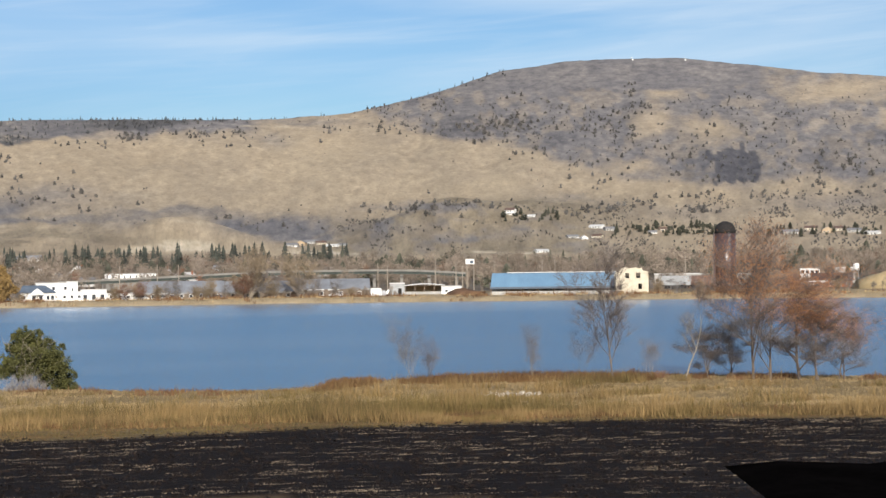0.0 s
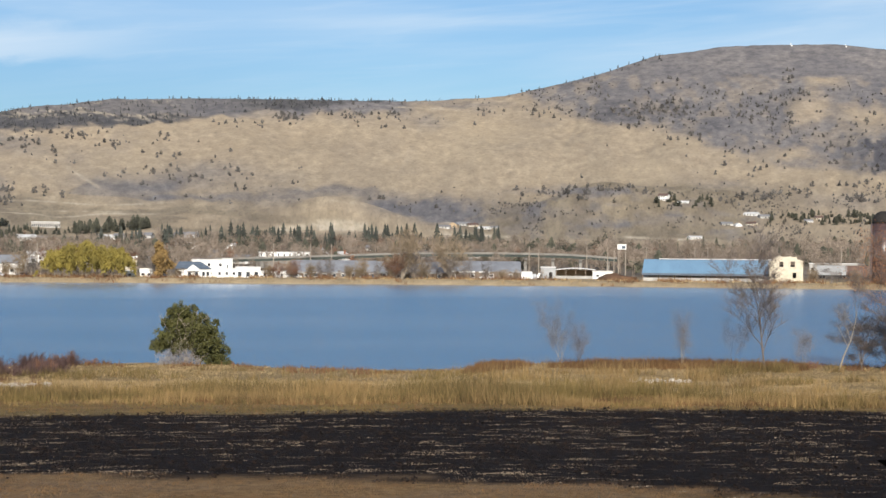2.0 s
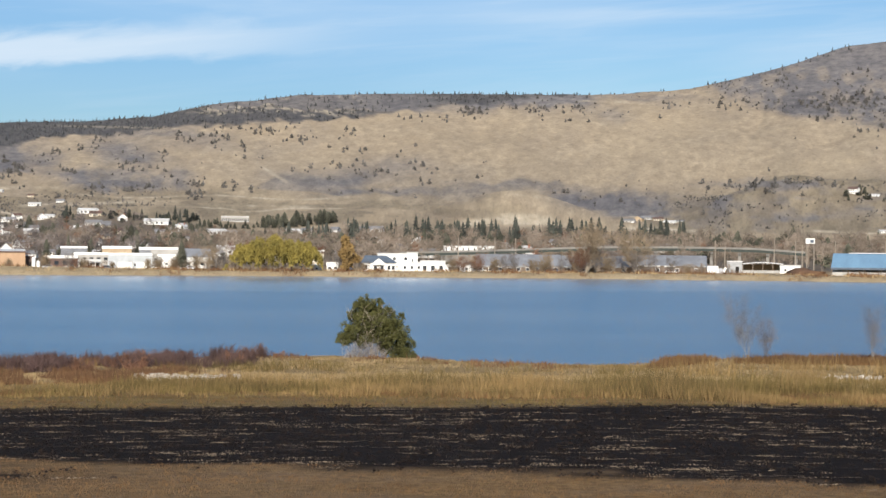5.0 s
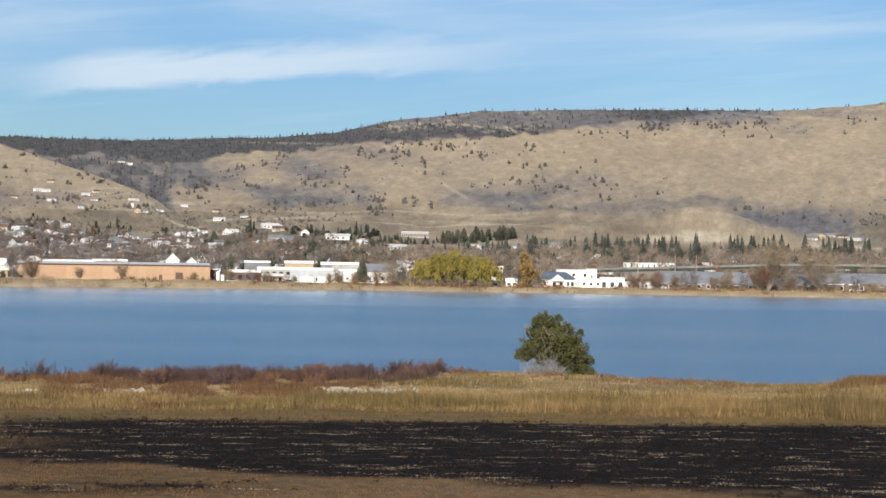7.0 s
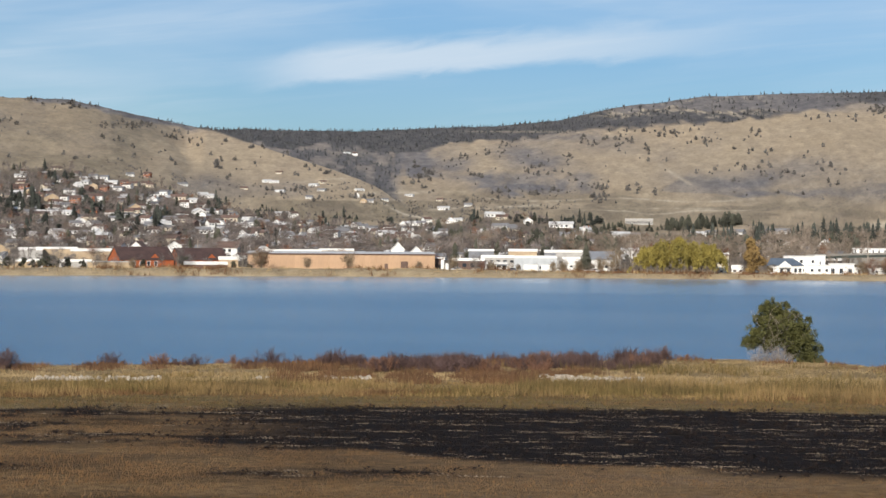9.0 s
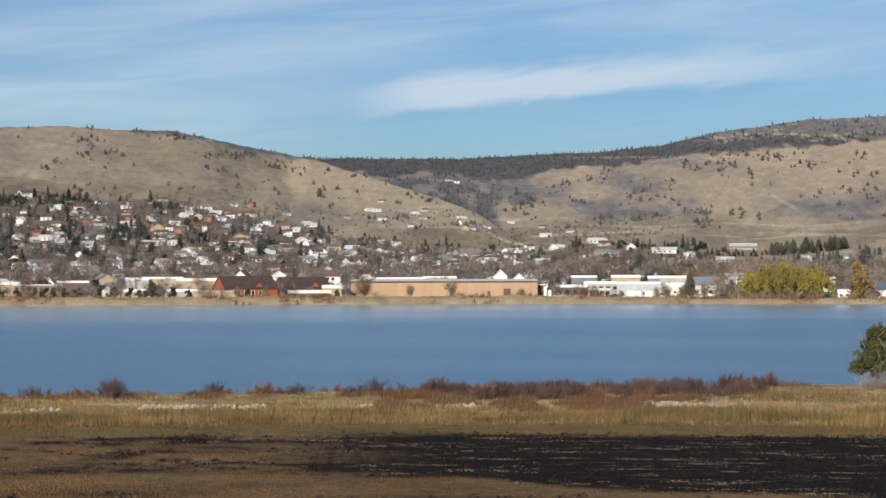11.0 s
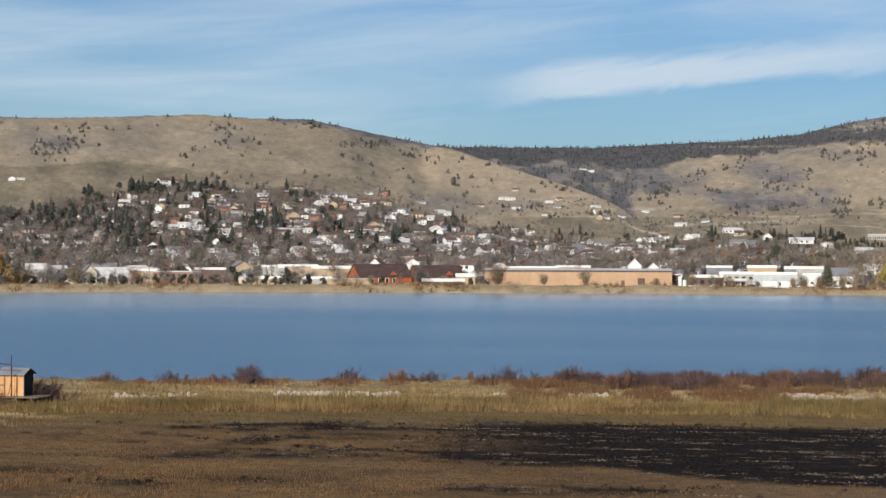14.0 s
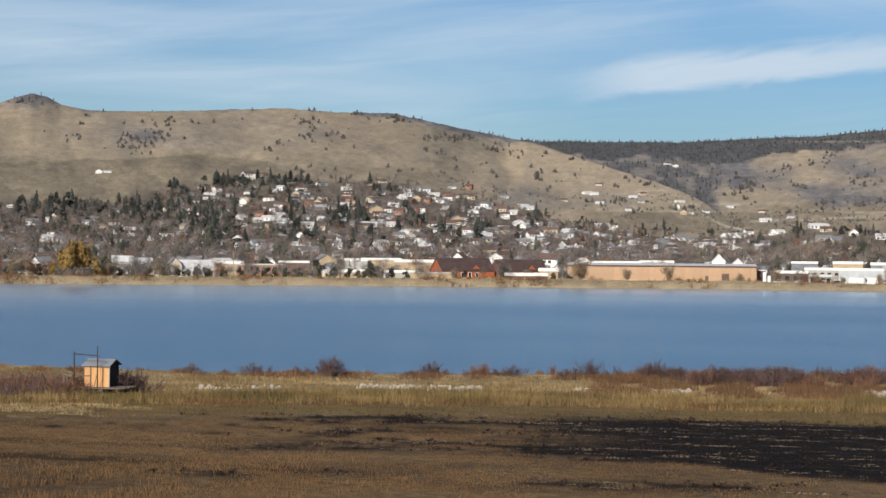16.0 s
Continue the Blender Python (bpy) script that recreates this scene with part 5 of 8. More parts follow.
def van(a, r, turn, big=False):
    root = thing("box_van", "white box van parked on the bank", "van", at(a, r, turn=turn))
    L = 4.6 if big else 3.6
    part("cargo_box", Bag().box(-L / 2, L / 2, -1.1, 1.1, 0.55, 2.9), WHITE, root)
    part("cab", Bag().prism([(L / 2 + 0.05, 0.5), (L / 2 + 1.7, 0.5), (L / 2 + 1.7, 1.3), (L / 2 + 1.2, 2.1), (L / 2 + 0.05, 2.1)], -1.0, 1.0), CAR, root)
    for x in (-L / 2 + 0.8, L / 2 + 0.9):
        for y in (-1.0, 0.75):
            wh = part("wheel", Bag().lathe([(0.42, 0), (0.42, 0.25)], 14).moved(pose(x, y + 0.25, 0.42, 90, 0, 0)), SHADE_IN, root)
            part("hub", Bag().lathe([(0.2, -0.02), (0.2, 0.27)], 10).moved(pose(x, y + 0.25, 0.42, 90, 0, 0)), GALV, wh)


def rail_car(a, r, turn, mat, label):
    root = thing("hopper_wagon", label, "rail wagon", at(a, r, turn=turn), "wagons on the siding")
    part("body", Bag().prism([(-5.2, 1.2), (5.2, 1.2), (5.6, 2.4), (5.6, 4.6), (-5.6, 4.6), (-5.6, 2.4)], -1.5, 1.5), mat, root)
    for k in range(12):
        x = -5.3 + k * 0.96
        part("rib", Bag().box(x - 0.06, x + 0.06, -1.58, -1.505, 2.4, 4.6), mat, root)
    part("top_rail", Bag().box(-5.7, 5.7, -1.6, 1.6, 4.6, 4.75), mat, root)
    for x in (-4.3, -3.0, 3.0, 4.3):
        part("wheel", Bag().lathe([(0.45, 0), (0.45, 2.2)], 12).moved(pose(x, 1.1, 0.45, 90, 0, 0)), SHADE_IN, root)
    part("underframe", Bag().box(-5.6, 5.6, -1.0, 1.0, 0.8, 1.2), SHADE_IN, root)


def utility_pole(a, r, height, m=None):
    root = thing("utility_pole", "pale wooden utility pole with a crossarm", "pole", m if m is not None else at(a, r), "utility poles along the shore")
    part("pole", Bag().tube((0, 0, -0.2), (0, 0, height), 0.19, 0.13, 8), POLE, root)
    part("crossarm", Bag().box(-1.2, 1.2, -0.08, 0.08, height - 1.0, height - 0.82), WOOD, root)
    for x in (-1.0, -0.4, 0.4, 1.0):
        part("insulator", Bag().lathe([(0.05, height - 0.82), (0.07, height - 0.7), (0.04, height - 0.6)], 8).moved(pose(x, 0, 0)), GLASS, root)
    return root


def billboard():
    root = thing("billboard", "small white billboard on two tall posts", "billboard", at(-17.34, 700))
    part("panel", Bag().box(-1.7, 1.7, -0.1, 0.1, 9.9, 11.9), WHITE, root)
    part("picture", Bag().box(0.0, 1.3, -0.13, -0.105, 10.2, 11.3), ROOF_SLATE, root)
    for x in (-1.2, 1.4):
        part("post", Bag().tube((x, 0.2, -0.2), (x, 0.2, 11.5), 0.2, 0.16, 8), POLE, root)


def heap(a, r, size, mat, label, seed, name="soil_mound", category="heap"):
    rng = random.Random(seed)
    b = Bag()
    for k in range(1):
        b.lump((rng.uniform(-0.6, 0.6) * size[0], rng.uniform(-0.3, 0.3) * size[1], 0), size, rng, 0.3)
    single(name, b, mat, label, category, at(a, r, -0.2), smooth=True)


blue_shed()
ruin()
silo()
peach_warehouse()
brick_halls()
boathouse()
viaduct()
curved_shed()
billboard()
SHORE = "buildings on the far shore"
flat_building("white two-storey hall with a plain lake front", 11.5, 9, 5.6, WHITE, at(-4.45, 622), windows=3, win=(0.9, 1.0, 3.6), name="lake_hall")
flat_building("white tower-like hall end with one dark slot", 3.4, 6, 6.0, WHITE, at(-5.02, 618), windows=1, win=(0.4, 1.6, 2.6), name="lake_hall")
flat_building("low white lakeside annex", 7.0, 5, 2.9, WHITE, at(-5.0, 606), windows=3, win=(0.8, 0.9, 1.0), name="annex")
flat_building("white block with dark arched openings by the water", 8.2, 7, 3.4, WHITE, at(-5.66, 606), windows=3, win=(1.2, 1.6, 0.5), name="lake_block")
flat_building("long low white wall-like building on the shore", 11.2, 4, 2.1, WHITE, at(-6.58, 607), windows=4, win=(0.8, 0.7, 0.8), name="low_building")
long_shed("long grey-roofed shed with white window frames", -8.34, 612, 28, 14, 2.2, 3.6, WOOD, ROOF_LEAD, 9)
long_shed("long grey-roofed shed with a white front wall", -10.78, 614, 23, 13, 2.2, 3.3, WOOD, ROOF_LEAD, 5)
long_shed("long shed with a broad faded grey roof", -12.98, 624, 26, 14, 2.6, 3.2, WOOD, ROOF_LEAD, 4)
flat_building("small grey corrugated store", 5.2, 5, 3.8, GALV, at(-15.05, 640), name="store_shed", doors=1)
flat_building("low white block at the end of the barn", 7.0, 6, 2.5, WHITE, at(-16.75, 640), name="barn_annex", windows=2, win=(0.8, 0.7, 0.8))
flat_building("row of white garages on the rise", 22, 8, 2.1, WHITE, at(-6.78, 790, lift=4.6), windows=9, win=(0.5, 1.3, 0.4), name="garage_row")
flat_building("plain retaining block below the garages", 24, 10, 5.0, CONCRETE, at(-6.78, 789, lift=-0.4), name="retaining_block")
flat_building("long pale-roofed freight building", 24, 9, 4.2, PALE, at(-24.0, 760), name="freight_building", windows=10)
flat_building("small pale-roofed freight office", 7, 7, 4.4, PALE, at(-25.8, 740), name="freight_office", windows=3)
flat_building("pale low works building behind the siding", 8, 8, 6.0, PALE, at(-28.9, 760), name="works_building", windows=3)
flat_building("white works building with dark windows", 7.6, 7, 6.0, WHITE, at(-27.85, 740), name="works_building", windows=4, bands=2)
long_shed("brown-roofed brick shed behind the trees", -28.5, 690, 15, 12, 2.4, 2.6, BRICK, ROOF_RUST, 5)
rail_car(-23.79, 690, 0, GALV, "grey hopper wagon on the siding")
rail_car(-24.62, 690, 0, ROOF_BROWN, "brown hopper wagon on the siding")
van(-14.37, 604, 8)
heap(-17.35, 618, (6.4, 3.0, 2.5), DIRT, "heap of brown soil beside the shed", 4)
heap(-29.9, 660, (9.5, 5.0, 5.8), OCHRE, "ochre gravel heap behind the shore trees", 5, "ochre_heap")
heap(-21.05, 588.5, (0.9, 0.6, 0.7), STONE, "pale boulder at the water's edge", 6, "boulder", "rock")
root = thing("storage_tank", "small pale water tank on a stand", "tank", at(-29.24, 770))
part("tank", Bag().lathe([(1.2, 5.0), (1.25, 5.2), (1.25, 7.3), (1.0, 7.7), (0.1, 7.9)], 18), WHITE, root, smooth=True)
part("stand", Bag().box(-1.0, -0.8, -0.9, -0.7, -0.2, 5.0).box(0.8, 1.0, -0.9, -0.7, -0.2, 5.0).box(-1.0, -0.8, 0.7, 0.9, -0.2, 5.0).box(0.8, 1.0, 0.7, 0.9, -0.2, 5.0), GALV, root)
root = thing("rowing_boat", "white boat propped on its side beside a store", "boat", at(-14.69, 618, lift=0.5) @ Matrix.Diagonal((0.6, 0.6, 0.6, 1)))
part("hull", Bag().prism([(-0.4, 0), (1.2, 0.5), (2.2, 2.6), (1.6, 3.2), (0.4, 2.2)], -0.5, 0.5), WHITE, root)
part("trailer", Bag().box(-0.6, 2.0, -0.5, 0.5, -0.9, 0.05), SHADE_IN, root)

# left of the willows: shops, stores and houses by the water
flat_building("dark open garage at the end of the warehouse", 3.2, 6, 4.2, ROOF_BROWN, at(6.83, 622), name="garage", doors=1)
for k in range(2):
    single("silver_tank", Bag().lathe([(0.55, 0), (0.6, 0.1), (0.6, 3.6 - 1.2 * k), (0.4, 3.9 - 1.2 * k), (0.05, 4.0 - 1.2 * k)], 16), WHITE, "upright white tank beside the garage", "tank", at(6.66 - 0.14 * k, 611), "upright tanks", smooth=True)
flat_building("brown shop with a broad white flat roof", 11, 8, 3.9, ROOF_BROWN, at(5.85, 628), windows=4, name="shop", fascia=0.9)
flat_building("large white commercial building with a pale flat roof", 12.0, 14, 4.8, PALE, at(4.92, 640), windows=5, win=(1.2, 0.9, 2.6), fascia=0.8)
flat_building("broad pale blue-grey metal-clad commercial hall with a white fascia", 14.5, 16, 4.9, BLUISH, at(3.75, 622), windows=4, win=(0.9, 0.9, 0.9), name="commercial_hall", fascia=0.7)
root = flat_building("small white storefront with a columned porch", 7.2, 6, 3.0, WHITE, at(4.97, 608), windows=3, win=(1.4, 1.4, 0.7), name="storefront")
part("porch_roof", Bag().box(-3.9, 3.9, -2.2, -0.2, 2.4, 2.65), ROOF_GREY, root)
for k in range(5):
    part("column", Bag().box(-3.6 + 1.8 * k - 0.1, -3.6 + 1.8 * k + 0.1, -2.1, -1.9, 0, 2.4), WHITE, root)
for a, r in ((3.90, 606), (3.35, 604)):
    root = thing("shipping_container", "white shipping container on the bank", "container", at(a, r))
    part("box", Bag().box(-2.3, 2.3, 0, 2.4, 0.1, 2.5), WHITE, root)
    for k in range(15):
        part("rib", Bag().box(-2.2 + 0.3 * k, -2.1 + 0.3 * k, -0.05, -0.003, 0.25, 2.35), WHITE, root)
    part("door", Bag().box(2.303, 2.35, 0.1, 2.3, 0.2, 2.4), GALV, root)
for lab, a, r, w, h, mat, n in (
        ("low white-roofed store behind the shops", 5.45, 720, 10, 8.2, ROOF_LEAD, 3), ("long pale-roofed store behind the hall", 4.15, 700, 11, 8.8, TAN, 4), ("low flat-roofed workshop behind the hall", 3.15, 712, 8, 8.2, ROOF_LEAD, 3),
        ("white-roofed block behind the shore trees", 2.66, 690, 11, 8.6, PALE, 3), ("white block with windows by a conifer", 2.63, 640, 6, 5.6, WHITE, 3),
        ("grey-fronted store with a pale roof", 1.51, 650, 9.5, 6.0, PALE, 4), ("tall narrow white building above the willows", -2.06, 700, 4.4, 7.6, CREAM, 2),
        ("small white lakeside cabin block", -2.52, 610, 4.0, 3.2, WHITE, 2), ("low white hut at the water", -2.02, 606, 3.4, 2.4, WHITE, 1),
        ("long white roof behind the warehouse", 9.98, 700, 13, 8.4, TAN, 4), ("dark flat-roofed store behind the warehouse", 11.38, 690, 22, 8.0, ROOF_LEAD, 6),
        ("cream low building among shore trees", 20.17, 640, 6, 4.8, CREAM, 2), ("cream block with a flat pale roof", 19.41, 630, 9.5, 5.2, TAN, 3),
        ("flat-roofed white store in town", 21.32, 690, 11.5, 6.0, ROOF_BROWN, 3), ("pale flat-roofed block in town", 19.38, 720, 9, 6.8, PALE, 3),
        ("white low building on the bank", 18.03, 622, 10.5, 5.2, PALE, 2), ("long pale-roofed building above the wall", 17.52, 700, 16, 6.8, TAN, 4),
        ("broad pale flat-roofed building", 18.6, 730, 16, 6.9, TAN, 5), ("tan block beside the brick hall", 13.35, 626, 6.6, 5.2, TAN, 2),
        ("low mauve building with a bright flat roof", 14.05, 606, 14.2, 3.2, ROOF_BROWN, 0), ("pale low depot among the trees", 23.4, 680, 12, 5.6, TAN, 3),
        ("white-fronted store by the water", 25.6, 650, 7, 4.2, WHITE, 3), ("low pale shed by the reeds", 29.4, 640, 9, 3.0, PALE, 3)):
    flat_building(lab, w, 8, h * (0.55 if a > 16 and r < 660 else 0.82 if a > 16 else 0.72 if r > 660 else 0.78), mat, at(a, r), windows=n, win=(1.0, 0.7, h * 0.2), name="store_building" if r > 660 else "shore_building", fascia=(0.8, 1.1, 0.95)[int(abs(a) * 10) % 3])
flat_building("low pinkish retaining wall on the bank", 15, 0.8, 2.6, TAN, at(16.96, 606), name="retaining_wall")
root = flat_building("red brick office block with a white parapet", 16.7, 10, 4.2, DUSKY, at(22.36, 655), windows=8, bands=1, name="office_block", win=(1.0, 1.3, 2.2))
house("white house with a sharp gable behind the warehouse", 5, 8, 6.5, 2.6, WHITE, ROOF_PALE, "y", 2, at(8.07, 690), SHORE)
house("white gabled house behind the stores", 9.5, 8, 4.2, 2.4, WHITE, ROOF_LEAD, "x", 3, at(1.65, 640, turn=12), SHORE)
house("small white gabled house", 4, 7, 6.0, 1.8, WHITE, ROOF_GREY, "y", 2, at(7.49, 680), SHORE)
house("small white gabled house beside the brick hall", 5, 8, 7.0, 1.6, WHITE, ROOF_PALE, "y", 2, at(15.0, 700), SHORE)
house("long pale house with a grey roof by the lake", 12.0, 7, 2.8, 3.2, PALE, ROOF_PALE, "x", 5, at(24.3, 630, turn=6), SHORE)
house("tan gabled house at the lake", 4.6, 7, 4.4, 2.6, CREAM, ROOF_GREY, "y", 2, at(25.0, 628, turn=6), SHORE)
house("white cottage with a pale roof", 7.5, 6, 4.6, 1.9, WHITE, ROOF_PALE, "x", 3, at(26.6, 690), SHORE)

def car(a, r, turn, mat, label):
    root = thing("car", label, "car", at(a, r, 0.0, turn), "cars parked along the far shore")
    part("body", Bag().prism([(-2.1, 0.35), (2.1, 0.35), (2.15, 0.8), (1.2, 0.92), (0.6, 1.42), (-1.0, 1.45), (-1.6, 0.98), (-2.1, 0.9)], -0.85, 0.85), mat, root)
    part("side_window", Bag().prism([(0.95, 0.95), (0.5, 1.36), (-0.95, 1.38), (-1.4, 0.98)], -0.87, -0.853), GLASS, root)
    for x in (-1.3, 1.3):
        part("wheel", Bag().lathe([(0.33, 0), (0.33, 0.2)], 12).moved(pose(x, -0.7, 0.33, 90, 0, 0)), SHADE_IN, root)
        part("wheel", Bag().lathe([(0.33, 0), (0.33, 0.2)], 12).moved(pose(x, 0.9, 0.33, 90, 0, 0)), SHADE_IN, root)


for k, (a, r, c) in enumerate(((-7.75, 608, 1), (-9.5, 608, 2), (-13.1, 612, 0), (6.2, 612, 1), (2.9, 610, 0), (5.55, 606, 0), (4.45, 605, 2), (2.35, 606, 0), (1.9, 607, 1), (1.2, 607, 2), (-3.0, 604, 0), (-7.15, 606, 0), (20.9, 612, 0), (16.4, 613, 1), (24.7, 611, 0), (18.9, 612, 1), (22.6, 612, 2), (25.7, 612, 1))):
    car(a, r, (-8, 10, 4)[c], (WHITE, CAR, ROOF_SLATE)[c], ("white car parked on the bank", "silver car parked on the bank", "dark blue car parked on the bank")[c])
proto = utility_pole(0.78, 606, 11.0)
for a, r, k in ((-6.45, 700, 1), (-7.6, 720, 1), (-8.25, 715, 1), (-10.4, 700, 1), (-11.9, 690, 1), (-14.45, 680, 1), (-14.75, 640, 0.9), (-16.25, 690, 1), (-16.9, 690, 1), (-17.1, 660, 0.9),
                (-18.1, 690, 1), (-19.6, 690, 1), (-20.0, 700, 1), (-21.8, 690, 1.05), (-24.05, 700, 1.1), (-25.9, 720, 1), (-28.6, 720, 1), (7.3, 640, 0.8), (14.3, 650, 0.9), (23.2, 640, 0.8)):
    copy_thing(proto, at(a, r) @ Matrix.Diagonal((1, 1, k, 1)))


# ---- the town on the slope ----
HOUSES = [
    house("small white house with a grey shingle roof", 10, 8, 3.0, 2.2, WHITE, ROOF_GREY, "x", 3, at(11.0, 760)),
    house("white gabled house with a pale roof", 8, 10, 3.4, 2.8, WHITE, ROOF_PALE, "y", 2, at(12.2, 775, turn=12), chimney=True),
    house("two-storey white house with a brown roof", 9, 8, 5.6, 2.3, WHITE, ROOF_BROWN, "x", 3, at(13.4, 790, turn=-10), storeys=2),
    house("cream house with a brown shingle roof", 11, 8, 3.0, 2.1, CREAM, ROOF_BROWN, "x", 3, at(17.2, 780, turn=8), chimney=True),
    house("pale grey house with a garage", 13, 8, 3.0, 2.0, PALE, ROOF_GREY, "x", 3, at(18.7, 770, turn=-6), garage=True),
    house("tan house with a grey roof", 9, 9, 4.2, 2.5, TAN, ROOF_GREY, "y", 2, at(20.3, 785, turn=14)),
    house("red brick house with a dark roof", 9, 8, 5.2, 2.2, BRICK, ROOF_BROWN, "x", 3, at(22.9, 775), storeys=2),
    house("pale blue house with a white-edged roof", 10, 8, 3.2, 2.3, BLUISH, ROOF_GREY, "x", 3, at(24.6, 790, turn=-12)),
    house("low white house with a wide pale roof", 14, 9, 2.8, 1.8, WHITE, ROOF_PALE, "x", 4, at(26.2, 780, turn=5), garage=True),
    house("narrow white house with a steep brown roof", 6.5, 9, 5.0, 3.0, WHITE, ROOF_BROWN, "y", 2, at(16.2, 800, turn=-15)),
]
rng = np.random.RandomState(12)
taken = []


def room_for(a, r, gap):
    x, y = -r * math.sin(radians(a)), r * math.cos(radians(a))
    if any((x - p) ** 2 + (y - q) ** 2 < gap * gap for p, q in taken):
        return False
    taken.append((x, y))
    return True


def built_up(a, r):
    top = pairs(a, TOWN_R)
    wide = step(a, 6.5, 11) * (1 - 0.8 * step(a, 22, 26.5)) + 0.22 * step(a, -2, 3) + 0.13
    high = 1 - step(r, top - 90 - 60 * (1 - step(a, 0, 4)), top + 10 - 60 * (1 - step(a, 0, 4)))
    return wide * high * (0.8 + 0.2 * step(r, 820, 1000))


# the houses that stand clear of the trees: bearing, angle of sight, kind, size
WEST_QUARTER = [
    (23.96, 1.58, 8, 1.2), (23.71, 1.79, 1, 1), (23.09, 0.12, 1, 1), (22.93, 1.28, 9, 1.2), (22.84, 1.40, 2, 1), (22.84, -0.06, 0, 1), (22.41, 1.19, 8, 1.3), (22.41, 0.91, 8, 1),
    (22.32, -0.02, 7, 1.3), (22.06, 0.84, 8, 1.3), (21.83, 1.18, 2, 1), (21.80, 0.77, 8, 1), (21.50, 1.18, 1, 1), (21.39, 0.71, 8, 1), (21.28, 1.60, 8, 1.3), (21.13, 0.27, 1, 1),
    (21.05, 0.62, 8, 1.5), (20.93, 1.29, 8, 1), (20.78, 0.36, 0, .8), (20.61, 1.33, 8, 1.2), (19.79, 1.28, 8, 1.2)]
HILL_QUARTER = [
    (19.70, 1.60, 8, 1.2), (19.61, 1.42, 8, 1.2), (19.61, -0.03, 8, 1.2), (19.44, 1.26, 8, 1.2), (19.38, 0.68, 0, 1), (19.21, 1.21, 0, 1), (19.17, 0.68, 8, 1), (18.82, 0.67, 8, 1),
    (18.73, 1.11, 1, 1.3), (18.64, 0.70, 0, 1), (18.38, 0.69, 8, 1.1), (18.06, 1.04, 7, 1.1), (18.02, 0.69, 6, 1), (18.02, 0.33, 0, .9), (17.89, 1.54, 1, 1.2), (17.85, 0.37, 1, 1),
    (17.59, 1.13, 9, 1), (17.58, 0.65, 6, 1.2), (17.50, 1.50, 0, 1), (17.37, 1.11, 2, 1), (17.32, 0.03, 1, 1)]
MIDDLE_QUARTER = [
    (17.19, 1.42, 1, 1.2), (17.18, 1.40, 3, 1), (17.10, -0.05, 0, 1), (16.97, 1.65, 8, 1.2), (16.88, 0.51, 0, .8), (16.56, 1.60, 8, 1.7), (16.53, 1.61, 8, 1.6), (16.47, 0.73, 3, 1),
    (16.39, 1.90, 0, 1.1), (16.30, 1.60, 8, 1.4), (16.26, 0.76, 3, 1), (16.21, 0.84, 5, 1), (15.99, 0.43, 1, 1), (15.95, 0.41, 2, 1), (15.91, 1.62, 4, 1.2), (15.88, 1.87, 0, 1.2),
    (15.73, 1.12, 0, 1), (15.72, 0.31, 0, 1), (15.70, 1.09, 1, 1.1), (15.69, 0.37, 8, 1.2), (15.47, 0.34, 8, 1.2)]
EAST_QUARTER = [
    (15.18, 0.50, 4, 1.1), (14.93, 1.17, 3, 1.5), (14.83, 0.51, 3, 1.1), (14.76, 1.62, 4, 1.1), (14.72, 0.96, 2, .9), (14.61, 1.10, 8, 1.2), (14.40, 0.39, 0, .9), (14.23, 0.72, 1, 1.2),
    (14.18, 0.58, 9, 1), (14.14, 0.14, 0, 1.1), (14.06, 1.25, 8, 1.1), (13.97, 0.76, 0, 1.1), (13.89, 1.23, 0, 1), (13.88, 0.16, 8, 1.2), (13.79, 0.29, 2, 1), (13.60, 0.33, 1, 1),
    (13.56, -0.04, 1, .8), (13.36, 0.52, 3, 1.6), (13.10, 0.49, 8, 1.5), (12.63, 0.42, 0, 1), (12.50, -0.05, 9, .8)]
VALLEY_QUARTER = [
    (12.49, 0.48, 4, 1.1), (12.40, 0.07, 3, 1), (12.26, 0.43, 0, 1), (12.12, 1.76, 8, 1.3), (11.94, 1.73, 8, 1), (11.88, 0.40, 1, .9), (11.80, 2.02, 3, .9), (11.71, 0.71, 8, 1.1),
    (11.62, 0.34, 8, 1.1), (11.49, 0.66, 0, 1), (11.49, 0.01, 7, 1.1), (11.30, 0.65, 2, .9), (10.83, 1.25, 0, .9), (10.75, 1.64, 8, 1), (10.40, 1.73, 3, 1.1), (9.77, 0.12, 7, 1.4),
    (9.59, 0.05, 1, 1), (9.34, 1.30, 9, .7), (9.16, 1.13, 5, 1), (9.15, 0.33, 0, 1), (8.98, 1.15, 4, 1)]
ROAD_QUARTER = [
    (8.89, 0.28, 4, 1), (8.71, 0.16, 3, 1.2), (8.53, 0.13, 8, 1.2), (8.45, 1.19, 0, .9), (8.27, 0.10, 8, 1.1), (7.92, 0.40, 1, .9), (7.65, 0.08, 0, 1), (7.56, 0.44, 8, 1.2),
    (7.35, 0.44, 0, 1), (7.12, 0.48, 2, 1), (6.77, 1.21, 3, 1), (6.65, 0.94, 8, 1.1), (6.41, 0.52, 1, 1), (6.24, 0.56, 8, 1), (5.88, 1.04, 0, 1.1), (5.00, 0.73, 8, 1.4),
    (4.90, 0.34, 4, 1.2), (4.82, 0.64, 3, 1.1), (2.96, 0.39, 8, 1.6), (2.25, 0.17, 1, 1.2)]
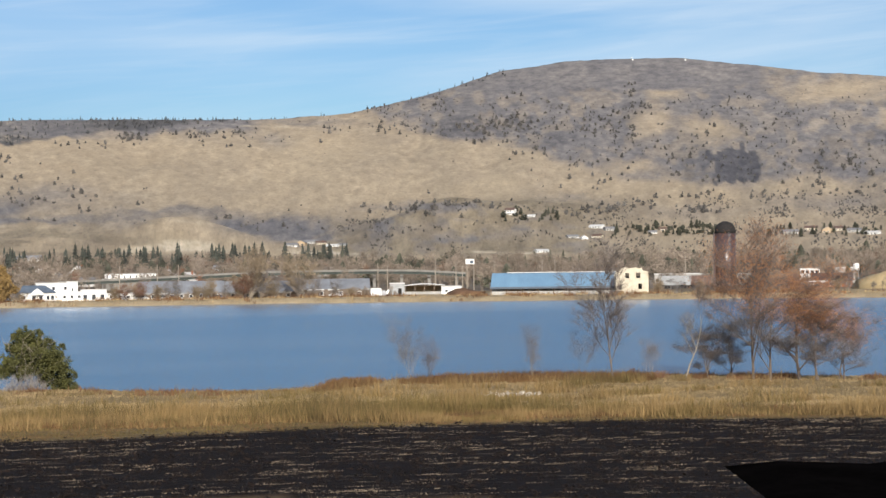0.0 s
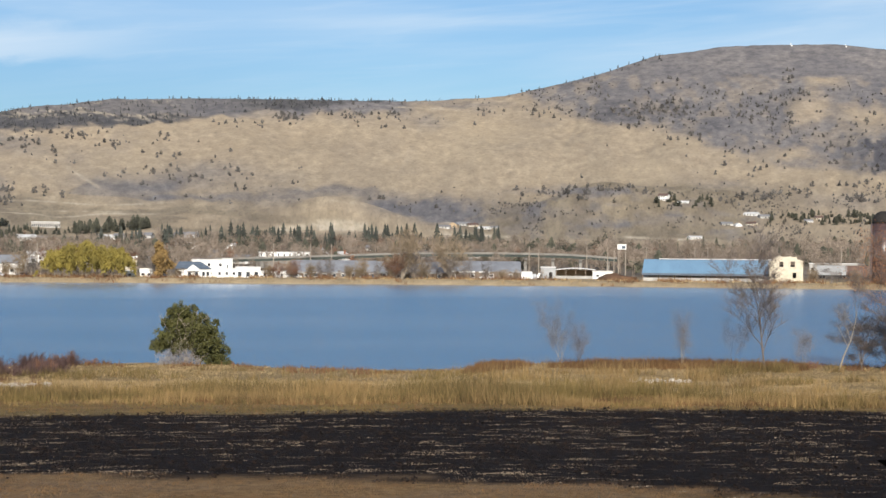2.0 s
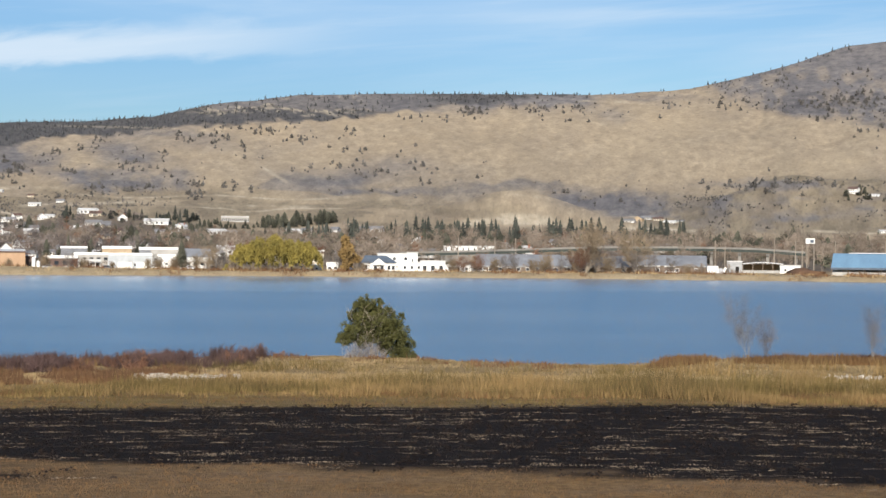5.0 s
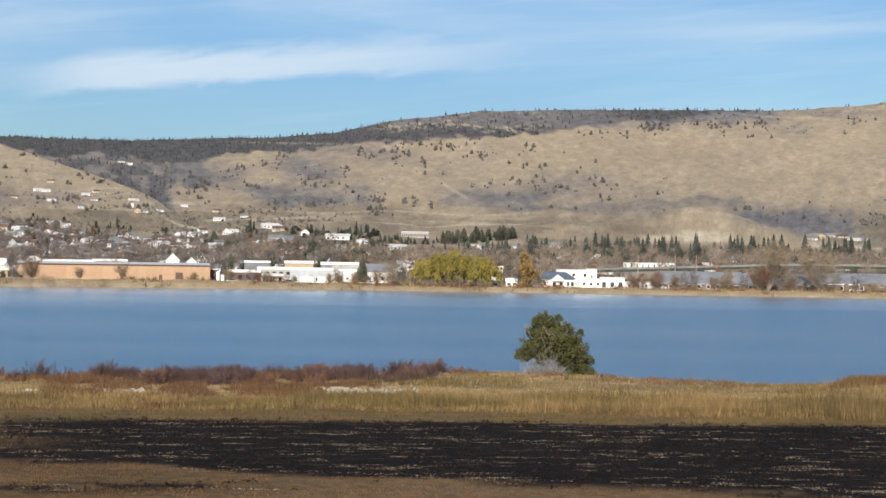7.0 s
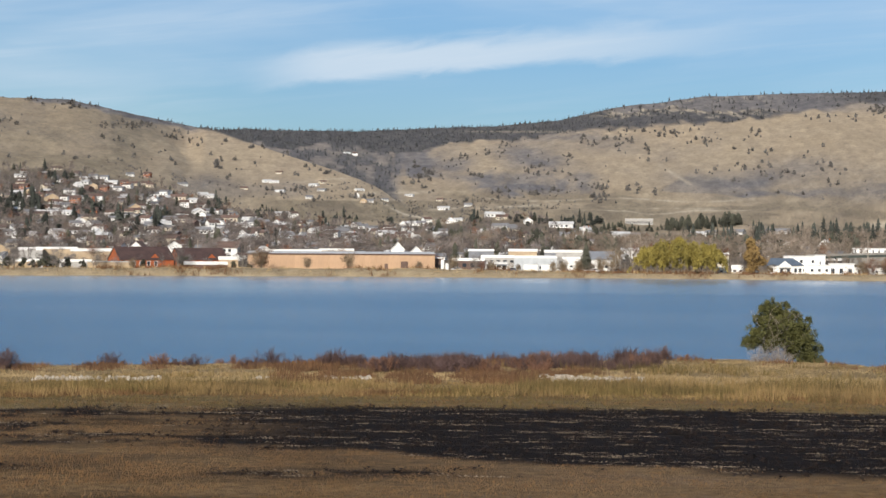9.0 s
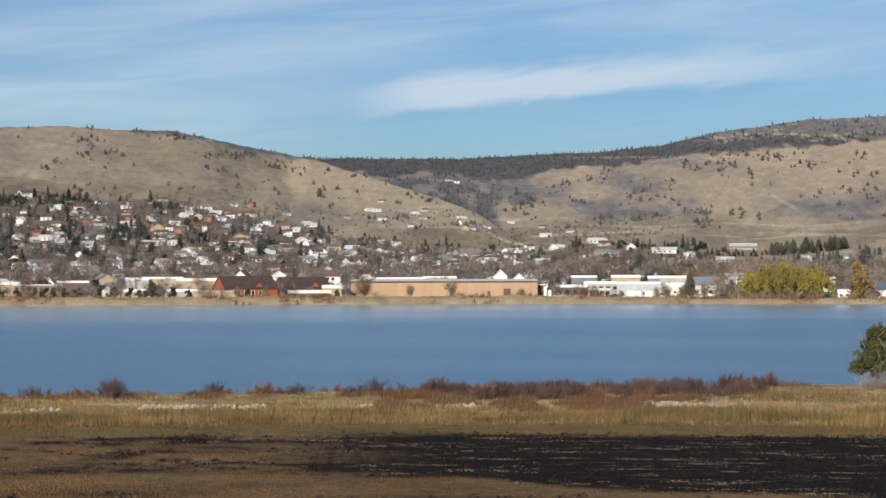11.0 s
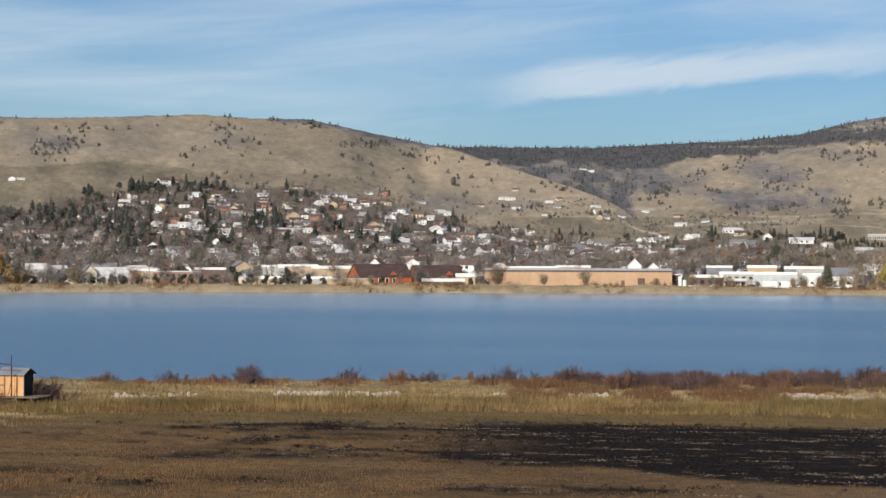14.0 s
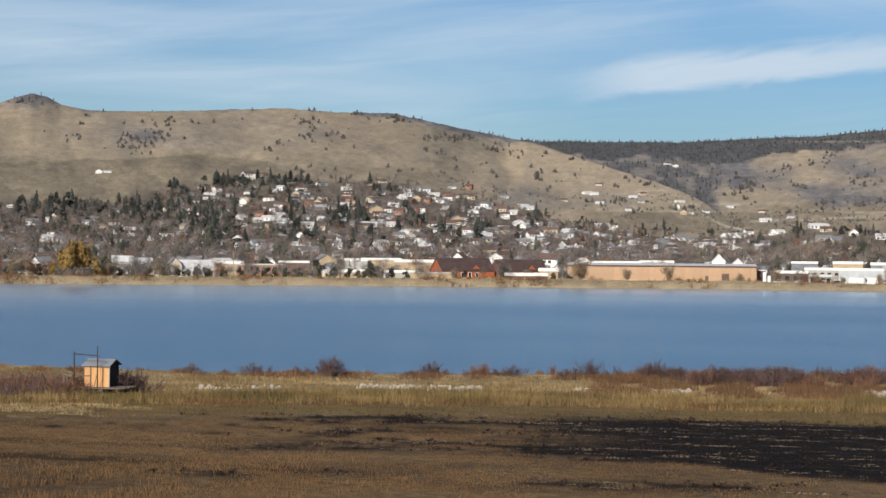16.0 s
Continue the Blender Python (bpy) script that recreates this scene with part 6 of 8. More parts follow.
LOW_QUARTER = [
    (-5.14, -0.24, 1, 1.3), (0.27, -0.14, 3, 1.2), (1.04, 0.10, 8, 1.2), (0.68, 0.09, 0, .8), (-1.26, 0.15, 8, .9), (-1.67, 0.16, 0, .9), (3.97, 0.51, 1, 1), (2.87, 0.41, 8, 1.1),
    (2.99, 0.03, 0, .8), (2.25, 0.23, 1, 1), (3.75, 0.01, 1, 1), (4.86, 0.36, 8, 1), (-3.90, 0.23, 0, .9), (-2.41, 0.19, 4, 1.1), (-3.55, 0.22, 4, 1), (-9.46, -0.17, 0, 1)]
clearings = []
for n, (a, el, p, k) in enumerate(WEST_QUARTER + HILL_QUARTER + MIDDLE_QUARTER + EAST_QUARTER + VALLEY_QUARTER + ROAD_QUARTER + LOW_QUARTER):
    k = k * (0.80 + 0.20 * step(a, 9, 13) - 0.12 * step(a, 15, 17)) if el < 1.3 else min(k, 0.85)
    r = sight(a, el, 705.0)
    # the upper streets are more brown and cream than white
    p = (p, 3, 6, p, 5)[n % 5] if a > 15.5 and el > 0.9 else p
    if room_for(a, r, 7):
        clearings.append((a, r))
        copy_thing(HOUSES[p], at(a, r, -0.3, rng.uniform(-30, 30)) @ Matrix.Diagonal((0.95 * k, 0.8, 0.9 * k ** 0.5, 1)))
ha, hr = scattered(rng, 1000, -9, 31.5, 750, 1850, built_up)
# streets follow the slope
hr = 36.0 * np.round(hr / 36.0) + rng.uniform(-5, 5, len(hr)) + 14 * np.sin(ha * 0.9)
made, rest = 0, []
for a, r in zip(ha, hr):
    if r < 1330 and made < 85 and room_for(a, r, 15):
        k = rng.uniform(0.5, 0.8)
        copy_thing(HOUSES[rng.choice(10, p=[.14, .12, .10, .11, .12, .11, .06, .06, .09, .09])], at(a, r, -0.25, rng.uniform(-45, 45)) @ Matrix.Diagonal((k * rng.uniform(0.85, 1.2), k, k * 0.9, 1)))
        made += 1
    elif room_for(a, r, 13):
        rest.append((a, r))
far_v, far_f, far_m = [], [], []


def far_house(a, r, w, d, h, rh, turn):
    m = at(a, r, -0.4, turn)
    n = len(far_v)
    pts = [(-w / 2, 0, 0), (w / 2, 0, 0), (w / 2, d, 0), (-w / 2, d, 0), (-w / 2, 0, h), (w / 2, 0, h), (w / 2, d, h), (-w / 2, d, h), (-w / 2, d / 2, h + rh), (w / 2, d / 2, h + rh)]
    e, k = 0.4, 0.12
    pts += [(-w / 2 - e, -e, h - 0.2), (w / 2 + e, -e, h - 0.2), (w / 2 + e, d / 2, h + rh + k), (-w / 2 - e, d / 2, h + rh + k), (-w / 2 - e, d + e, h - 0.2), (w / 2 + e, d + e, h - 0.2)]
    for j in (0.28, 0.62):
        x = -w / 2 + j * w
        pts += [(x, -0.04, 1.0), (x + 1.2, -0.04, 1.0), (x + 1.2, -0.04, 2.2), (x, -0.04, 2.2)]
    far_v.extend(tuple(m @ Vector(p)) for p in pts)
    faces = [(0, 1, 5, 4), (2, 3, 7, 6), (1, 2, 6, 9, 5), (3, 0, 4, 8, 7), (10, 11, 12, 13), (13, 12, 15, 14), (16, 17, 18, 19), (20, 21, 22, 23)]
    far_f.extend(tuple(i + n for i in f) for f in faces)
    wall, roof = rng.choice([0, 0, 0, 0, 1, 2, 5]), rng.choice([3, 4, 5, 4, 5, 5])
    far_m.extend([wall] * 4 + [roof] * 2 + [6] * 2)


for a, r in rest:
        far_house(a, r, rng.uniform(5, 11), rng.uniform(5, 8), rng.uniform(2.2, 3.8), rng.uniform(1.1, 2.0), rng.uniform(-40, 40))
fm = bpy.data.meshes.new("hillside_houses")
fm.from_pydata(far_v, [], far_f)
for mt in (WHITE, CREAM, PALE, ROOF_PALE, ROOF_GREY, ROOF_BROWN, GLASS):
    fm.materials.append(mt)
fm.polygons.foreach_set("material_index", np.array(far_m, np.int32))
tagged(new("hillside_houses", fm), "many small white and grey houses high on the slope", "houses", kind="stuff")
# houses strung up the valley and on the slopes above the town
for k in range(9):
    a = rng.uniform(7.5, 14.5)
    el = rng.uniform(1.1, 1.8)
    r = sight(a, el)
    if room_for(a, r, 22):
        copy_thing(HOUSES[rng.choice([0, 3, 3, 5, 8, 4, 8])], at(a, r, -0.4, rng.uniform(-30, 30)) @ Matrix.Diagonal((0.75, 0.75, 0.75, 1)))
for a, el, p, k in ((-18.59, 1.55, 2, 1.0), (-19.23, 1.37, 8, 0.7), (-21.28, 1.02, 8, 0.9), (-21.79, 0.94, 4, 0.9), (-23.07, 0.87, 0, 0.7), (-23.43, 0.90, 3, 0.8), (-20.6, 0.72, 4, 0.8), (-20.95, 0.72, 1, 0.7),
                    (-21.3, 0.72, 3, 0.8), (-19.65, 0.30, 8, 0.75), (-27.3, 0.84, 4, 1.0), (-27.9, 0.86, 3, 1.0), (-28.4, 0.82, 5, 1.0), (-28.8, 0.84, 3, 1.0), (-29.2, 0.80, 4, 0.9), (-29.7, 0.77, 8, 0.9),
                    (-11.75, 0.62, 4, 0.8), (-12.05, 0.66, 5, 0.8), (-12.4, 0.64, 4, 0.9), (-12.7, 0.68, 3, 0.8), (-13.0, 0.62, 8, 0.7), (-13.35, 0.60, 4, 0.6), (9.42, 2.66, 2, 1.3), (9.65, 2.70, 8, 1.0), (27.35, 2.26, 1, 1.1), (27.1, 2.28, 8, 0.8),
                    (22.70, 2.16, 2, 1.5), (22.45, 2.16, 3, 1.3), (22.9, 2.2, 3, 1.0), (18.6, 2.08, 3, 1.1), (-3.3, 0.1, 0, 0.8), (-3.9, 0.05, 0, 0.8), (-5.9, 0.12, 8, 0.7)):
    r = sight(a, el + rng.uniform(-0.05, 0.05))
    if room_for(a, r, 8):
        copy_thing(HOUSES[p], at(a, r, -0.4, rng.uniform(-28, 28)) @ Matrix.Diagonal((0.85 * k, 0.85 * k, 0.75 * k, 1)))
for k in range(16):
    a, r = -13.0 + 0.75 * k + rng.uniform(-0.3, 0.3), rng.uniform(800, 1010)
    if room_for(a, r, 14):
        copy_thing(HOUSES[rng.choice([0, 1, 4, 8, 3])], at(a, r, -0.2, rng.uniform(-35, 35)) @ Matrix.Diagonal((0.8, 0.8, 0.9, 1)))
root = flat_building("broad pale institution above the trees with a row of windows", 21, 10, 4.4, PALE, at(0.53, sight(0.53, 0.50), -0.2), windows=14, win=(0.7, 1.8, 1.0), name="institution", group="houses of the town")


# ---- trees of the town ----
prng = random.Random(5)


def bare_crown(q, high):
    """A leafless round crown: many thin twigs in a few lobes over a forked stem."""
    w = high * q.uniform(0.30, 0.40)
    lobes = [(q.uniform(-.45, .45) * w, q.uniform(-.45, .45) * w, high * q.uniform(0.42, 0.74), w * q.uniform(.55, .8), w * q.uniform(.55, .8), high * q.uniform(.17, .27)) for _ in range(4)]
    tri = leaf_tris(q, lobes, 150, 0.17, 7.0, 0.05, -0.6)
    for x in (-0.16, 0.16):
        tri += [((x - 0.13, 0, -0.2), (x + 0.13, 0, -0.2), (x * w * 1.6, q.uniform(-.3, .3) * w, high * 0.66)), ((0, x - 0.13, -0.2), (0, x + 0.13, -0.2), (x * w, x * w, high * 0.6))]
    return tri


bare = [bare_crown(prng, 9) for _ in range(8)]
cones = [conifer_tris(prng, 12, prng.uniform(2.2, 3.2), 7, 7) for _ in range(5)]
rounds = []
for k in range(5):
    lobes = [(prng.uniform(-1, 1), prng.uniform(-1, 1), prng.uniform(2.0, 4.2), prng.uniform(1.4, 2.2), prng.uniform(1.4, 2.2), prng.uniform(1.5, 2.3)) for _ in range(4)]
    rounds.append(leaf_tris(prng, lobes, 90, 1.3, 1.0, 0.3))
broad = [conifer_tris(prng, prng.uniform(7, 9.5), prng.uniform(2.6, 3.6), 8, 9, 0.5) for _ in range(5)]
pines = [conifer_tris(prng, 10, prng.uniform(2.6, 3.8), 5, 6) for _ in range(5)]
junipers = []
for k in range(8):
    lean = prng.uniform(-.5, .5)
    lobes = [(prng.uniform(-.5, .5), prng.uniform(-.5, .5), 1.3, 2.2, 2.2, 1.3), (lean, prng.uniform(-.3, .3), 2.8, 1.7, 1.7, 1.4), (lean * 1.4, 0, 4.1, 0.9, 0.9, 1.2)]
    junipers.append(leaf_tris(prng, lobes, 72, 1.0, 1.1, 0.1))


def opened(a, r):
    """Yards and streets in front of the open houses hold few trees."""
    keep = np.ones_like(a)
    for ca, cr in clearings:
        keep[(np.abs(a - ca) * cr * 0.01745 < 8) & (r > cr - 50) & (r < cr + 3)] = 0.1
    return keep


def groves(a, r):
    top = pairs(a, TOWN_R)
    clump = rough_field(a * 1.3, r / 70, 61)
    return (1 - step(r, top - 30, top + 30)) * (1 - step(r, 1080, 1115) * (1 - step(a, -1, 2))) * step(clump, 0.15, 0.45) * (0.22 + 0.78 * step(r, 735, 800)) * opened(a, r)


ta, tr = scattered(rng, 1500, -32, 3, 655, 1160, groves)
stuff_of(bare, ta, tr, rng.uniform(0.5, 1.15, len(ta)), "lowland_trees", TWIG_BELT, "bare dun trees behind the shore buildings", "trees", rng, -0.2)
ta, tr = scattered(rng, 3300, 3, 32.5, 655, 1900, lambda a, r: groves(a, r) * (0.55 + 0.45 * step(a, 6, 11)))
stuff_of(bare, ta, tr, 0.5 + 0.85 * rng.uniform(0, 1, len(ta)) ** 1.5, "bare_trees", TWIG_TOWN, "bare grey-brown trees between the houses", "trees", rng, -0.2)
ta, tr = scattered(rng, 380, -32, 32.5, 660, 1700, groves)
stuff_of(bare, ta, tr, rng.uniform(0.6, 1.1, len(ta)), "russet_trees", TWIG_RED, "russet bare trees between the houses", "trees", rng, -0.2)


def evergreen(a, r):
    return groves(a, r) * (0.22 + 1.0 * step(a, 19, 24) + 0.6 * (1 - step(a, -8, 2)) * step(r, 1000, 1120) + 0.6 * step(rough_field(a * 2, r / 60, 63), 0.55, 0.7))


ta, tr = scattered(rng, 200, -32, 32.5, 720, 1800, evergreen)
stuff_of(cones, ta, tr, 0.35 + 0.6 * rng.uniform(0, 1, len(ta)) ** 1.4, "conifers", NEEDLE, "dark conifers between the houses", "trees", rng, -0.2)
ta, tr = scattered(rng, 1000, -32, 32.5, 700, 1850, evergreen)
stuff_of(broad + rounds, ta, tr, 0.5 + 0.65 * rng.uniform(0, 1, len(ta)) ** 1.5, "evergreens", NEEDLE, "rounded dark evergreens between the houses", "trees", rng, -0.2)
ta = np.concatenate([rng.uniform(-25.2, -21.8, 75), rng.uniform(-20.2, -18.2, 26), rng.uniform(-30, -26.5, 40)])
tr = np.array([sight(a, e) for a, e in zip(ta, np.concatenate([rng.uniform(0.78, 1.10, 75), rng.uniform(1.25, 1.62, 26), rng.uniform(0.7, 0.95, 40)]))])
stuff_of(broad + rounds[:2], ta, tr, rng.uniform(0.3, 0.8, len(ta)), "hillside_grove", NEEDLE, "dark evergreens round the hillside houses", "trees", rng, -0.2)
# dark groves in the town: bearing, angle of sight, half width, half height, how many
TOWN_GROVES = [(25.7, 0.95, 0.9, 0.35, 60), (24.0, 0.95, 0.75, 0.5, 60), (24.9, 1.75, 0.35, 0.22, 14), (23.3, 2.12, 0.6, 0.16, 26), (22.0, 2.10, 1.0, 0.16, 34), (21.4, 1.45, 0.2, 0.25, 8),
               (19.7, 1.05, 0.7, 0.3, 26), (17.6, 1.0, 0.45, 0.28, 20), (18.6, 1.9, 0.3, 0.2, 8), (27.6, 1.25, 1.0, 0.22, 34), (29.4, 1.1, 0.8, 0.25, 26), (21.0, 0.55, 0.7, 0.3, 18),
               (12.4, 0.75, 0.40, 0.25, 14), (13.6, 0.9, 0.35, 0.25, 12), (10.2, 0.5, 0.4, 0.25, 12)]
NORTH_GROVES = [(11.9, 0.2, 0.4, 0.25, 12), (5.75, 0.72, 0.20, 0.10, 8), (4.25, 0.70, 0.10, 0.12, 4), (3.6, 0.68, 0.35, 0.12, 9), (10.0, 0.70, 0.45, 0.12, 8), (11.9, 0.85, 0.5, 0.15, 14), (7.5, 0.55, 0.12, 0.1, 2), (2.6, 0.62, 0.55, 0.12, 16), (1.9, 0.62, 0.2, 0.1, 6), (8.4, 0.55, 0.3, 0.2, 6), (15.4, 0.5, 0.5, 0.4, 12), (16.6, 0.4, 0.5, 0.3, 12), (19.0, 0.2, 0.6, 0.3, 12), (23.2, 0.3, 0.6, 0.3, 14)]
ja, je = [], []
for a, e, wa, we, n in TOWN_GROVES + NORTH_GROVES:
    ja.append(a + wa * np.clip(rng.normal(0, 0.6, n), -1.4, 1.4))
    je.append(e + we * np.clip(rng.normal(0, 0.6, n), -1.4, 1.4) - 0.12)
ta = np.concatenate(ja)
tr = np.array([sight(a, e) for a, e in zip(ta, np.concatenate(je))])
stuff_of(broad + rounds + cones[:2], ta, tr, rng.uniform(0.8, 1.5, len(ta)) * np.where(ta < 13, 0.62, 1.0), "town_groves", DARK_NEEDLE, "dark groves of tall evergreens among the houses", "trees", rng, -0.2)
# a belt of brown wood and conifers at the foot of the right-hand hills
ta, tr = scattered(rng, 1400, -32, 1, 820, 1100, lambda a, r: (0.10 + step(rough_field(a * 0.9, r / 80, 66), 0.42, 0.58)) * opened(a, r))
stuff_of(bare, ta, tr, 0.5 + 0.9 * rng.uniform(0, 1, len(ta)) ** 1.4, "bare_wood", TWIG_BELT, "belt of bare brown trees at the foot of the hills", "trees", rng, -0.2)
ta, tr = scattered(rng, 280, -3.5, 9, 1010, 1190, lambda a, r: (0.15 + 0.85 * step(rough_field(a * 1.2, r / 60, 60), 0.42, 0.58)) * opened(a, r))
stuff_of(bare, ta, tr, rng.uniform(0.6, 1.1, len(ta)), "upper_wood", TWIG_BELT, "bare brown trees above the stores", "trees", rng, -0.2)


def belt(a, r):
    return 0.06 + step(rough_field(a * 1.1, r / 90, 65), 0.50, 0.62)


ta, tr = scattered(rng, 110, -31, 4, 920, 1105, belt)
stuff_of(cones, ta, tr, 0.35 + 0.5 * rng.uniform(0, 1, len(ta)) ** 1.3, "conifer_belt", NEEDLE, "belt of dark conifers below the dry hills", "trees", rng, -0.2)
ta = np.concatenate([rng.uniform(-13.5, -4.2, 110), rng.uniform(-3.6, -0.4, 34)])
tr = rng.uniform(1040, 1105, len(ta))
stuff_of(cones, ta, tr, rng.uniform(0.6, 1.3, len(ta)), "conifer_row", DARK_NEEDLE, "row of dark conifers at the foot of the tan hill", "trees", rng, -0.2)
ta, tr = scattered(rng, 340, -31, 4, 920, 1105, belt)
stuff_of(broad + rounds, ta, tr, rng.uniform(0.6, 1.3, len(ta)), "evergreen_belt", NEEDLE, "rounded evergreens below the dry hills", "trees", rng, -0.2)
ta = np.concatenate([rng.uniform(-0.2, 1.5, 26), rng.uniform(-2.6, -0.3, 60)])
tr = sight(0.53, 0.46) - rng.uniform(14, 75, len(ta))
stuff_of(broad, ta, tr, np.concatenate([rng.uniform(0.35, 0.6, 26), rng.uniform(0.6, 1.15, 60)]), "institution_grove", NEEDLE, "dark evergreens in front of the institution", "trees", rng, -0.2)
ta, tr = scattered(rng, 60, 1.5, 6.5, 1150, 1240)
stuff_of(broad, ta, tr, rng.uniform(0.5, 1.0, len(ta)), "evergreen_grove", NEEDLE, "grove of dark evergreens below the dry hills", "trees", rng, -0.2)


ta, tr = scattered(rng, 360, 12.5, 31.5, 600, 665, lambda a, r: 0.25 + 0.75 * step(a, 22, 26))
stuff_of(bare, ta, tr, rng.uniform(0.25, 0.75, len(ta)), "bank_thicket", TWIG, "grey-brown thicket between the shore buildings", "trees", rng, -0.2)
ta, tr = scattered(rng, 330, -15, 7.5, 599, 640, lambda a, r: 0.1 + step(rough_field(a * 1.6, r / 12, 74), 0.46, 0.6))
stuff_of(bare, ta, tr, rng.uniform(0.16, 0.5, len(ta)), "bank_brush", TWIG_BELT, "grey-brown brush between the shore sheds", "trees", rng, -0.2)
ta, tr = scattered(rng, 70, -31, -22.8, 604, 680)
stuff_of(bare, ta, tr, rng.uniform(0.25, 0.6, len(ta)), "siding_brush", TWIG, "grey-brown brush beside the siding", "trees", rng, -0.2)


ta, tr = scattered(rng, 420, 3.5, 17.5, 1380, 2300, lambda a, r: step(rough_field(a * 1.5, r / 80, 67), 0.52, 0.64) * (1 - step(upslope(a, r), 0.18, 0.32)))
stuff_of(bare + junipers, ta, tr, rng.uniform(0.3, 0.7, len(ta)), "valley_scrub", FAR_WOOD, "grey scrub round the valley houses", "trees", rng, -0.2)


# ---- trees of the hills ----
# junipers stand in loose groves: bearing, angle of sight, half width, half height, how many
MID_HILL_GROVES = [
    (-2.3, 2.32, 0.43, 0.12, 9), (-3.03, 2.4, 0.32, 0.35, 8), (-3.65, 2.14, 0.39, 0.24, 12), (-1.53, 2.19, 0.35, 0.12, 6), (-4.46, 2.17, 0.35, 0.1, 4), (-2.46, 1.89, 0.16, 0.08, 2),
    (-2.44, 1.53, 0.06, 0.05, 1), (-3.71, 1.59, 0.06, 0.05, 1), (-5.24, 2.36, 0.83, 0.2, 10), (-5.08, 2.24, 0.12, 0.12, 3), (-5.34, 1.77, 0.14, 0.12, 3), (-4.43, 1.49, 0.08, 0.04, 1),
    (-5.1, 1.37, 0.05, 0.03, 1), (-7.33, 2.46, 0.06, 0.04, 1), (-7.06, 1.99, 0.06, 0.04, 1), (-5.16, 2.89, 0.67, 0.1, 2), (-3.06, 3.3, 0.35, 0.16, 7), (-2.33, 2.93, 0.08, 0.05, 1),
]
MID_HILL_GROVES_B = [
    (-1.56, 3.18, 0.47, 0.1, 6), (-0.57, 3.45, 0.79, 0.2, 14), (1.02, 3.34, 0.63, 0.16, 10), (1.18, 2.99, 0.06, 0.04, 1), (0.26, 3.0, 0.08, 0.05, 1), (0.3, 2.76, 0.67, 0.18, 4),
    (-3.26, 2.8, 0.32, 0.12, 5), (1.6, 1.66, 0.32, 0.18, 9), (0.67, 1.75, 0.35, 0.1, 5), (-0.01, 1.54, 0.12, 0.05, 2), (-4.07, 3.31, 0.04, 0.05, 1), (-4.88, 3.84, 0.55, 0.12, 8),
    (-5.85, 3.85, 0.35, 0.12, 7), (-6.83, 4.05, 0.47, 0.18, 16), (-9.01, 4.13, 0.35, 0.28, 22), (-10.19, 4.17, 0.43, 0.18, 14), (-9.98, 3.79, 0.61, 0.08, 5), (-7.04, 4.07, 0.35, 0.16, 14),
]
MID_HILL_GROVES_C = [
    (-8.06, 4.2, 0.51, 0.12, 8), (-7.33, 2.46, 0.08, 0.04, 1), (-7.06, 1.99, 0.08, 0.04, 1), (-11.73, 1.76, 0.06, 0.04, 1), (-9.78, 1.5, 0.35, 0.09, 3), (-11.83, 1.33, 0.39, 0.08, 4),
    (-15.89, 1.93, 0.08, 0.06, 1), (-16.06, 2.26, 0.06, 0.04, 1), (-12.64, 3.91, 0.12, 0.06, 2), (-13.11, 4.27, 0.43, 0.1, 8), (-15.08, 4.28, 1.46, 0.18, 24), (-15.42, 1.77, 1.14, 0.14, 26),
    (-16.05, 1.57, 0.35, 0.06, 3), (-14.99, 1.08, 0.12, 0.08, 1), (-14.07, 0.85, 0.1, 0.06, 1), (-14.68, 1.33, 0.08, 0.06, 1),
]
BIG_HILL_GROVES = [
    (-16.44, 5.01, 0.42, 0.25, 14), (-18.76, 5.26, 0.25, 0.17, 5), (-18.32, 4.31, 1.38, 0.34, 90), (-20.25, 4.84, 0.59, 0.17, 12), (-21.72, 4.63, 0.92, 0.21, 18), (-22.45, 5.19, 0.17, 0.38, 12),
    (-22.46, 4.05, 0.17, 0.46, 14), (-21.16, 4.14, 0.33, 0.29, 14), (-21.89, 4.21, 0.25, 0.21, 8), (-22.97, 4.86, 0.21, 0.21, 8), (-23.31, 3.63, 0.38, 0.21, 6), (-23.58, 4.82, 0.17, 0.17, 4),
    (-24.59, 3.83, 0.38, 0.33, 6), (-24.78, 3.99, 0.25, 0.08, 4), (-18.24, 3.85, 0.8, 0.17, 12), (-19.6, 3.52, 0.75, 0.25, 14), (-21.37, 3.11, 0.96, 0.17, 14), (-21.66, 2.69, 0.5, 0.17, 8),
]
BIG_HILL_GROVES_B = [
    (-20.47, 2.66, 0.13, 0.03, 1), (-19.28, 2.9, 0.08, 0.04, 1), (-20.21, 2.4, 0.15, 0.04, 1), (-16.83, 3.27, 0.08, 0.04, 1), (-21.27, 2.34, 0.1, 0.06, 2), (-23.64, 2.77, 0.21, 0.08, 4),
    (-24.52, 2.57, 0.46, 0.13, 4), (-22.35, 1.83, 0.63, 0.21, 12), (-21.26, 1.6, 0.92, 0.19, 26), (-23.08, 1.79, 0.29, 0.17, 6), (-24.52, 2.08, 0.88, 0.13, 9), (-24.73, 1.61, 0.67, 0.1, 16),
    (-16.97, 1.89, 1.26, 0.08, 18), (-18.05, 1.79, 0.17, 0.06, 4), (-16.09, 2.26, 0.08, 0.04, 1), (-17.14, 1.48, 0.08, 0.04, 1), (-26.33, 4.08, 0.48, 0.16, 9), (-27.47, 3.63, 0.27, 0.27, 6),
]
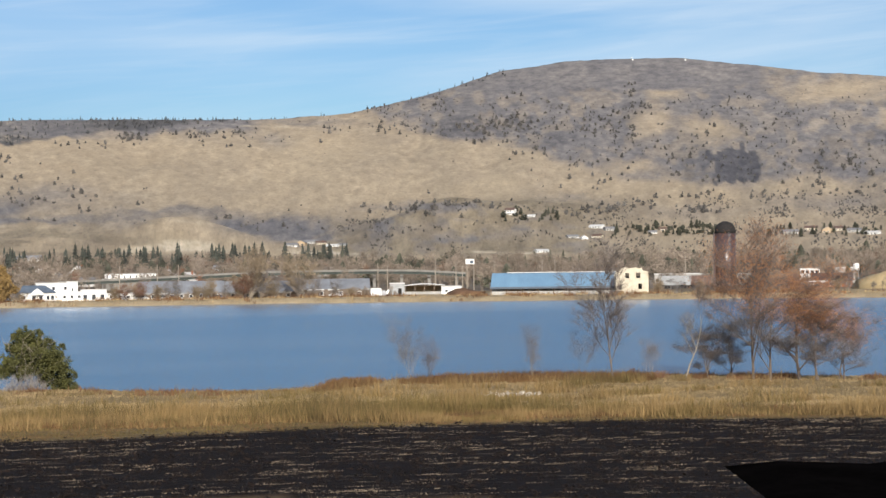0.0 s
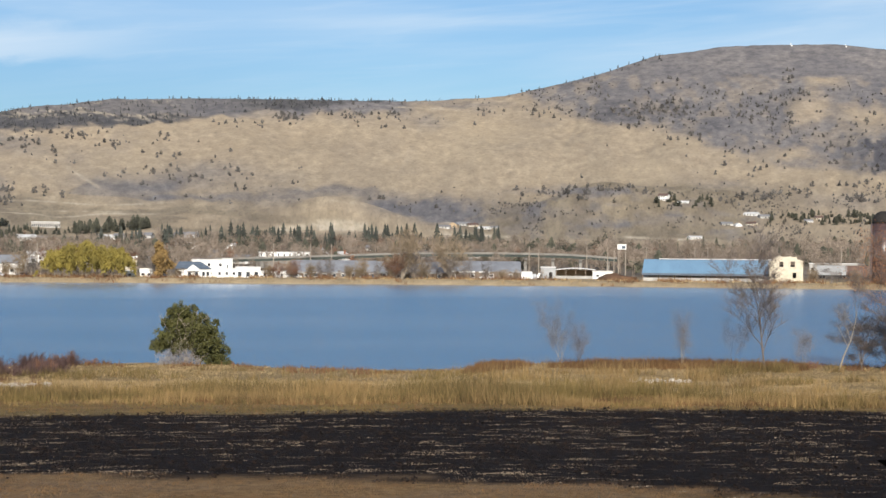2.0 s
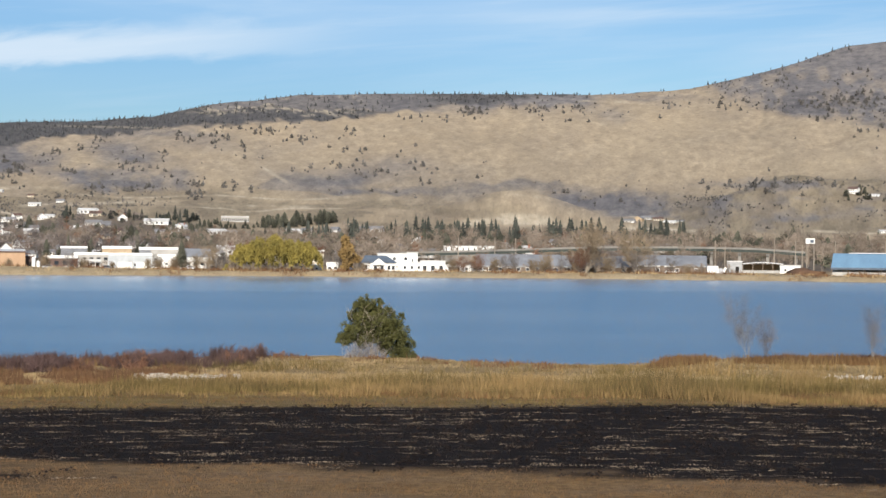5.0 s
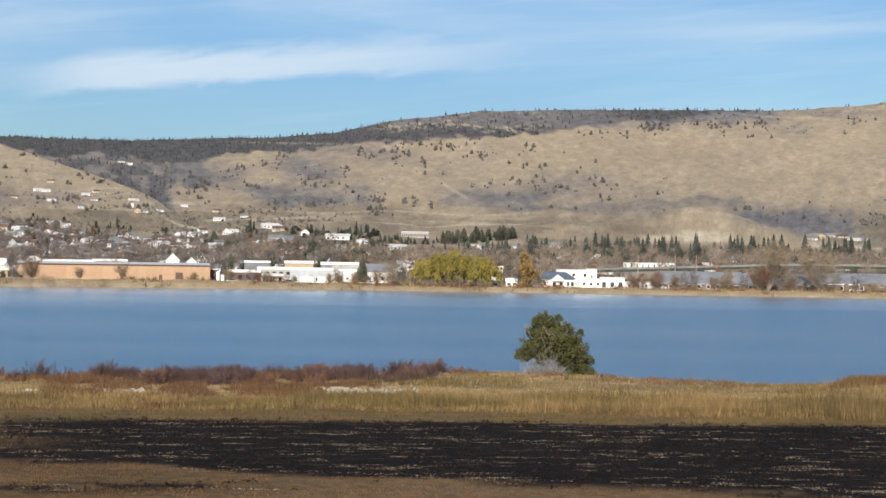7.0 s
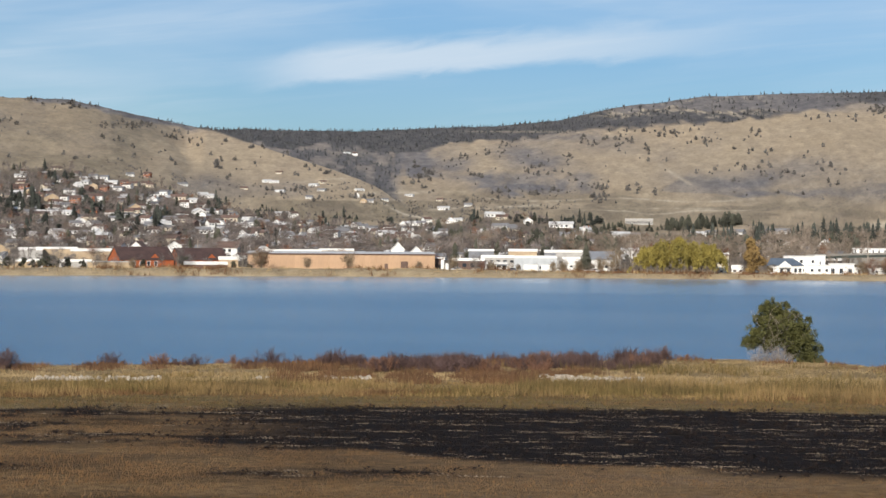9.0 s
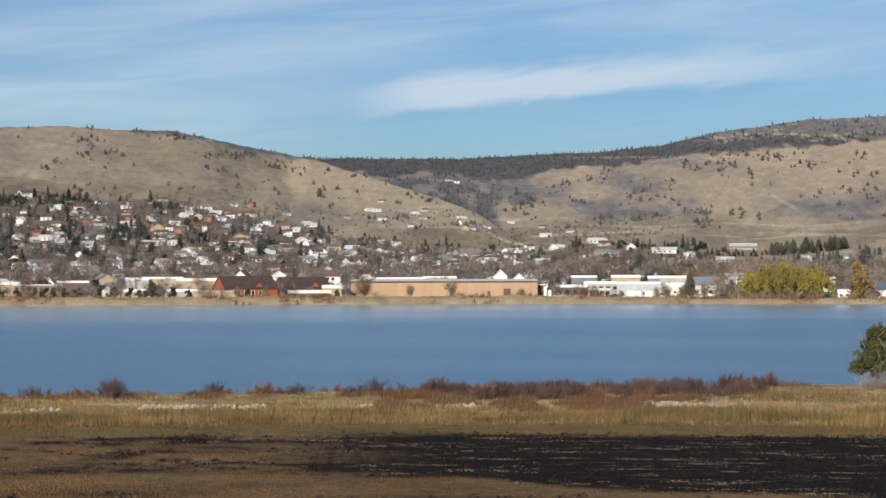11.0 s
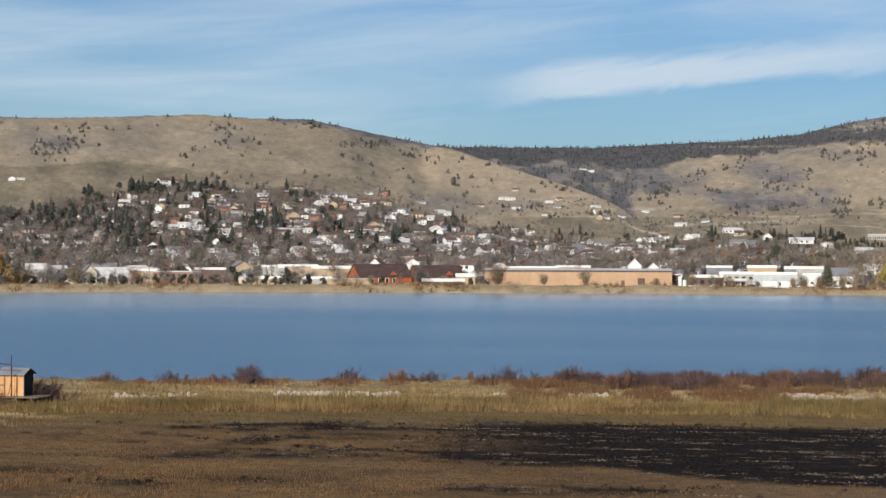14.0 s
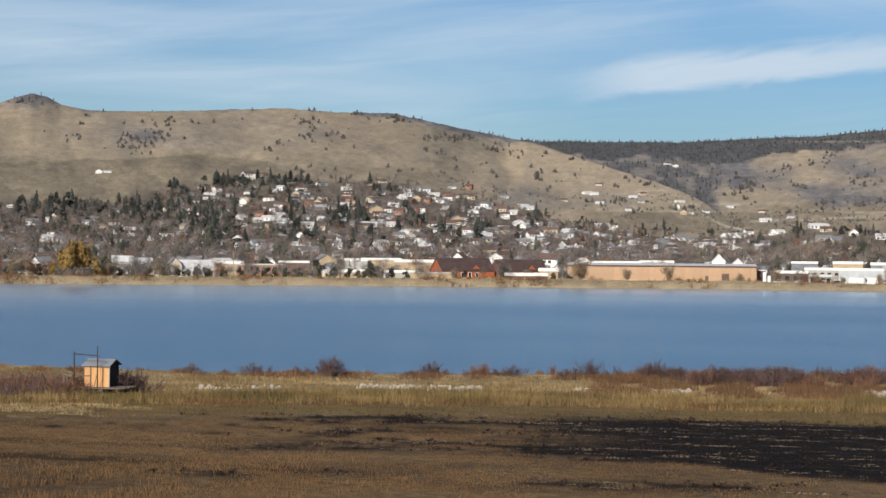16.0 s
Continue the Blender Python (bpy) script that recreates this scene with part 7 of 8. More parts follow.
BIG_HILL_GROVES_C = [
    (-29.06, 2.83, 0.32, 0.3, 12), (-28.13, 2.77, 0.22, 0.16, 8), (-29.73, 2.65, 0.16, 0.08, 4), (-28.07, 2.24, 0.48, 0.27, 12), (-27.14, 2.37, 0.38, 0.59, 12), (-26.25, 1.96, 0.43, 0.22, 10),
    (-27.02, 1.52, 0.27, 0.16, 6), (-25.04, 2.09, 0.27, 0.16, 5), (-24.58, 3.32, 0.54, 0.43, 10), (-23.73, 3.18, 0.32, 0.48, 9), (-28.3, 3.34, 0.27, 0.22, 6), (-29.38, 3.58, 0.75, 0.27, 8),
    (-29.41, 2.06, 0.7, 0.22, 10), (-28.74, 1.54, 1.4, 0.22, 14),
]
VALLEY_GROVES = [
    (6.12, 2.43, 0.09, 0.09, 1), (6.03, 2.66, 0.64, 0.14, 9), (5.25, 2.77, 0.5, 0.11, 7), (3.67, 2.23, 0.64, 0.21, 26), (4.71, 2.93, 0.23, 0.14, 8), (4.03, 2.66, 0.09, 0.05, 2),
    (2.73, 2.58, 0.27, 0.11, 5), (2.77, 2.09, 0.09, 0.07, 2), (2.42, 1.77, 0.09, 0.11, 2), (4.71, 1.52, 0.41, 0.18, 14), (3.94, 1.52, 0.27, 0.14, 8), (3.22, 1.59, 0.37, 0.07, 10),
    (1.79, 1.36, 0.55, 0.11, 16), (1.61, 1.62, 0.37, 0.08, 7), (0.81, 1.61, 0.27, 0.09, 6), (0.02, 1.47, 0.09, 0.05, 2), (0.28, 2.89, 0.09, 0.07, 2), (0.93, 2.73, 0.07, 0.05, 1),
]
VALLEY_GROVES_B = [
    (-0.31, 2.54, 0.07, 0.05, 1), (1.17, 2.92, 0.09, 0.05, 1), (2.06, 3.08, 0.46, 0.16, 16), (0.99, 3.21, 0.64, 0.11, 14), (-0.2, 3.33, 0.5, 0.16, 16), (-1.42, 3.1, 0.41, 0.11, 10),
    (7.25, 1.98, 0.5, 0.27, 40), (7.48, 2.34, 0.27, 0.09, 6), (5.53, 2.07, 0.6, 0.09, 10), (5.93, 1.25, 0.37, 0.09, 6), (7.07, 1.54, 0.14, 0.07, 3),
]
LEFT_HILL_GROVES = [
    (20.9, 3.94, 0.36, 0.16, 13), (20.32, 3.91, 0.09, 0.06, 1), (21.08, 3.53, 0.32, 0.16, 10), (21.74, 3.32, 0.18, 0.14, 5), (22.14, 3.16, 0.23, 0.11, 4), (21.94, 2.83, 0.11, 0.05, 2),
    (20.38, 3.11, 0.08, 0.05, 1), (20.19, 3.56, 0.32, 0.18, 8), (20.74, 3.33, 0.11, 0.05, 2), (19.68, 3.75, 0.07, 0.05, 1), (21.18, 2.48, 0.34, 0.09, 5), (20.43, 2.37, 0.11, 0.07, 2),
    (20.05, 2.45, 0.05, 0.04, 1), (18.46, 2.58, 0.07, 0.05, 1), (18.03, 2.44, 0.14, 0.07, 2), (17.62, 2.53, 0.14, 0.07, 2), (17.2, 3.12, 0.16, 0.07, 3), (16.75, 3.04, 0.2, 0.06, 4),
]
LEFT_HILL_GROVES_B = [
    (16.31, 2.86, 0.09, 0.07, 3), (16.25, 2.58, 0.07, 0.07, 2), (17.11, 3.55, 0.2, 0.14, 9), (16.41, 3.54, 0.59, 0.07, 12), (17.58, 3.59, 0.05, 0.05, 1), (16.38, 3.38, 0.07, 0.05, 1),
    (25.22, 3.93, 0.2, 0.09, 10), (24.51, 3.86, 0.09, 0.05, 2), (23.83, 3.9, 0.07, 0.03, 1), (24.74, 3.4, 0.11, 0.06, 2), (23.0, 3.98, 0.07, 0.04, 1), (18.26, 4.13, 0.64, 0.14, 26),
    (19.39, 4.24, 0.32, 0.04, 5), (20.73, 4.33, 0.96, 0.08, 8), (28.09, 3.33, 0.46, 0.19, 10), (27.84, 3.75, 0.24, 0.08, 3), (29.02, 3.53, 0.08, 0.07, 1), (26.22, 3.2, 0.67, 0.24, 40),
]
LEFT_HILL_GROVES_C = [
    (25.44, 3.64, 0.46, 0.24, 16), (27.71, 4.04, 0.22, 0.05, 2), (26.59, 3.77, 0.08, 0.05, 1), (24.46, 3.9, 0.11, 0.05, 1), (27.13, 2.99, 0.11, 0.06, 1), (24.75, 3.41, 0.08, 0.05, 1),
    (23.8, 3.94, 0.08, 0.05, 1), (29.23, 4.40, 0.62, 0.10, 7),
]
SPUR_GROVES = [
    (16.16, 3.49, 0.64, 0.11, 20), (14.89, 3.21, 0.73, 0.14, 16), (14.41, 2.98, 0.25, 0.18, 10), (15.02, 3.14, 0.14, 0.11, 5), (13.47, 3.03, 0.18, 0.09, 5), (12.63, 2.83, 0.11, 0.11, 4),
    (12.34, 2.85, 0.09, 0.05, 2), (12.36, 2.54, 0.07, 0.05, 1), (12.54, 2.33, 0.11, 0.07, 2), (11.63, 2.65, 0.11, 0.16, 6), (10.92, 2.27, 0.23, 0.09, 6), (13.88, 2.62, 0.09, 0.05, 1),
    (13.65, 2.26, 0.32, 0.09, 10), (13.65, 2.42, 0.14, 0.11, 5), (12.99, 2.19, 0.11, 0.07, 2), (13.36, 1.96, 0.11, 0.07, 3), (11.28, 2.04, 0.14, 0.05, 3), (16.27, 2.83, 0.07, 0.05, 1),
]
SPUR_GROVES_B = [
    (16.25, 2.56, 0.09, 0.05, 1), (15.7, 2.47, 0.09, 0.05, 1), (15.47, 2.68, 0.14, 0.07, 3), (15.11, 2.48, 0.09, 0.05, 1), (14.97, 2.31, 0.05, 0.03, 1), (14.47, 1.94, 0.09, 0.05, 1),
    (10.23, 2.09, 0.36, 0.09, 9), (13.24, 2.5, 0.09, 0.04, 2), (11.24, 1.56, 0.27, 0.07, 8), (10.6, 1.29, 0.18, 0.07, 5), (9.19, 1.34, 0.41, 0.07, 10), (11.97, 1.51, 0.27, 0.11, 6),
]
ja, je = [], []
for a, e, wa, we, n in MID_HILL_GROVES + MID_HILL_GROVES_B + MID_HILL_GROVES_C + BIG_HILL_GROVES + BIG_HILL_GROVES_B + BIG_HILL_GROVES_C + VALLEY_GROVES + VALLEY_GROVES_B + LEFT_HILL_GROVES + LEFT_HILL_GROVES_B + LEFT_HILL_GROVES_C + SPUR_GROVES + SPUR_GROVES_B:
    ja.append(a + wa * np.clip(rng.normal(0, 0.55, n), -1.3, 1.3))
    je.append(e + we * np.clip(rng.normal(0, 0.55, n), -1.3, 1.3) - 0.05)
ta = np.concatenate(ja)
tr = np.array([sight(a, e) for a, e in zip(ta, np.concatenate(je))])
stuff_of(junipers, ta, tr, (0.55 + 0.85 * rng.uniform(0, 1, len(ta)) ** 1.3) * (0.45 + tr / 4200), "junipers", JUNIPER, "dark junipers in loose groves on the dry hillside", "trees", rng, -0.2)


def speckle(a, r):
    m = cover_masks(a, r, -r * np.sin(np.radians(a)), r * np.cos(np.radians(a)))
    e = m["angle"]
    return np.clip(m["brush"], 0, 1) * (1 - step(e, 5.0, 5.4)) * step(rough_field(a * 2.2, e * 3.5, 98, 3), 0.40, 0.62) * (1 - 0.75 * step(a, -13, -11))


ta, tr = scattered(rng, 1500, -32, 10, 1500, 4000, speckle)
stuff_of(junipers, ta, tr, rng.uniform(0.25, 0.75, len(ta)) * (0.5 + tr / 5000), "hill_scrub", JUNIPER, "dark scrub dotted over the grey upper slopes", "shrubs", rng, -0.1)


def scrub_cover(a, r):
    e = np.degrees(np.arctan2(land(a, r) - EYE, r))
    thick = step(rough_field(a * 1.6, e * 5, 69, 3), 0.46, 0.62)
    return thick * step(e, 0.35, 0.5) * (1 - step(e, np.interp(a, [-31, -20, -17, -13], [1.9, 1.6, 1.9, 1.3]), np.interp(a, [-31, -20, -17, -13], [2.3, 1.9, 2.05, 1.5])))


ta, tr = scattered(rng, 1500, -31.5, -12.8, 1150, 1900, scrub_cover)
stuff_of(junipers, ta, tr, rng.uniform(0.14, 0.42, len(ta)), "sagebrush", JUNIPER, "low grey sagebrush on the knoll and its terraces", "shrubs", rng, -0.1)
ta, tr = scattered(rng, 500, 2.5, 14, 1420, 2300, lambda a, r: step(rough_field(a * 1.6, r / 60, 70, 3), 0.48, 0.62) * (1 - step(upslope(a, r), 0.25, 0.4)))
stuff_of(junipers, ta, tr, rng.uniform(0.16, 0.5, len(ta)), "valley_sagebrush", JUNIPER, "low grey sagebrush at the mouth of the valley", "shrubs", rng, -0.1)


def forest_cover(a, r):
    m = cover_masks(a, r, -r * np.sin(np.radians(a)), r * np.cos(np.radians(a)))
    return m["forest"] * (1 - 0.7 * step(a, 16, 17)) * (1 - 0.85 * (1 - step(a, -16, -14)))


ta, tr = scattered(rng, 3400, -33, 33, 1500, 4250, forest_cover)
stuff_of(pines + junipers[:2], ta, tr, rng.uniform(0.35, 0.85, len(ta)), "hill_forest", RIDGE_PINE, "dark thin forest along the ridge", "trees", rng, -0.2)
# single trees that stand up along the skyline
ta = np.concatenate([rng.uniform(-18.6, -14, 80), rng.uniform(-14, 1.5, 60), rng.uniform(1.5, 15.5, 300), rng.uniform(15.5, 31, 50)])
tr = ridge_r(ta) + rng.uniform(-60, 15, len(ta))
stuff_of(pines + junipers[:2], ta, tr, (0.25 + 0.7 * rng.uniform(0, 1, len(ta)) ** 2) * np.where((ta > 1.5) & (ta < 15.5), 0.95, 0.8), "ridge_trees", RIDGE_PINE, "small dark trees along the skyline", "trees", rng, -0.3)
for a in (-22.48, -24.12):
    r = float(ridge_r(a)) - 20
    root = thing("radio_mast", "small pale radio mast on the summit", "mast", at(a, r) @ Matrix.Diagonal((0.55, 0.55, 0.6, 1)), "masts on the summit")
    part("mast", Bag().tube((0, 0, -1), (0, 0, 9), 0.5, 0.35, 6), WHITE, root)
    part("dish", Bag().lathe([(0.2, 0), (1.6, 0.5), (1.7, 0.6)], 14).moved(pose(0, -0.6, 7.5, 90, 0, 0)), WHITE, root)
    part("cabin", Bag().box(1.0, 5.0, -1.5, 1.5, -0.5, 3.0), WHITE, root)


# ---- trees and bushes on the far bank ----
def leafy_tree(name, label, m, lobes, count, size, leaf, bark, height, seed, stretch=1.0, drop=0.0, stems=2, spread=0.5, group=""):
    r = random.Random(seed)
    root = thing(name, label, "tree", m, group)
    ln, tips = branch_lines(r, height, spread, 3, stems, 0, 0.25, 5)
    part("trunk", wood_bag(ln), bark, root)
    crown = new("crown", soup("crown", leaf_tris(r, lobes, count, size, stretch, 0.35, drop), leaf))
    crown.parent = root
    return root


def lobes_of(seed, w, h, n=9, low=0.25):
    r = random.Random(seed)
    return [(r.uniform(-.33, .33) * w, r.uniform(-.3, .3) * w, h * (low + (0.9 - low) * (i + 0.5) / n), w * r.uniform(.15, .27), w * r.uniform(.15, .27), h * r.uniform(.10, .19)) for i in range(n)]


def drooping(seed, w, h):
    """Narrow hanging sheaves under a broad, uneven top."""
    r = random.Random(seed)
    out = []
    for k in range(46):
        x, y = r.gauss(0, 0.24) * w, r.gauss(0, 0.2) * w
        top = 1.12 * h * (1 - 0.9 * (x / w) ** 2 * 2.2) * r.uniform(0.78, 1.0)
        drop = top * r.uniform(0.35, 0.8)
        out.append((x, y, max(top - drop / 2, drop / 2 + 0.3), w * r.uniform(0.05, 0.09), w * r.uniform(0.05, 0.09), drop / 2))
    return out


for a, w, h, s in ((0.25, 9.5, 8.6, 1), (-0.20, 10.5, 10.6, 2), (-0.72, 11.0, 11.4, 3), (-1.25, 10.5, 10.4, 5), (-1.70, 9.5, 9.2, 6)):
    leafy_tree("willow", "broad yellow willow at the water's edge", at(a, 595, -0.2), drooping(s, w, h), 5200, 0.27, WILLOW, BARK_PALE, h * 0.85, s, 3.4, 1.3, 3, 0.6, "willows on the far bank")
leafy_tree("willow", "yellow willow at the lake's edge", at(28.0, 596, -0.2), drooping(9, 13.5, 11.0), 5600, 0.38, GOLD, BARK_PALE, 9, 9, 3.4, 1.3, 4, 0.8, "willows on the far bank")
leafy_tree("poplar", "narrow orange-gold tree at the water's edge", at(-3.03, 595, -0.2), lobes_of(4, 7.4, 11.8, 12, 0.12), 3000, 0.5, AMBER, BARK, 9, 4, 1.4, 0.2, 2, 0.35)
r4 = random.Random(44)
root = thing("conifer", "dark conifer among the white stores", "tree", at(2.17, 612))
part("trunk", Bag().tube((0, 0, -0.2), (0, 0, 8), 0.25, 0.06, 6), BARK, root)
new("crown", soup("crown", conifer_tris(r4, 10.2, 3.2, 14, 12), NEEDLE)).parent = root


def shore_tree(seed, height, mat, label, twigs=900):
    r = random.Random(seed)
    root = thing("bare_tree", label, "tree", None, "bare trees on the far bank")
    ln, tips = branch_lines(r, height, 0.9, 3, 4, 0, 0.05, 6)
    part("trunk", wood_bag(ln, 4, 0.03), BARK_PALE if seed % 2 else BARK, root)
    crown = new("crown", soup("crown", twig_tris(r, tips, twigs, 1.3, 0.04, 0.0, 0.35), mat))
    crown.parent = root
    return root


KINDS = [shore_tree(21, 7.5, TWIG, "bare grey-brown tree on the far bank"), shore_tree(22, 6.0, TWIG_RED, "bare russet tree on the far bank"), shore_tree(23, 8.5, TWIG, "tall bare tree on the far bank"), shore_tree(24, 4.0, TWIG_TAN, "low ochre bush-like tree on the far bank"), shore_tree(25, 8.6, TWIG_TAN, "broad ochre bare willow on the far bank", 2400)]
spots = [(5.6, 0, .7), (5.15, 3, .8), (3.2, 3, .7), (2.9, 0, .6), (1.3, 4, .8), (0.95, 0, .8), (6.3, 3, .9), (4.3, 3, .5), (-7.9, 0, .7), (-8.8, 3, .9), (-9.7, 0, .6), (-13.1, 0, .7), (-6.3, 3, .9), (-2.75, 0, .8),
         (-10.2, 4, 0.8), (-10.5, 4, 1.7), (-11.15, 4, 0.6), (-12.05, 4, 1.5), (-7.05, 4, 0.55), (12.4, 4, .8), (29.6, 4, .7), (26.9, 4, .6), (-26.0, 4, .5), (-28.6, 4, .6), (-7.1, 1, .9), (-7.6, 3, 1), (-9.1, 3, .8), (-10.3, 1, 1.2), (-10.8, 2, 1.1), (-11.3, 2, 1), (-12.0, 0, .9), (-12.5, 0, .8), (-13.6, 3, .7), (-23.2, 3, 1), (-24.5, 3, .9), (-26.3, 1, .8), (-27.3, 1, .9), (-29.0, 0, .8),
         (12.3, 1, 1.05), (12.9, 0, .9), (10.9, 3, .8), (9.6, 3, 1.1), (7.4, 3, .7), (2.4, 3, .9), (1.7, 3, 1.0), (2.9, 3, .7), (-6.6, 1, .8), (-3.5, 3, .6), (16.3, 3, .7), (14.9, 0, .9), (18.6, 0, .9), (19.9, 2, .8), (21.7, 0, .9), (22.7, 0, .9),
         (23.7, 1, .8), (26.9, 0, .9), (27.4, 1, .9), (28.9, 1, .8), (29.4, 1, .9), (29.9, 3, 1.1), (26.2, 0, .9), (25.5, 3, 1.1), (30.4, 1, 1)]
for i, (a, k, s) in enumerate(spots):
    m = at(a, rng.uniform(597, 604), -0.1, rng.uniform(0, 360)) @ Matrix.Diagonal((s, s, s, 1))
    copy_thing(KINDS[k], m)
for k, (a, s) in enumerate(((-8.2, .8), (5.4, .5), (17.4, .8), (20.9, .7), (-9.2, .7))):
    KINDS[k].matrix_basis = at(a, 601, -0.1, 40 * k) @ Matrix.Diagonal((s, s, s, 1))
for a, s in ((20.5, .5), (20.0, .55), (19.1, .5), (18.7, .6), (21.2, .5), (15.9, .45), (14.75, .6), (24.0, .5), (23.0, .45), (18.9, .45), (19.6, .5), (21.6, .5), (25.3, .6), (26.3, .55), (27.1, .5), (29.2, .6), (30.0, .7), (24.6, .4), (22.2, .5), (17.8, .4), (16.5, .4), (18.3, .5), (19.3, .4), (20.2, .45), (21.0, .4), (21.9, .5), (22.5, .4), (23.5, .5), (24.3, .5), (24.9, .45), (25.8, .5), (26.7, .45), (13.2, .4), (12.7, .3)):
    root = thing("evergreen_bush", "dark green bushy evergreen by the shore road", "bush", at(a, rng.uniform(608, 618)) @ Matrix.Diagonal((s, s, s, 1)), "evergreens on the far bank")
    lb = lobes_of(int(a * 10), 6.5, 8.0, 7, 0.12)
    new("crown", soup("crown", leaf_tris(random.Random(int(a * 7)), lb, 420, 0.9, 1.2, 0.3), NEEDLE)).parent = root
    part("trunk", Bag().tube((0, 0, -0.2), (0, 0, 4), 0.2, 0.05, 5), BARK, root)


# ---- blades ----
def tufts(name, a, r, height, width, blades, mat, label, category, seed, spread=0.25, lean=0.35, along=1.0):
    g = np.random.RandomState(seed)
    n = len(a)
    x, y, z = -r * np.sin(np.radians(a)), r * np.cos(np.radians(a)), land(a, r)
    base = np.stack([x, y, z - 0.03], -1)[:, None, :].repeat(blades, 1)
    base = base + np.stack([g.normal(0, spread * along, (n, blades)), g.normal(0, spread, (n, blades)), np.zeros((n, blades))], -1)
    h = np.asarray(height)[:, None] * g.uniform(0.55, 1.15, (n, blades))
    th = g.uniform(0, math.pi, (n, blades))
    side = np.stack([np.cos(th), np.sin(th), np.zeros_like(th)], -1) * (width * g.uniform(0.6, 1.4, (n, blades)))[..., None]
    tip = base + np.stack([g.normal(0, lean, (n, blades)) * h, g.normal(0, lean, (n, blades)) * h, h], -1)
    tri = np.stack([base - side, base + side, tip], 2).reshape(-1, 3, 3)
    return tagged(new(name, soup(name, tri, mat)), label, category, kind="stuff")


g = np.random.RandomState(31)
fa, fr = scattered(g, 2800, -32, 32, 587, 605, lambda a, r: 0.2 + 0.8 * step(rough_field(a * 2.4, r / 5, 78), 0.4, 0.6))
tufts("bank_grass", fa, fr, g.uniform(0.3, 1.0, len(fa)) * (0.5 + rough_field(fa * 2.4, fr / 5, 78)), 0.10, 4, STRAW_PALE, "dry golden grass on the far bank", "grass", 1, 0.5)
fa, fr = scattered(g, 3600, -32, 32, 588, 604, lambda a, r: step(rough_field(a * 1.7, r / 6, 77), 0.48, 0.62))
tufts("bank_reeds", fa, fr, g.uniform(0.5, 1.9, len(fa)), 0.10, 4, RUSSET, "brown brush on the far bank", "grass", 2, 0.5)


# ---- the near shore ----
def strip(a, r):
    return np.interp(a, SHORE_AT, SHORE_R) - r          # metres to the water


def low_at_water(a, r):
    return 0.3 + 0.7 * step(strip(a, r), 3, 16)


def spread(a, r, sx, sy, seed):
    return rough_field(-r * np.sin(np.radians(a)) / sx, r * np.cos(np.radians(a)) / sy, seed)


def reed_belt(a, r):
    start = field_edge(a) + np.interp(a, [-30, -18, -8, 0, 30], [1, 2, 5, 8, 7]) + 5 * (spread(a, r, 5, 9, 79) - 0.5)
    return step(r, start, start + 4) * (1 - step(r, 140, 147)) + 0.30 * step(r, 146, 150) * step(strip(a, r), 1, 4) * step(spread(a, r, 5, 3, 84), 0.52, 0.62)


fa, fr = scattered(g, 15000, -33, 33, 129, 186, lambda a, r: reed_belt(a, r) * (0.25 + 0.75 * step(spread(a, r, 8, 6, 81), 0.40, 0.60)) * (1 - 0.55 * step(a, -11, -3)))
tufts("shore_grass", fa, fr, np.interp(fa, [-12, -4, 3], [1.45, 1.05, 0.8]) * g.uniform(0.28, 0.72, len(fa)) * (0.25 + 1.9 * step(spread(fa, fr, 7, 4, 85), 0.28, 0.75)) * low_at_water(fa, fr), 0.024, 6, STRAW, "tall golden dry grass along the shore", "grass", 3, 0.2, 0.28)
fa, fr = scattered(g, 13000, -33, 33, 129, 186, lambda a, r: reed_belt(a, r) * (0.15 + 0.85 * step(spread(a, r, 9, 5, 83), 0.42, 0.60)))
tufts("shore_reeds", fa, fr, np.interp(fa, [-12, -4, 3], [1.45, 1.05, 0.8]) * g.uniform(0.25, 0.68, len(fa)) * (0.25 + 1.9 * step(spread(fa, fr, 9, 4, 86), 0.28, 0.75)) * low_at_water(fa, fr), 0.024, 6, REED, "olive-brown reeds along the shore", "reeds", 4, 0.2, 0.28)
fa, fr = scattered(g, 30000, -33, 33, 144, 186, lambda a, r: step(r, 144, 150) * step(strip(a, r), 0.5, 3) * (0.25 + 0.75 * step(spread(a, r, 10, 4, 87), 0.42, 0.6)))
tufts("bleached_grass", fa, fr, g.uniform(0.06, 0.2, len(fa)) * (0.5 + spread(fa, fr, 4, 3, 88)), 0.035, 4, STRAW_PALE, "low bleached pale grass mats", "grass", 5, 0.2, 0.6)
fa, fr = scattered(g, 16000, -33, 33, 117, 140, lambda a, r: step(r, field_edge(a) - 2, field_edge(a) + 1) * (1 - step(r, field_edge(a) + 9, field_edge(a) + 12)))
tufts("rim_grass", fa, fr, g.uniform(0.05, 0.2, len(fa)) * (0.4 + 1.2 * spread(fa, fr, 6, 3, 76)), 0.03, 4, REED, "short dry grass at the edge of the field", "grass", 15, 0.2, 0.6)
fa, fr = scattered(g, 4200, -33, 33, 150, 186, lambda a, r: step(strip(a, r), 0, 2) * (1 - step(strip(a, r), 6, 11)) * step(rough_field(a * 1.5, r / 9, 89), 0.42, 0.6) * (1 - 0.6 * step(a, -14, -10) * (1 - step(a, 0, 3))))
tufts("dark_reeds", fa, fr, g.uniform(0.25, 0.6, len(fa)), 0.045, 5, RUSSET, "dark brown reeds at the water's edge", "reeds", 6, 0.3, 0.3)


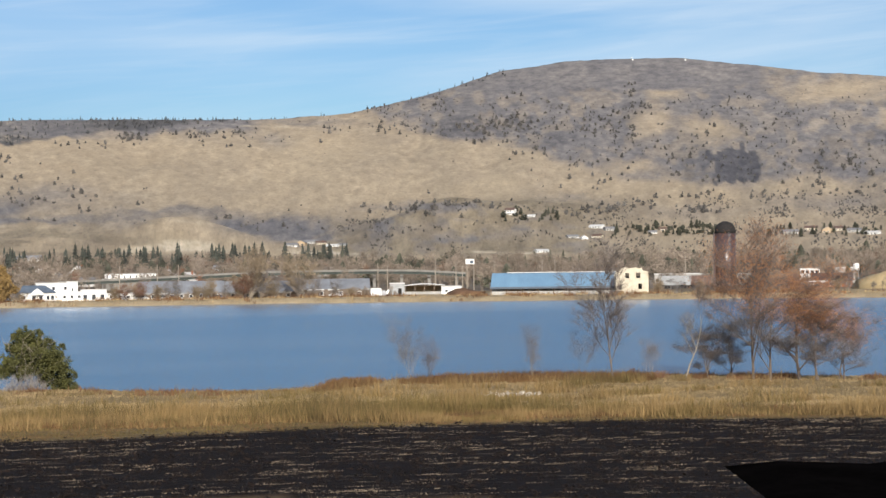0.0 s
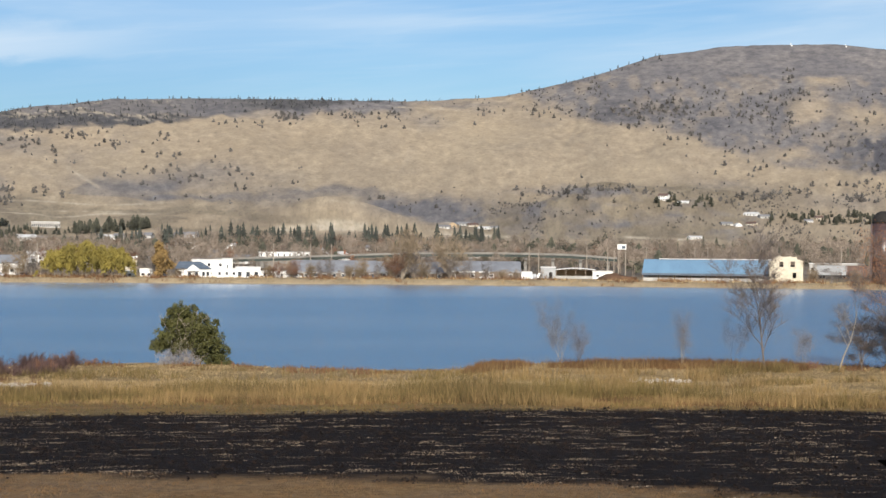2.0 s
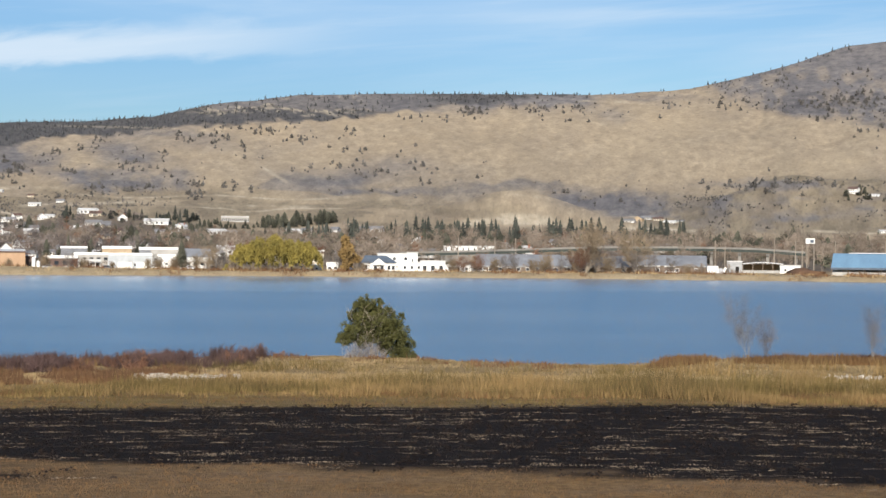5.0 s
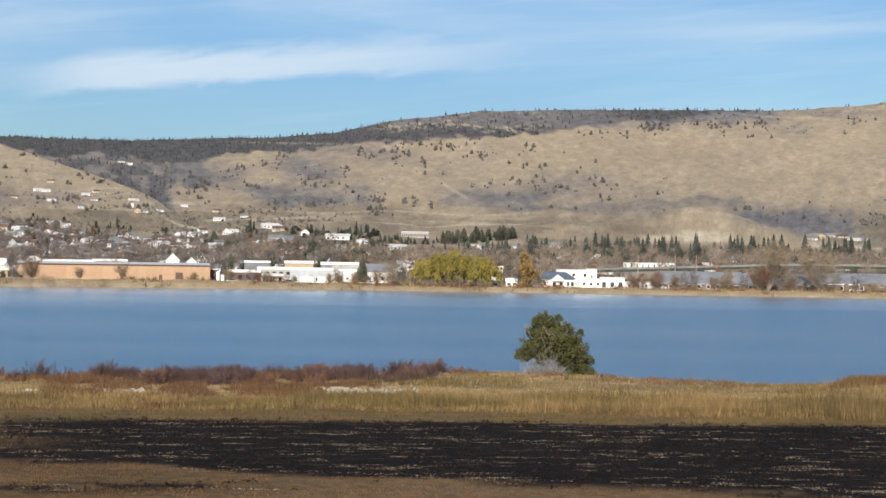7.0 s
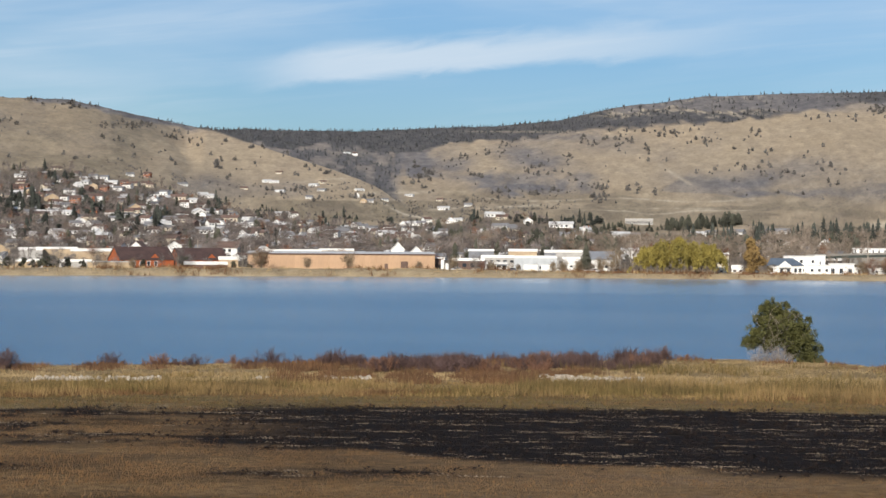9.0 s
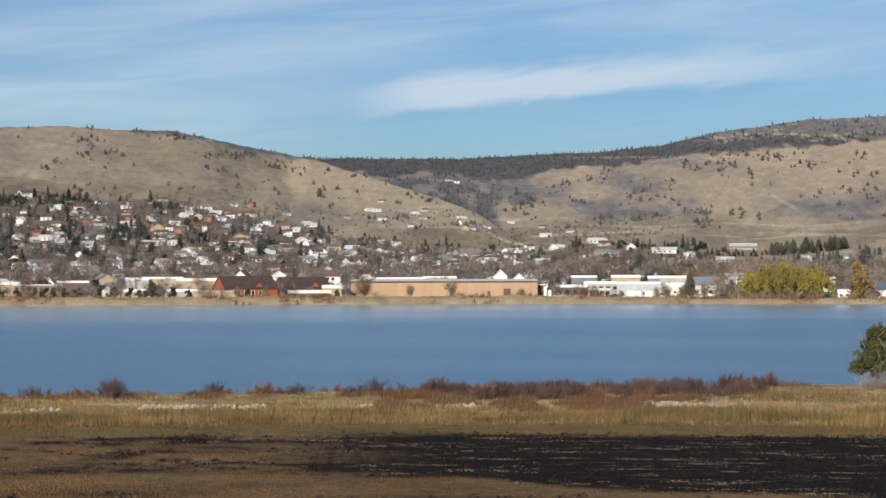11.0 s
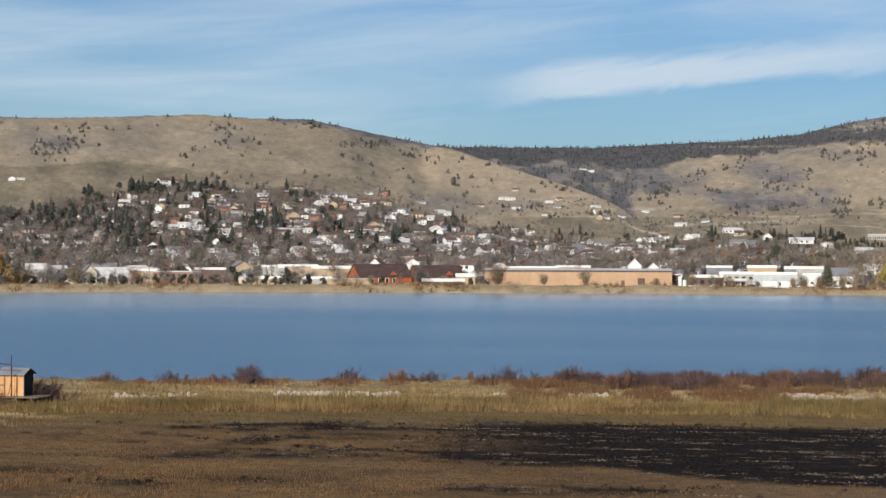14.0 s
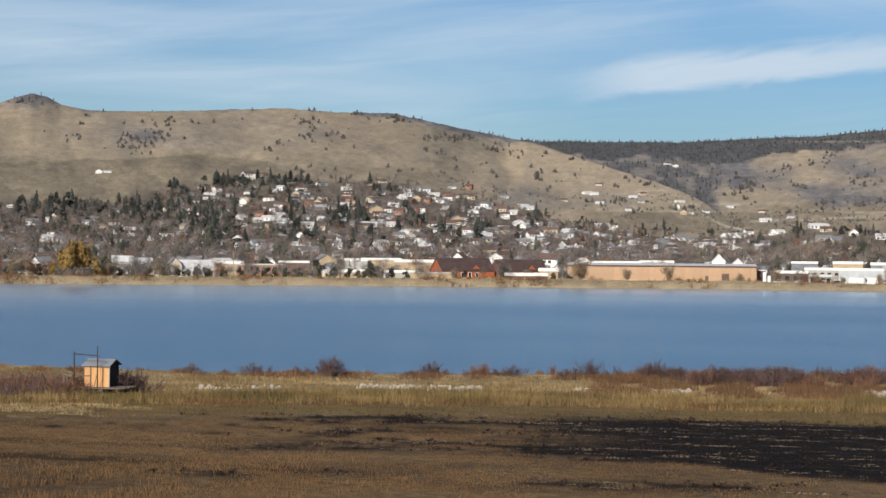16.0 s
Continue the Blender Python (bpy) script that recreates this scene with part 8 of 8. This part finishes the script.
fa, fr = scattered(g, 2000, 24.0, 32, 121, 134, lambda a, r: step(a + 3 * (spread(a, r, 5, 3, 71) - 0.5), 25.2, 27.8) * step(spread(a, r, 6, 2, 75), 0.38, 0.58))
tufts("path_grass", fa, fr, g.uniform(0.06, 0.22, len(fa)), 0.035, 4, STRAW_PALE, "pale yellow grass below the hut", "grass", 16, 0.2, 0.4)


fa, fr = scattered(g, 11000, -33, 26, 146, 156, lambda a, r: step(spread(a, r, 14, 2.2, 73), 0.46, 0.58))
tufts("pale_strip", fa, fr, g.uniform(0.1, 0.32, len(fa)), 0.035, 4, STRAW_PALE, "bleached pale grass strip behind the reeds", "grass", 17, 0.2, 0.4)
fa, fr = scattered(g, 8000, -33, 33, 124, 146, lambda a, r: reed_belt(a, r) * (1 - step(r, field_edge(a) + 12, field_edge(a) + 16)) * step(spread(a, r, 6, 3, 72), 0.44, 0.58))
tufts("dark_tussocks", fa, fr, g.uniform(0.15, 0.5, len(fa)), 0.03, 4, WEED, "dark brown tussocks among the reeds", "grass", 18, 0.2, 0.3)


# bleached stones lying in low rows
def stone_row(a0, a1, r0, r1, count, seed):
    q = random.Random(seed)
    root = thing("stone_row", "low row of bleached white stones in the grass", "stones", None, "stone rows")
    shapes = [Bag().lump((0, 0, 0), (0.26, 0.2, 0.17), q, 0.35).mesh("stone", STONE) for _ in range(5)]
    for k in range(count):
        a, r = q.uniform(a0, a1), q.uniform(r0, r1)
        ob = new("stone", shapes[k % 5])
        ob.parent = root
        s = q.uniform(0.35, 0.95)
        ob.matrix_basis = at(a, r, 0.07, q.uniform(0, 360)) @ Matrix.Diagonal((s * 1.3, s, s * 1.25, 1))


stone_row(0.33, 3.68, 147.5, 152.5, 230, 1)
stone_row(11.5, 12.6, 148.5, 150.5, 14, 2)
stone_row(8.9, 10.3, 148.0, 150.5, 40, 3)
stone_row(15.4, 19.3, 147.5, 151.0, 110, 4)
stone_row(21.6, 24.3, 147.5, 150.5, 34, 5)
stone_row(-17.4, -19.6, 157.0, 160.0, 36, 6)


fa, fr = scattered(g, 3600, -23, -12.5, 160, 184, lambda a, r: step(strip(a, r), 1, 3) * (1 - step(strip(a, r), 9, 13)) * step(rough_field(a * 0.9, r / 9, 94), 0.30, 0.5))
tufts("shore_brush", fa, fr, g.uniform(0.35, 0.9, len(fa)), 0.03, 5, WEED, "dark olive-brown brush along the water", "brush", 21, 0.3, 0.3)


# ---- bushes of the near shore ----
def shrub(seed, height, width, mat, label, stems=24, twigs=900):
    q = random.Random(seed)
    root = thing("shrub", label, "shrub", None, "shrubs along the near shore")
    tips, tri = [], []
    for k in range(stems):
        x, y = q.gauss(0, .26) * width, q.gauss(0, .24) * width
        p = Vector((x * 0.75, y * 0.75, -0.1))
        d = Vector((x * 0.8 / height + q.uniform(-.25, .25), y * 0.6 / height + q.uniform(-.25, .25), 1)).normalized()
        pts = [p]
        L = height * q.uniform(0.5, 1.0) * (1 - 0.35 * min(1, abs(x) / (0.5 * width)))
        for i in range(3):
            d = (d + Vector((q.uniform(-.25, .25), q.uniform(-.25, .25), 0))).normalized()
            nx = pts[-1] + d * L / 3
            s = Vector((0.02, 0, 0))
            tri += [(tuple(pts[-1] - s), tuple(pts[-1] + s), tuple(nx + s * 0.7)), (tuple(pts[-1] - s), tuple(nx + s * 0.7), tuple(nx - s * 0.7))]
            pts.append(nx)
        tips.append((pts, d, L))
    tri += twig_tris(q, tips, twigs, 0.45, 0.017, 0, 0.09)
    crown = new("crown", soup("crown", tri, mat))
    crown.parent = root
    return root


SHRUBS = [shrub(51, 1.9, 2.8, SHRUB_RED, "dark red leafless shrub at the water's edge"), shrub(52, 1.4, 3.2, SHRUB_RED, "low dark red leafless shrub"),
          shrub(53, 1.6, 2.6, TWIG_RED, "russet leafless shrub at the shore"), shrub(54, 2.1, 4.2, SHRUB_RED, "large dark leafless shrub at the water's edge", 40, 2000), shrub(55, 2.0, 3.4, TWIG_RED, "rust-brown leafless shrub by the hut")]
where = [(24.5, 1, .8), (22.5, 1, .9), (20.24, 3, 1.0), (16.96, 0, .8), (15.45, 2, .9), (14.48, 1, .9), (12.1, 0, 1.0), (10.07, 0, 1.0), (12.7, 1, .7), (17.6, 1, .5), (21.3, 2, .5), (23.4, 1, .5)]
q = random.Random(61)
for k in range(44):
    where.append((q.uniform(-0.6, 9.6), q.choice([0, 1, 2, 0, 1]), q.uniform(0.65, 1.05)))
where += [(-1.2, 1, .5), (-0.9, 2, .5), (6.0, 3, .8), (8.3, 3, .7), (2.0, 3, .7), (27.9, 4, 1.0), (28.6, 4, 1.1), (29.3, 4, 1.1), (30.1, 4, 1.0), (26.35, 3, 1.0), (26.6, 0, 1.15), (28.1, 2, 1.1), (-18.0, 1, .6), (-19.3, 1, .7), (-20.4, 1, .7), (-16.6, 1, .6), (-22.3, 2, .7), (-23.2, 2, .6)]
for i, (a, k, s) in enumerate(where):
    shore = float(np.interp(a, SHORE_AT, SHORE_R))
    r = shore - q.uniform(2, 7) - (q.uniform(0, 10) if 0 < a < 9 else 0) - (30 if a > 27.6 else 0) - (27 if 26 < a < 27 else 0)
    m = at(a, r, -0.05, q.uniform(0, 360)) @ Matrix.Diagonal((s, s, s, 1))
    copy_thing(SHRUBS[k], m)
for k, a in enumerate((18.5, 11.2, 13.4, 26.62, 27.75)):
    SHRUBS[k].matrix_basis = at(a, 170 if k < 3 else 143.6, -0.05, 60 * k)
fa, fr = scattered(g, 2600, -0.6, 10.5, 164, 178, lambda a, r: step(strip(a, r), 0.5, 2) * step(rough_field(a * 2.2, r / 5, 91), 0.46, 0.60) * (1 - step(-a, -2, 0.6)))
tufts("red_brush", fa, fr, g.uniform(0.6, 1.25, len(fa)), 0.022, 5, SHRUB_RED, "dense dark red leafless brush along the water", "brush", 7, 0.25, 0.2)
fa, fr = scattered(g, 1500, 25.6, 32, 140, 156, lambda a, r: step(a + 2 * (spread(a, r, 3, 3, 70) - 0.5), 27.5, 28.2) * step(spread(a, r, 4, 3, 68), 0.36, 0.55) + 0.5 * (1 - step(np.abs(a - 26.4), 0.2, 0.45)) * step(r, 142, 143) * (1 - step(r, 146, 148)))
tufts("hut_brush", fa, fr, g.uniform(0.5, 1.35, len(fa)), 0.022, 6, SHRUB_RED, "dense dark leafless brush behind the hut", "brush", 19, 0.25, 0.3)
fa, fr = scattered(g, 4200, 0.6, 12.0, 143, 166, lambda a, r: step(strip(a, r), 3, 6) * step(rough_field(a * 1.1, r / 7, 93), 0.42, 0.58))
tufts("russet_brush", fa, fr, g.uniform(0.3, 0.75, len(fa)), 0.026, 5, RUSSET, "russet dry brush in the shore grass", "brush", 8, 0.25, 0.2)


# ---- the bushy evergreen on the near shore ----
def shore_pine():
    q = random.Random(71)
    root = thing("shore_pine", "bushy olive-green evergreen with grey bare lower twigs", "tree", at(-3.87, 178, -1.40))
    ln, tips = branch_lines(q, 6.4, 0.75, 3, 4, 0, 0.15, 6)
    part("trunk", wood_bag(ln, 6), BARK_PALE, root)
    lobes = []
    for px, pz, rr in ((-1.0, 6.2, 1.15), (0.0, 5.9, 1.0), (-1.9, 5.3, 1.05), (-0.6, 5.0, 1.5), (0.7, 4.6, 1.3), (1.9, 4.6, 1.1), (-2.1, 3.9, 1.25), (-0.5, 3.7, 1.4), (1.1, 3.3, 1.5), (2.4, 3.4, 1.1),
                       (-2.9, 3.0, 0.75), (3.0, 2.4, 0.85), (2.2, 1.9, 1.2), (3.2, 1.3, 0.8), (2.6, 0.8, 0.9), (0.9, 2.2, 0.9), (-1.2, 2.9, 0.9), (-3.3, 3.1, .45), (1.1, 5.6, .6), (-1.6, 6.4, .55)):
        lobes.append((px, q.uniform(-0.9, 0.9), pz, rr, rr * 1.1, rr * 0.82))
    crown = new("crown", soup("crown", leaf_tris(q, [(l[0], l[1], l[2], l[3] * 0.80, l[4] * 0.80, l[5] * 0.92) for l in lobes], 17000, 0.10, 2.6, 0.15), PINE_LEAF))
    crown.parent = root
    tufty = []
    for l in lobes:
        for _ in range(15):
            u = Vector((q.gauss(0, 1), q.gauss(0, 1), abs(q.gauss(0, 1)))).normalized()
            tufty.append((l[0] + u.x * l[3] * 1.05, l[1] + u.y * l[4] * 1.05, l[2] + u.z * l[5] * 1.25, 0.16, 0.16, 0.34))
    outer = new("outer_crown", soup("outer_crown", leaf_tris(q, tufty, 8000, 0.10, 2.6, 0.1), PINE_LEAF))
    outer.parent = root
    low = [([Vector((q.uniform(-3.2, 1.2), q.uniform(-1, 1), 0.1)), Vector((q.uniform(-3.4, 1.4), q.uniform(-1.6, 0.6), q.uniform(1.4, 3.6)))], Vector((0, 0, 1)), 1) for _ in range(70)]
    tw = new("underbrush", soup("underbrush", twig_tris(q, low, 4200, 0.5, 0.013, 0, 0.14), TWIG_GREY))
    tw.parent = root
    tagged(tw, "grey bare lower twigs")


shore_pine()


# ---- bare trees at the right end of the near shore ----
def near_tree(label, m, seed, height, spread, stems, lean, twigs, bark, twig, leaves=None, first=0.25, splits=7, name="bare_tree", width=0.008, tl=0.55, slim=0.8, rise=0.05):
    q = random.Random(seed)
    root = thing(name, label, "tree", m, "bare trees on the near shore")
    ln, tips = branch_lines(q, height, spread, 4, stems, lean, first, splits, 0.16, rise)
    part("trunk", wood_bag([(p, e, a * slim, b * slim, v) for p, e, a, b, v in ln], 7, 0.0028 if slim < 0.3 else 0.0), bark, root)
    tw = new("crown", soup("crown", twig_tris(q, tips, int(twigs * 2.4), tl, width, 0.05, 0.2), twig))
    tw.parent = root
    if leaves:
        count, low = leaves
        high = [t for t in tips if t[0][-1].z > low]
        lf = []
        for _ in range(int(count * 3.4)):
            pts, d, L = q.choice(high)
            p = pts[q.randrange(1, len(pts))] + Vector((q.gauss(0, .8), q.gauss(0, .8), q.gauss(0, .6)))
            a = Vector((q.gauss(0, 1), q.gauss(0, 1), q.gauss(0, 1))).normalized()
            b = a.orthogonal().normalized()
            s = q.uniform(0.025, 0.05)
            lf.append((tuple(p - b * s), tuple(p + b * s), tuple(p + a * s * 2)))
        ob = new("foliage", soup("foliage", lf, RUST))
        ob.parent = root
        tagged(ob, "last rust-coloured leaves")
    return root


near_tree("slender bare tree with an open grey-brown crown", at(-21.78, 178), 81, 10.4, 0.42, 1, -0.03, 2600, BARK, TWIG_NEAR, None, 0.16, 11, slim=0.7)
near_tree("pale leaning bare trunk with broken limbs", at(-24.0, 179), 82, 7.8, 0.4, 1, 0.2, 500, BARK_PALE, TWIG_NEAR, None, 0.35, 5)
near_tree("dark many-stemmed bare tree over the water", at(-24.75, 181), 83, 5.4, 1.2, 3, 0.06, 3000, BARK, TWIG_NEAR, None, 0.15, 6)
near_tree("low dark bare tree with limbs close to the water", at(-25.45, 182), 94, 5.8, 1.1, 2, 0.0, 2600, BARK, TWIG_NEAR, None, 0.12, 7)
near_tree("tall bare tree with rust-coloured leaves in its top", at(-26.1, 178), 84, 12.2, 0.55, 1, 0.02, 2600, BARK, TWIG_NEAR, (2300, 6.8), 0.10, 11)
near_tree("tall slim bare tree with rust-coloured leaves", at(-26.62, 177), 85, 11.4, 0.55, 1, 0.0, 2300, BARK, TWIG_NEAR, (2000, 6.4), 0.10, 10)
near_tree("stout dark bare tree with a broad rust-coloured crown", at(-27.5, 178), 86, 10.4, 0.95, 1, 0.0, 4200, BARK, TWIG_NEAR, (3000, 5.8), 0.10, 12, slim=1.15)
near_tree("many-stemmed bare tree with spreading limbs", at(-28.0, 177), 87, 8.0, 1.1, 2, 0.05, 3600, BARK, TWIG_NEAR, (1600, 4.6), 0.10, 8)
near_tree("broad bare tree with spreading dark limbs", at(-28.75, 179), 88, 7.0, 1.1, 2, 0.0, 2400, BARK, TWIG_NEAR, (1100, 3.5), 0.10, 7)
near_tree("thin bare sapling by the water", at(-15.4, 179), 89, 5.4, 0.35, 3, 0.0, 1700, BARK_PALE, TWIG_SAP, None, 0.1, 7, "bare_sapling", 0.0055, 0.5, 0.16, 0.2)
near_tree("thin dark sapling by the water", at(-16.0, 179), 90, 3.6, 0.35, 3, 0.08, 900, BARK, TWIG_NEAR, None, 0.1, 6, "bare_sapling", 0.006, 0.5, 0.2, 0.2)
near_tree("faint bare sapling behind the grass", at(-19.2, 179), 91, 4.2, 0.35, 3, 0.0, 1100, BARK_PALE, TWIG_SAP, None, 0.1, 6, "bare_sapling", 0.0055, 0.5, 0.14, 0.2)
near_tree("low bare sapling beside the slender tree", at(-20.7, 179), 92, 4.2, 0.5, 2, 0.28, 900, BARK, TWIG_NEAR, None, 0.35, 5, "bare_sapling", 0.006, 0.5, 0.16, 0.1)
near_tree("low bare sapling in the shore grass", at(-22.9, 179), 93, 3.4, 0.35, 3, 0.1, 836, BARK_PALE, TWIG_SAP, None, 0.1, 5, "bare_sapling", 0.0055, 0.5, 0.14, 0.2)


# ---- the hut on its deck ----
def hut():
    m = at(27.36, 141, 0.0, -25) @ Matrix.Diagonal((0.94, 0.94, 0.94, 1))
    root = thing("hut", "orange plywood hut with grey metal roof on raised deck", "hut", m)
    z = 0.72
    w, d, h, rh = 2.15, 1.9, 1.75, 0.42
    x0, x1 = -w / 2, w / 2
    # shell and gable are near-black: the shade of the unlit sides is painted in
    fl = Bag().prism([(x0, z), (x1, z), (x1, z + h), (x0, z + h)], 0.06, d)
    part("shell", fl, SHADE_IN, root, "hut walls in near-black that carries the shade of their unlit sides")
    gab = Bag().prism([(-d / 2, 0), (d / 2, 0), (0, rh)], x0, x1).moved(pose(0, d / 2 + 0.03, z + h, 0, 0, 90))
    part("gable", gab, SHADE_IN, root)
    part("front_panel", Bag().box(x0 + 0.62, x1, -0.02, 0.055, z, z + h), PLY, root)
    door = part("door", Bag().box(x0 + 0.02, x0 + 0.50, -0.02, 0.055, z + 0.02, z + h - 0.04), PLY, root)
    part("rail", Bag().box(x0 + 0.02, x0 + 0.50, -0.05, -0.022, z + 0.82, z + 0.92), WOOD, door)
    part("hinge", Bag().box(x0 + 0.46, x0 + 0.52, -0.04, -0.022, z + 1.3, z + 1.36), GALV, door)
    part("door_post", Bag().box(x0 + 0.51, x0 + 0.61, -0.06, 0.055, z, z + h), WOOD, root)
    for k in range(3):
        x = x0 + 1.0 + 0.38 * k
        part("batten", Bag().box(x, x + 0.035, -0.045, -0.022, z, z + h), PLY, root)
    part("corner_board", Bag().box(x1, x1 + 0.06, -0.03, 0.08, z, z + h), GALV, root)
    for s, y0, y1 in ((1, -0.25, d / 2 + 0.03), (2, d / 2 + 0.03, d + 0.25)):
        za, zb = (z + h - 0.08, z + h + rh) if s == 1 else (z + h + rh, z + h - 0.08)
        part("roof", Bag().hexa([(x0 - 0.15, y0, za), (x1 + 0.2, y0, za), (x1 + 0.2, y1, zb), (x0 - 0.15, y1, zb), (x0 - 0.15, y0, za + 0.06), (x1 + 0.2, y0, za + 0.06), (x1 + 0.2, y1, zb + 0.06), (x0 - 0.15, y1, zb + 0.06)]), ROOF_LEAD, root)
    for k in range(14):
        y = -1.0 + k * 0.235
        part("deck_board", Bag().box(-1.95, 2.55 + 0.12 * math.sin(k * 2.3), y, y + 0.20, z - 0.07, z - 0.005), WOOD, root)
    for x in (-1.7, -0.4, 0.9, 2.2):
        part("joist", Bag().box(x - 0.06, x + 0.06, -1.0, 2.2, z - 0.24, z - 0.075), WOOD, root)
        for y in (-0.8, 1.9):
            part("stilt", Bag().tube((x, y, -0.4), (x + 0.04, y, z - 0.24), 0.08, 0.07, 7), WOOD, root)
    part("brace", Bag().tube((-1.7, -0.85, 0.1), (0.9, -0.85, z - 0.2), 0.045, 0.045, 5), WOOD, root)
    frame_ = thing("pole_frame", "thin dark pole frame standing round the hut's front", "frame", m)
    for x, top in ((-1.62, 3.55), (0.42, 3.40)):
        part("upright", Bag().tube((x, -0.75, z), (x, -0.75, top), 0.055, 0.05, 6), BARK_DARK, frame_)
    part("top_rail", Bag().tube((-1.62, -0.75, 3.40), (0.42, -0.75, 3.28), 0.045, 0.045, 6), BARK_DARK, frame_)
    part("mast", Bag().tube((-0.05, 0.2, z + h), (-0.02, 0.2, 4.0), 0.045, 0.035, 6), BARK_DARK, frame_)
    part("strut", Bag().tube((0.42, -0.75, 1.9), (0.1, -0.75, z), 0.025, 0.025, 6), BARK_DARK, frame_)
    stand = thing("side_stand", "weathered wooden stand beside the hut", "stand", m)
    part("top", Bag().box(-2.75, -1.9, -0.5, 0.1, 1.62, 1.70), WOOD, stand)
    for x in (-2.68, -1.98):
        part("leg", Bag().box(x - 0.05, x + 0.05, -0.4, -0.3, -0.2, 1.62), WOOD, stand)


hut()

# ---- a stand-in shaped as a black car beside the viewpoint, its nose in view ----
def near_stand_in():
    # the car is made up for an unidentified dark shape close by
    root = thing("black_car", "car-shaped stand-in for an unidentified unlit dark shape close by", "car", pose(2.985, 6.068, float(land(-25.9, 6.76)) - 0.012, 0, 0, -17))
    body = [(0.0, 0.965), (0.03, 0.945), (0.20, 0.83), (0.26, 0.40), (0.20, 0.30), (4.2, 0.30), (4.3, 0.95), (3.5, 1.08), (2.9, 1.45), (1.9, 1.47), (1.35, 1.06), (0.60, 0.97), (0.22, 0.985)]
    part("body", Bag().prism(body, -0.85, 0.85), BLACK, root)
    part("side_window", Bag().prism([(1.45, 1.12), (3.2, 1.12), (2.8, 1.38), (1.95, 1.40)], -0.87, -0.853), GLASS, root)
    for x in (0.85, 3.45):
        for y in (-0.8, 0.6):
            part("wheel", Bag().lathe([(0.32, 0), (0.32, 0.2)], 18).moved(pose(x, y + 0.2, 0.30, 90, 0, 0)), BLACK, root)


# almost no colour, so that the sunlit side still looks unlit
BLACK = material("unlit_black", (0.0035, 0.003, 0.003), (0.0015, 0.0013, 0.0013), 3.0, 0.9, spec=0.0)
near_stand_in()

# ---- the field ----
fa, fr = scattered(g, 2600, -33, 33, 70, 133, lambda a, r: cover_masks(a, r, -r * np.sin(np.radians(a)), r * np.cos(np.radians(a)))["ploughed"] * step(rough_field(-r * np.sin(np.radians(a)) / 4.5, r / 0.8, 95, 3), 0.50, 0.66))
tufts("straw_stubble", fa, fr, g.uniform(0.035, 0.10, len(fa)), 0.055, 18, STUBBLE, "pale straw stubble lying in the ploughed soil", "stubble", 9, 0.07, 0.9, 5.0)
fa, fr = scattered(g, 38000, -33, 33, 76, 136, lambda a, r: (1 - cover_masks(a, r, -r * np.sin(np.radians(a)), r * np.cos(np.radians(a)))["ploughed"]) * step(rough_field(-r * np.sin(np.radians(a)) / 3, r / 2, 97), 0.3, 0.6))
tufts("field_weeds", fa, fr, g.uniform(0.06, 0.17, len(fa)) * (1 + 0.6 * step(fa, 12, 20) * (1 - step(fr, 88, 104))) * (1 + 0.9 * step(fa, 24, 27) * (1 - step(fr, 86, 96))), 0.020, 4, WEED, "short brown dry weeds on the field", "weeds", 10, 0.15, 0.3)


# clods that the plough turned up
def clods():
    q = np.random.RandomState(5)
    ca, cr = scattered(q, 5200, -32, 28, 82, 130, lambda a, r: cover_masks(a, r, -r * np.sin(np.radians(a)), r * np.cos(np.radians(a)))["ploughed"])
    lump = []
    for k in range(4):
        b = Bag().lump((0, 0, 0), (0.22, 0.16, 0.13), random.Random(k), 0.5)
        v = np.array(b.v)
        lump.append(v[np.array(b.f)][::4])
    stuff_of(lump, ca, cr, q.uniform(0.5, 1.3, len(ca)), "soil_clods", SOIL, "dark clods of ploughed soil", "clods", q)


SOIL = material("dark_ploughed_soil", (0.022, 0.0135, 0.010), (0.009, 0.0056, 0.0045), 1.5, 0.95, 0.5, vary=0.3)
clods()
